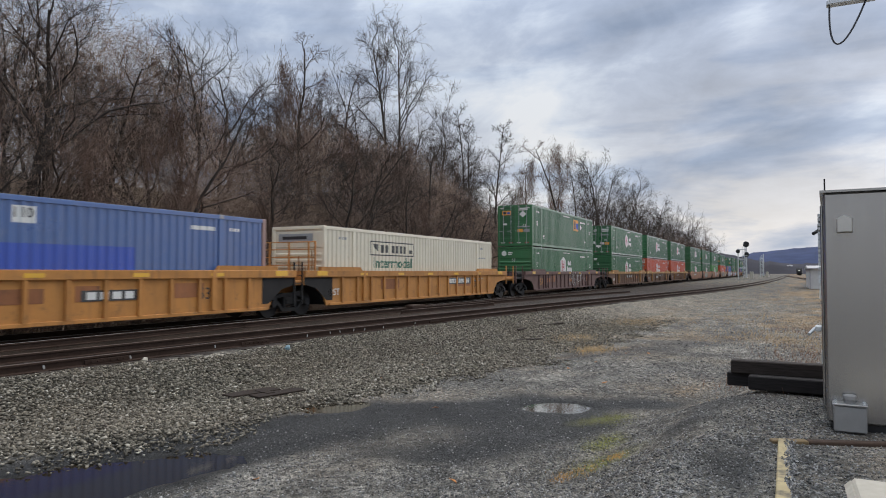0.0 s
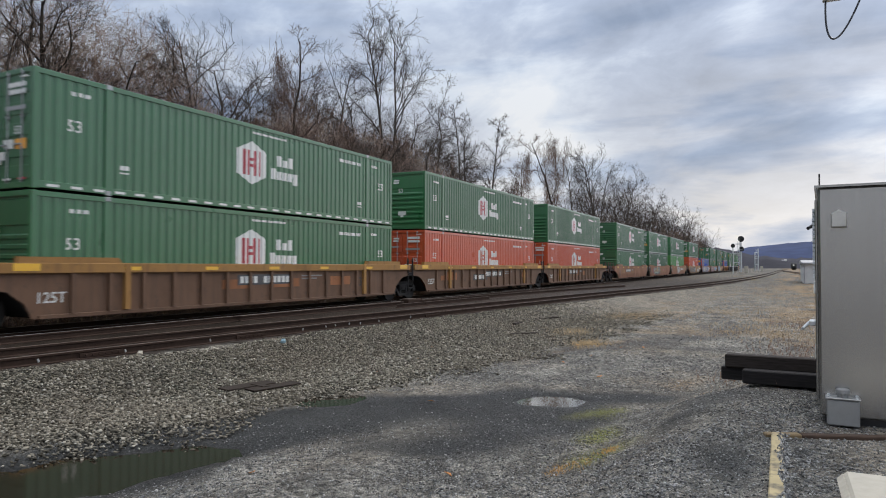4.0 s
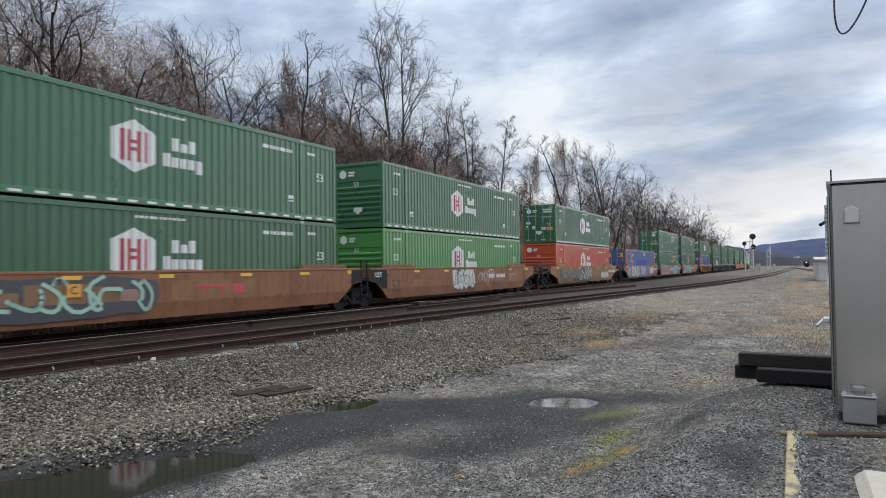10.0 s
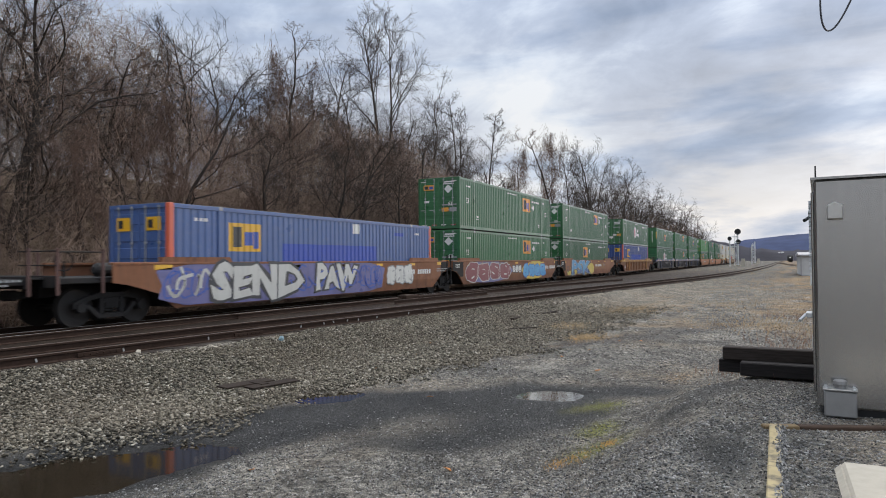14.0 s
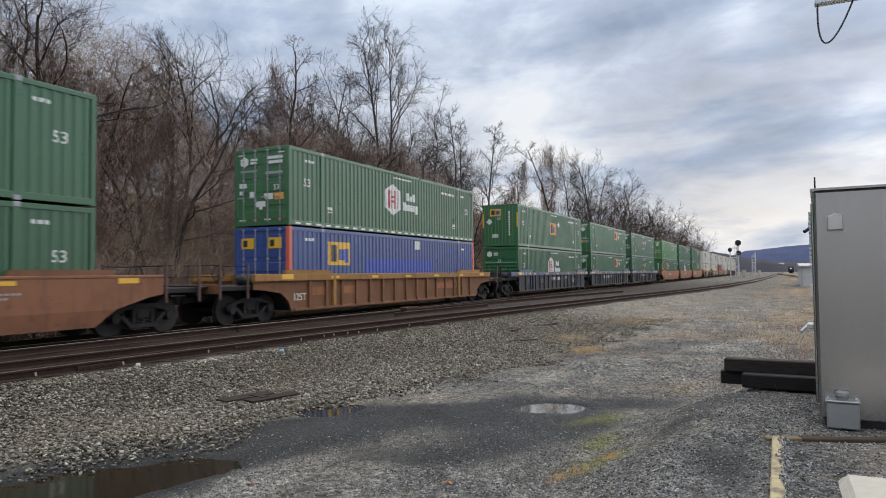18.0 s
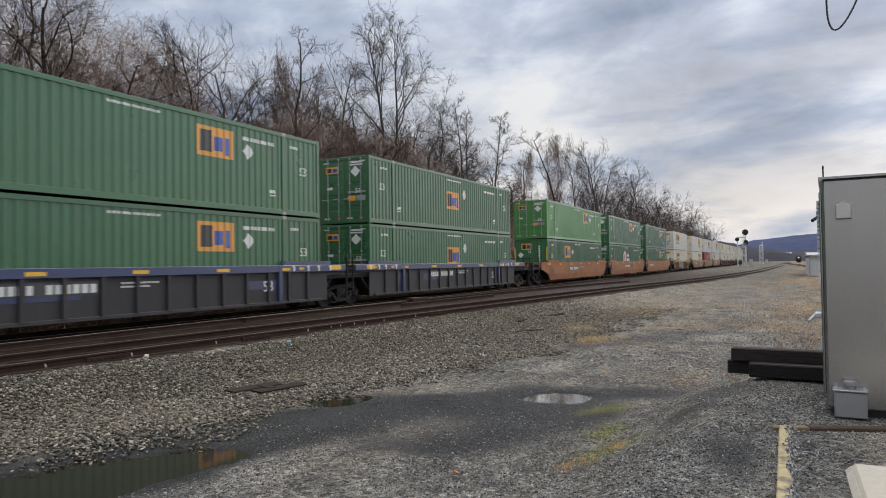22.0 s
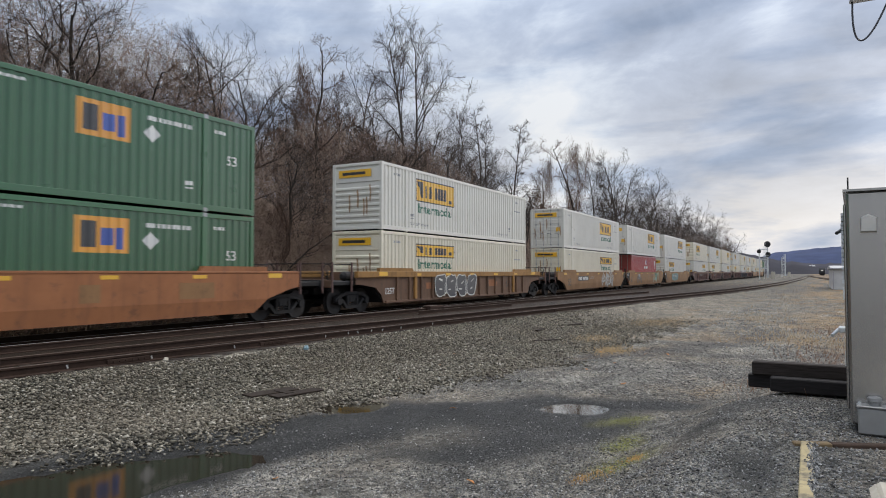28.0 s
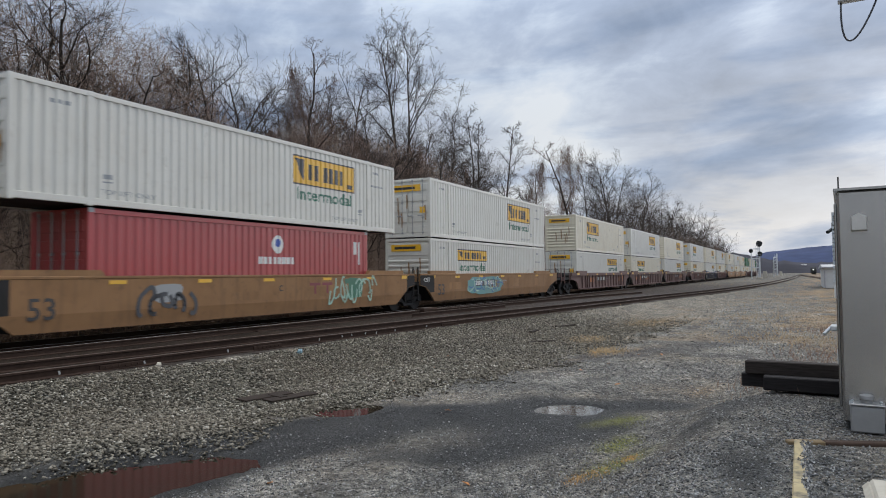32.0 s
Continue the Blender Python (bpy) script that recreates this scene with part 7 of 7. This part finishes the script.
def tufts(name, count, spots, hmin, hmax, mat, label, seed):
    """Dry blades standing in tufts round the given spots (x, y, spread)."""
    r = np.random.default_rng(seed)
    k = r.integers(0, len(spots), count)
    S = np.array(spots)[k]
    x, y = S[:, 0] + r.normal(0, 1, count) * S[:, 2], S[:, 1] + r.normal(0, 1, count) * S[:, 2] * 0.6
    h = r.uniform(hmin, hmax, count)
    p = np.stack([x, y, height(x, y) - 0.01], 1)
    t = p + np.stack([r.normal(0, 0.35, count) * h, r.normal(0, 0.35, count) * h, h], 1)
    w = 0.0035 + 0.00025 * np.hypot(x, y)
    a = r.uniform(0, 3.14, count)
    o = np.stack([np.cos(a) * w, np.sin(a) * w, 0 * a], 1)
    o2 = np.stack([-np.sin(a) * w, np.cos(a) * w, 0 * a], 1)
    V = np.stack([p - o, p + o, p + o2, t], 1).reshape(-1, 3)
    tri = np.array([(0, 1, 3), (1, 2, 3), (2, 0, 3)])
    F = (tri[None] + 4 * np.arange(count)[:, None, None]).reshape(-1, 3)
    solid(name, arrays_mesh(name, V, F, mat), mat, label, "grass", kind="stuff")


tufts("dry_grass", 9000, [(11.9, 1.1, 0.13), (26, 0.6, 2.0), (34, 1.2, 3.0), (45, 0.2, 5.0), (60, -1.0, 6.0), (24, -1.4, 1.6), (22, 6.2, 0.7), (30, 5.8, 1.2), (19, 5.0, 0.5), (90, -2, 12), (120, 0, 14)], 0.02, 0.13, DRY_GRASS, "tan dry grass in patches over the gravel", 41)
tufts("dry_tufts", 480, [(7.15, 2.22, 0.1), (7.45, 2.08, 0.14), (8.0, 1.83, 0.1)], 0.012, 0.045, plain("orange_grass", (0.34, 0.19, 0.065), 0.9, 0, 1.5, 0.3, 0.001), "low orange-tan dry grass in the moss", 44)
tufts("dry_weeds", 1500, [(12.6, -0.2, 0.5), (15.0, -0.4, 0.8), (13.8, 0.4, 0.6), (20, -1.0, 1.4), (28, -1.6, 1.6)], 0.08, 0.34, WEED, "brown dry weeds beside the cabinet", 42)
tufts("moss_blades", 2600, [(10.3, 2.4, 0.26), (7.8, 2.0, 0.32), (8.8, 2.12, 0.22)], 0.008, 0.03, plain("moss_green", (0.15, 0.155, 0.05), 0.9, 0, 4.0, 0.3, 0.001), "short yellow-green moss in the gravel", 43)

# ---- far distance ----


def ridge(name, dist, prof, depth, mat, label):
    """A far ridge: its skyline by heading and height in degrees, drawn at its distance and sloping away."""
    g = Geo()
    vs = []
    a0, a1 = prof[0][0], prof[-1][0]
    n = 140
    for i in range(n + 1):
        a = a0 + (a1 - a0) * i / n
        e = float(np.interp(a, [p[0] for p in prof], [p[1] for p in prof])) + (0.035 if dist > 1000 else 0.11) * float(wave(np.array(a * 3.0), np.array(1.0), 0.35))
        c, s = math.cos(radians(a)), math.sin(radians(a))
        z = EYE.z + dist * math.tan(radians(e))
        vs += [(c * (dist - depth), s * (dist - depth), -2.0), (c * (dist - depth * 0.4), s * (dist - depth * 0.4), z * 0.62), (c * dist, s * dist, z), (c * (dist + depth), s * (dist + depth), -2.0)]
    g.add(vs, [(4 * i + j, 4 * i + 4 + j, 4 * i + 5 + j, 4 * i + 1 + j) for i in range(n) for j in range(3)])
    return solid(name, g, mat, label, "hill", kind="structure", smooth=True)


ridge("backdrop_ridge", 2600, [(-40, 0.9), (-25, 1.7), (-12, 1.9), (-6, 1.95), (-2.4, 1.93), (-0.5, 1.8), (1.2, 1.62), (2.3, 1.5), (3.2, 1.2), (6, 0.9), (12, 1.0), (25, 0.8)], 500, HILL, "wooded ridge on the horizon, painted blue with distance haze")
ridge("backdrop_woodland", 760, [(-30, 0.9), (-10, 0.8), (-4, 0.72), (-1.5, 0.66), (0.0, 0.72), (1.0, 0.78), (2.2, 0.95), (4.0, 1.4), (8, 1.7), (14, 1.5)], 60, FAR_WOOD, "dark leafless woodland across the valley")

for x, y, w, h in ((744, 8.5, 1.7, 1.7), (744, 6.0, 1.3, 1.3), (744, -4.2, 2.2, 2.0), (744, -1.6, 1.3, 1.3), (742, 13.0, 1.3, 1.2)):
    z = EYE.z + math.hypot(x, y) * math.tan(radians(0.47)) - h * 0.5
    ho = thing("house", "small pale far-off house with a grey gable roof", "house", "far houses", m=pose(x, y, z, 0, 0, 15))
    part("wall", Geo().prism([(-w / 2, 0), (w / 2, 0), (w / 2, h * 0.6), (-w / 2, h * 0.6)], -w / 2, w / 2).box(-w / 2, w / 2, -w / 2, w / 2, -1.5, 0), WHITE_PAINT, ho, "pale wall")
    part("roof", Geo().prism([(-w / 2 - 0.3, h * 0.6), (w / 2 + 0.3, h * 0.6), (0, h)], -w / 2 - 0.2, w / 2 + 0.2), SHED_ROOF, ho, "grey gable roof")

# ---- signals ----


def signal(x, y, tall, heads, second):
    z = float(height(x, y))
    sg = thing("signal_mast", "silver railway signal mast with round black signal heads" if heads else "silver railway signal mast seen from its side", "railway signal", "signals beside the line", m=pose(x, y, z))
    part("base", Geo().bev(-0.6, 0.6, -0.6, 0.6, -0.05, 0.35, 0.04), CONCRETE, sg, "concrete foot")
    part("mast", Geo().tube([(0, 0, 0.3), (0, 0, tall)], [0.2, 0.16], 10), STEEL, sg, "silver tube mast")
    lad = Geo()
    for s in (-0.2, 0.2):
        lad.cyl((s * 0.2 - 0.35, s + 0.55, 0.2), (s * 0.2 - 0.35, s + 0.55, tall * 0.92), 0.05, 5)
    for i in range(int(tall / 0.32)):
        lad.cyl((-0.39, 0.35, 0.3 + i * 0.32), (-0.31, 0.75, 0.3 + i * 0.32), 0.018, 4)
    part("ladder", lad, STEEL, sg, "silver ladder")
    if second:
        part("mast", Geo().tube([(0.6, second, 0.0), (0.6, second, tall * 0.86)], [0.15, 0.12], 8), STEEL, sg, "second silver mast")
        for f in (0.3, 0.55, 0.82):
            part("bracket", Geo().bev(-0.1, 0.7, -0.06, second + 0.06, tall * f, tall * (f + 0.025), 0.02), STEEL, sg)
    part("platform", Geo().bev(-0.7, 0.4, -0.4, 0.9, tall * 0.66, tall * 0.67, 0.01), STEEL, sg)
    for hy, hz, r in heads:
        hd = part("signal_head", Geo().tube([(-0.25, hy, hz), (-0.2, hy, hz), (-0.12, hy, hz)], [r, r, r * 0.96], 24), BLACK_METAL, sg, "round black signal target")
        for a in (90, 210, 330):
            lx, lz = hy + 0.4 * r * math.cos(radians(a)), hz + 0.4 * r * math.sin(radians(a))
            part("lens", Geo().tube([(-0.3, lx, lz), (-0.26, lx, lz)], 0.11, 10), DARK_GLASS, hd, "unlit lens")
            part("hood", Geo().tube([(-0.6, lx, lz + 0.03), (-0.26, lx, lz + 0.03)], 0.15, 8, False), BLACK_METAL, hd, "black hood")
    part("case", Geo().bev(-0.45, 0.45, -1.6, -0.75, 0.1, 1.9, 0.03), CONCRETE, sg, "pale relay case")


signal(184.0, 8.9, 9.0, [(0.0, 8.75, 0.75), (1.9, 7.0, 0.5), (-0.1, 6.2, 0.62)], 1.9)
signal(268.0, 7.3, 8.2, [], 1.1)

# ---- the shed, the far vehicle ----
sh = thing("shed", "low pale metal-clad shed beside the tracks", "shed", m=pose(89, -2.35, float(height(89, -2.35))))
part("wall", Geo().bev(-3, 12, -9, 0, 0, 2.3, 0.03), SHED_WALL, sh, "pale metal cladding")
part("roof", Geo().prism([(-3.3, 2.3), (12.3, 2.3), (12.3, 2.42), (4.5, 2.75), (-3.3, 2.42)], -9.2, 0.2), SHED_ROOF, sh, "shallow grey roof")
part("door", Geo().bev(-3.05, -2.98, -3.0, -1.6, 0, 1.9, 0.01), STEEL, sh)
for i in range(8):
    part("post", Geo().bev(-3.06, -2.97, -0.1 - i * 1.2, -0.02 - i * 1.2, 0, 2.0, 0.01), SHED_ROOF, sh)
cb = thing("junction_box", "white electrical box on a short post", "utility box", m=pose(52, -2.35, float(height(52, -2.35))))
part("case", Geo().bev(-0.25, 0.25, -0.35, 0.35, 0.25, 1.1, 0.03), WHITE_PAINT, cb, "white metal case")
part("post", Geo().bev(-0.06, 0.06, -0.06, 0.06, 0, 0.3, 0.01), STEEL, cb)

lo = thing("locomotive", "dark locomotive standing far off with a lit headlight", "locomotive", m=pose(430, -6.6, RAIL - 0.2, 0, 0, -2))
part("body", Geo().bev(1.2, 16, -1.4, 1.4, 1.2, 3.3, 0.1), BLACK_METAL, lo, "dark long hood")
part("cab", Geo().prism([(-0.6, 1.2), (1.4, 1.2), (1.4, 4.1), (0.3, 4.1), (-0.2, 3.3)], -1.5, 1.5), BLACK_METAL, lo, "dark cab")
part("windscreen", Geo().prism([(-0.16, 3.35), (0.28, 4.0), (0.26, 4.0), (-0.2, 3.35)], -1.1, 1.1), DARK_GLASS, lo)
part("nose", Geo().bev(-1.8, -0.4, -1.1, 1.1, 1.2, 2.9, 0.15), BLACK_METAL, lo, "low dark nose")
part("frame_sill", Geo().bev(-2.4, 17, -1.5, 1.5, 0.85, 1.2, 0.04), IRON, lo)
part("headlight", Geo().tube([(-1.86, 0.0, 2.6), (-1.8, 0, 2.6)], 0.22, 10), GLOW, lo, "lit headlight")
for x in (1.0, 13.0):
    tr = part("truck", Geo().bev(x - 1.9, x + 1.9, -1.2, 1.2, 0.35, 0.8, 0.05), IRON, lo)
    for d in (-1.5, 0, 1.5):
        part("wheel", Geo().cyl((x + d, -0.85, 0.5), (x + d, 0.85, 0.5), 0.5, 16), WHEEL_STEEL, tr)
far_track = thing("far_siding_track", "rusty far track that runs off behind the cabinet", "railway track", kind="structure")
pts = [(330 - 12 * i, 0.1 - 0.35 * i - 0.002 * i * i) for i in range(24)]
for d in (-0.7525, 0.7525):
    rail(far_track, offset(pts, d), RAIL_DULL, "brown rusty steel rail")

# ---- the signal cabinet and what lies round it ----
VENT_METAL = plain("dull_vent_metal", (0.52, 0.50, 0.46), 0.45, 0.5, 8.0, 0.15, 0.001)
WORN_TIMBER = plain("worn_timber", (0.032, 0.026, 0.023), 0.85, 0, 7.0, 0.4, 0.006, (6, 0.6, 6))
cab = thing("signal_cabinet", "large brushed-metal railway equipment cabinet standing on gravel", "equipment cabinet", m=pose(8.34, -0.365, PADZ, 0, 0, -2.75))
CW, CD, CH = 1.7, 2.4, 2.54
part("body", Geo().bev(0, CD, -CW, 0, 0.06, CH, 0.025), ALLOY, cab, "dull brushed aluminium shell")
part("plinth", Geo().bev(0.05, CD - 0.05, -CW + 0.05, -0.05, -0.06, 0.07, 0.01), BLACK_METAL, cab)
part("roof", Geo().prism([(-0.03, CH), (CD + 0.03, CH), (CD + 0.03, CH + 0.025), (CD / 2, CH + 0.08), (-0.03, CH + 0.025)], -CW - 0.03, 0.03), ALLOY, cab, "thin overhanging metal roof")
sd = part("side_door", Geo().bev(0.12, CD - 0.12, 0.0, 0.03, 0.2, CH - 0.12, 0.01), ALLOY, cab, "flush side door")
lou = lambda z: Geo().prism([(0.3, z), (1.1, z), (1.1, z + 0.035), (0.3, z + 0.035)], 0.03, 0.055)
for i in range(16):
    part("louvre", lou(1.55 + i * 0.05), STEEL, sd)
part("latch", Geo().bev(0.35, 0.6, 0.03, 0.1, 1.0, 1.06, 0.01).cyl((0.45, 0.1, 1.03), (0.28, 0.16, 0.97), 0.018, 8), STEEL, sd, "steel latch handle")
part("hinge", Geo().cyl((2.3, 0.035, 0.4), (2.3, 0.035, 0.6), 0.02, 8), STEEL, sd)
part("hinge", Geo().cyl((2.3, 0.035, 1.9), (2.3, 0.035, 2.1), 0.02, 8), STEEL, sd)
part("lamp_bracket", Geo().bev(0.5, 0.7, 0.02, 0.06, CH - 0.40, CH - 0.3, 0.01).cyl((0.55, 0.05, CH - 0.38), (0.45, 0.1, CH - 0.42), 0.02, 8), BLACK_METAL, cab, "small dark side lamp")
part("vent_cover", Geo().add([(-0.06, -0.135, 2.11), (-0.06, -0.265, 2.11), (-0.06, -0.265, 2.24), (-0.06, -0.2, 2.275), (-0.06, -0.135, 2.24), (0.02, -0.12, 2.09), (0.02, -0.28, 2.09), (0.02, -0.28, 2.26), (0.02, -0.2, 2.30), (0.02, -0.12, 2.26)], [(0, 1, 2, 3, 4), (0, 5, 6, 1), (1, 6, 7, 2), (2, 7, 8, 3), (3, 8, 9, 4), (4, 9, 5, 0)]), VENT_METAL, cab, "small hooded vent")
part("door_seam", Geo().box(-0.004, 0.004, -0.84, -0.828, 0.12, 2.3), BLACK_METAL, cab)
part("label_plate", Geo().bev(-0.004, 0.004, -0.27, -0.17, 1.2, 1.23, 0.001), ALLOY, cab)
cn = part("conduit_box", Geo().bev(-0.18, 0.02, -0.365, -0.065, 0.0, 0.275, 0.015), GALVANISED, cab, "dull galvanised conduit box")
part("lid", Geo().bev(-0.19, 0.03, -0.375, -0.055, 0.275, 0.295, 0.006), GALVANISED, cn, "bolted lid")
for x, y in ((-0.16, -0.345), (-0.16, -0.085), (-0.02, -0.345), (-0.02, -0.085)):
    part("bolt", Geo().cyl((x, y, 0.293), (x, y, 0.307), 0.014, 6), STEEL, cn)
part("cap", Geo().tube([(-0.09, -0.215, 0.29), (-0.09, -0.215, 0.335), (-0.09, -0.215, 0.34), (-0.09, -0.215, 0.375), (-0.09, -0.215, 0.385)], [0.052, 0.052, 0.07, 0.066, 0.05], 14), GALVANISED, cn, "round cap")
for x, h in ((0.06, 0.16), (0.7, 0.12), (2.2, 0.1)):
    part("aerial", Geo().cyl((x, -0.02, CH), (x, -0.02, CH + h), 0.008, 6), IRON, cab)

for i, (x0, y0, y1, z, a) in enumerate(((10.95, -0.9, 0.52, 0.02, -2.0), (11.35, -0.95, 0.84, 0.0, -2.5), (11.28, -1.0, 0.78, 0.2, -2.2))):
    tb = solid("timber_beam", Geo().bev(-0.12, 0.12, -1.35, 0.95, 0, 0.2, 0.015), WORN_TIMBER if i == 2 else BLACK_TIMBER, "black tarred timber sleeper stacked on gravel" if i < 2 else "black tarred sleeper lying on two others", "timber", "stacked sleepers", m=pose(x0, y1 - 0.95, -0.28 + z, 0, 0, a))
fence_z = -0.2
solid("yellow_edging", Geo().bev(2.2, 7.36, -0.055, 0.055, -0.12, 0.05, 0.01), YELLOW_EDGE, "timber edging with worn yellow paint", "edging", m=pose(0, 0.04, fence_z))
# chippings have spilled over one side of the edging
rr = random.Random(77)
spill = Geo()
for i in range(1500):
    x, y = 2.3 + 5.0 * rr.random(), 0.055 - 0.1 * rr.random() ** 0.6 + 0.018 * math.sin(rr.random() * 6.28)
    reach = 0.03 + 0.02 * math.sin(3.1 * x) + 0.02 * math.sin(9.7 * x + 1)
    if y > reach:
        continue
    q = rr.uniform(0.007, 0.016)
    a = rr.uniform(0, 6.28)
    c, e = math.cos(a) * q, math.sin(a) * q
    spill.add([(x + c, y + e, 0), (x - e * 0.8, y + c * 0.8, 0), (x - c, y - e, 0), (x + e * 0.7, y - c * 0.7, 0), (x + 0.2 * c, y + 0.2 * e, q * 1.1)], [(0, 1, 4), (1, 2, 4), (2, 3, 4), (3, 0, 4), (3, 2, 1, 0)])
tagged(solid("spilled_chippings", spill, CHIPPINGS, "grey chippings spilled over the yellow edging", "gravel", m=pose(0, 0, fence_z + 0.05)), kind="stuff")
be = thing("brown_edging", "rusty brown edging bar across the gravel", "edging", m=pose(7.42, 0.0, fence_z, 0, 0, 21))
part("bar", Geo().bev(-0.05, 0.05, -2.8, -0.17, -0.12, 0.03, 0.01), BROWN_EDGE, be)
part("painted_end", Geo().bev(-0.05, 0.05, -0.168, 0.17, -0.12, 0.032, 0.01), OCHRE_EDGE, be, "end with worn yellow paint")
sl = thing("concrete_pad", "pale rounded concrete pull box in the gravel", "concrete box", m=pose(5.35, -0.98, -0.3))
part("body", Geo().bev(-0.85, 0.85, -0.6, 0.6, -0.05, 0.14, 0.04), CONCRETE, sl, "pale concrete rim")
part("lid", Geo().bev(-0.8, 0.8, -0.55, 0.55, 0.13, 0.17, 0.02), CONCRETE, sl, "flush lid")

# an overhead arm with a slack cable, standing behind the cabinet
pl = thing("cable_pole", "steel pole with an arm and a slack black cable loop", "utility pole", m=pose(8.6, -2.55, PADZ))
part("pole", Geo().tube([(0, 0, -0.1), (0, 0, 5.3)], [0.09, 0.07], 10), STEEL, pl, "steel tube pole")
part("arm", Geo().bev(-0.04, 0.04, -0.05, 2.02, 4.74, 4.82, 0.01).bev(-0.06, 0.06, 1.62, 2.1, 4.68, 4.74, 0.01), STEEL, pl, "flat steel arm")
for y in (1.67, 1.79, 1.91, 2.03):
    part("insulator", Geo().tube([(0, y, 4.82), (0, y, 4.86), (0, y, 4.92)], [0.035, 0.045, 0.025], 10), MINT, pl, "pale green insulator")
ends = ((2.07, 4.70), (2.10, 4.02), (1.92, 4.12), (1.68, 4.80))
loop = []
for i in range(25):
    t = i / 24
    w = ((1 - t) ** 3, 3 * t * (1 - t) ** 2, 3 * t * t * (1 - t), t**3)
    loop.append((0.0, sum(a * p[0] for a, p in zip(w, ends)), sum(a * p[1] for a, p in zip(w, ends))))
part("cable", Geo().tube(loop, 0.010, 6), RUBBER, pl, "slack black cable")

# litter in the yard
lean = math.degrees(math.atan2(float(height(9.35, 8.8) - height(9.35, 8.1)), 0.7))
pb = thing("rubber_strips", "two dark flat rubber strips lying on the ballast edge", "rubber strip", m=pose(9.35, 8.45, float(height(9.35, 8.45)) + 0.05, lean, 0, -13))
for x, y, w in ((-0.14, 0.2, 0.165), (0.14, -0.19, 0.15)):
    part("strip", Geo().bev(x - 0.52, x + 0.5, y - w, y + w, 0, 0.028, 0.006), TIMBER, pb)
part("strip", Geo().bev(-0.1, 0.06, -0.2, 0.2, 0.026, 0.04, 0.004), TIMBER, pb)
for i, (x, y, a) in enumerate(((20.7, 7.5, -35), (26.0, 8.3, -15), (23.0, 8.6, 5))):
    solid("wood_scrap", Geo().bev(-0.5, 0.5, -0.07, 0.07, 0, 0.06, 0.01), TIMBER, "dark scrap of timber on the gravel", "scrap wood", "litter", m=pose(x, y, float(height(x, y)), 0, 0, a))
r = random.Random(5)
LF = Geo().add([(-0.05, 0, 0.0), (0, -0.035, 0.012), (0.06, 0, 0.004), (0, 0.035, 0.015), (-0.05, 0, -0.004), (0, -0.035, 0.006), (0.06, 0, -0.002), (0, 0.035, 0.008)], [(0, 1, 2, 3), (7, 6, 5, 4), (0, 4, 5, 1), (1, 5, 6, 2), (2, 6, 7, 3), (3, 7, 4, 0)]).mesh("leaf", LEAF)
for i in range(14):
    x, y = r.uniform(4.5, 20), r.uniform(3.2, 9.5)
    solid("fallen_leaf", LF, LEAF, "orange-brown fallen leaf on the stones", "leaf", "fallen leaves", m=pose(x, y, float(height(x, y)) + 0.02, r.uniform(-20, 20), r.uniform(-20, 20), r.uniform(0, 360)))
for x, y, s, c in ((9.0, 11.25, 0.06, CONCRETE), (12.35, 10.5, 0.075, plain("pale_blue_rag", (0.20, 0.29, 0.32), 0.8, 0, 6, 0.2))):
    n = 9
    rr = random.Random(int(x * 10))
    lump = Geo()
    lump.tube([(0, 0, 0), (0, 0, s * 0.5), (0.02, 0, s * 1.1), (0, 0.02, s * 1.4)], [s * 0.7, s, s * 0.8, s * 0.2], 9)
    solid("painted_stone" if c is CONCRETE else "pale_blue_lump", lump, c, "pale lump lying against the rail", "stone", m=pose(x, y, float(height(x, y)) + 0.02, rr.uniform(-20, 20), 0, 0))


def motions():
    """The train rolls along its line at an even pace; its wheels turn."""
    for ob, d, z in TRAIN:
        if d < BEND - 20:
            times = [0, 16, 32]
        else:
            times = sorted({0, 32} | {t for t in range(0, 33, 2)})
        rows = []
        for t in times:
            x, y, a = line_at(d - travel(t))
            rows.append((t, pose(x, y, RAIL + z, 0, 0, math.degrees(a))))
        walk(ob, rows)
    spin = math.degrees(SPEED / 0.483)
    for s in (-1, 1):
        first = WHEELS[s][0]
        walk(first, [(i / FPS, pose(s * 0.89, 0, 0) @ Matrix.Rotation(radians(-spin * i / FPS), 4, "Y")) for i in range(0, 32 * FPS + 1)])
        for w in WHEELS[s][1:]:
            w.rotation_mode = "QUATERNION"
            keys = w.animation_data_create()
            keys.action = first.animation_data.action
            keys.action_slot = first.animation_data.action_slot


motions()
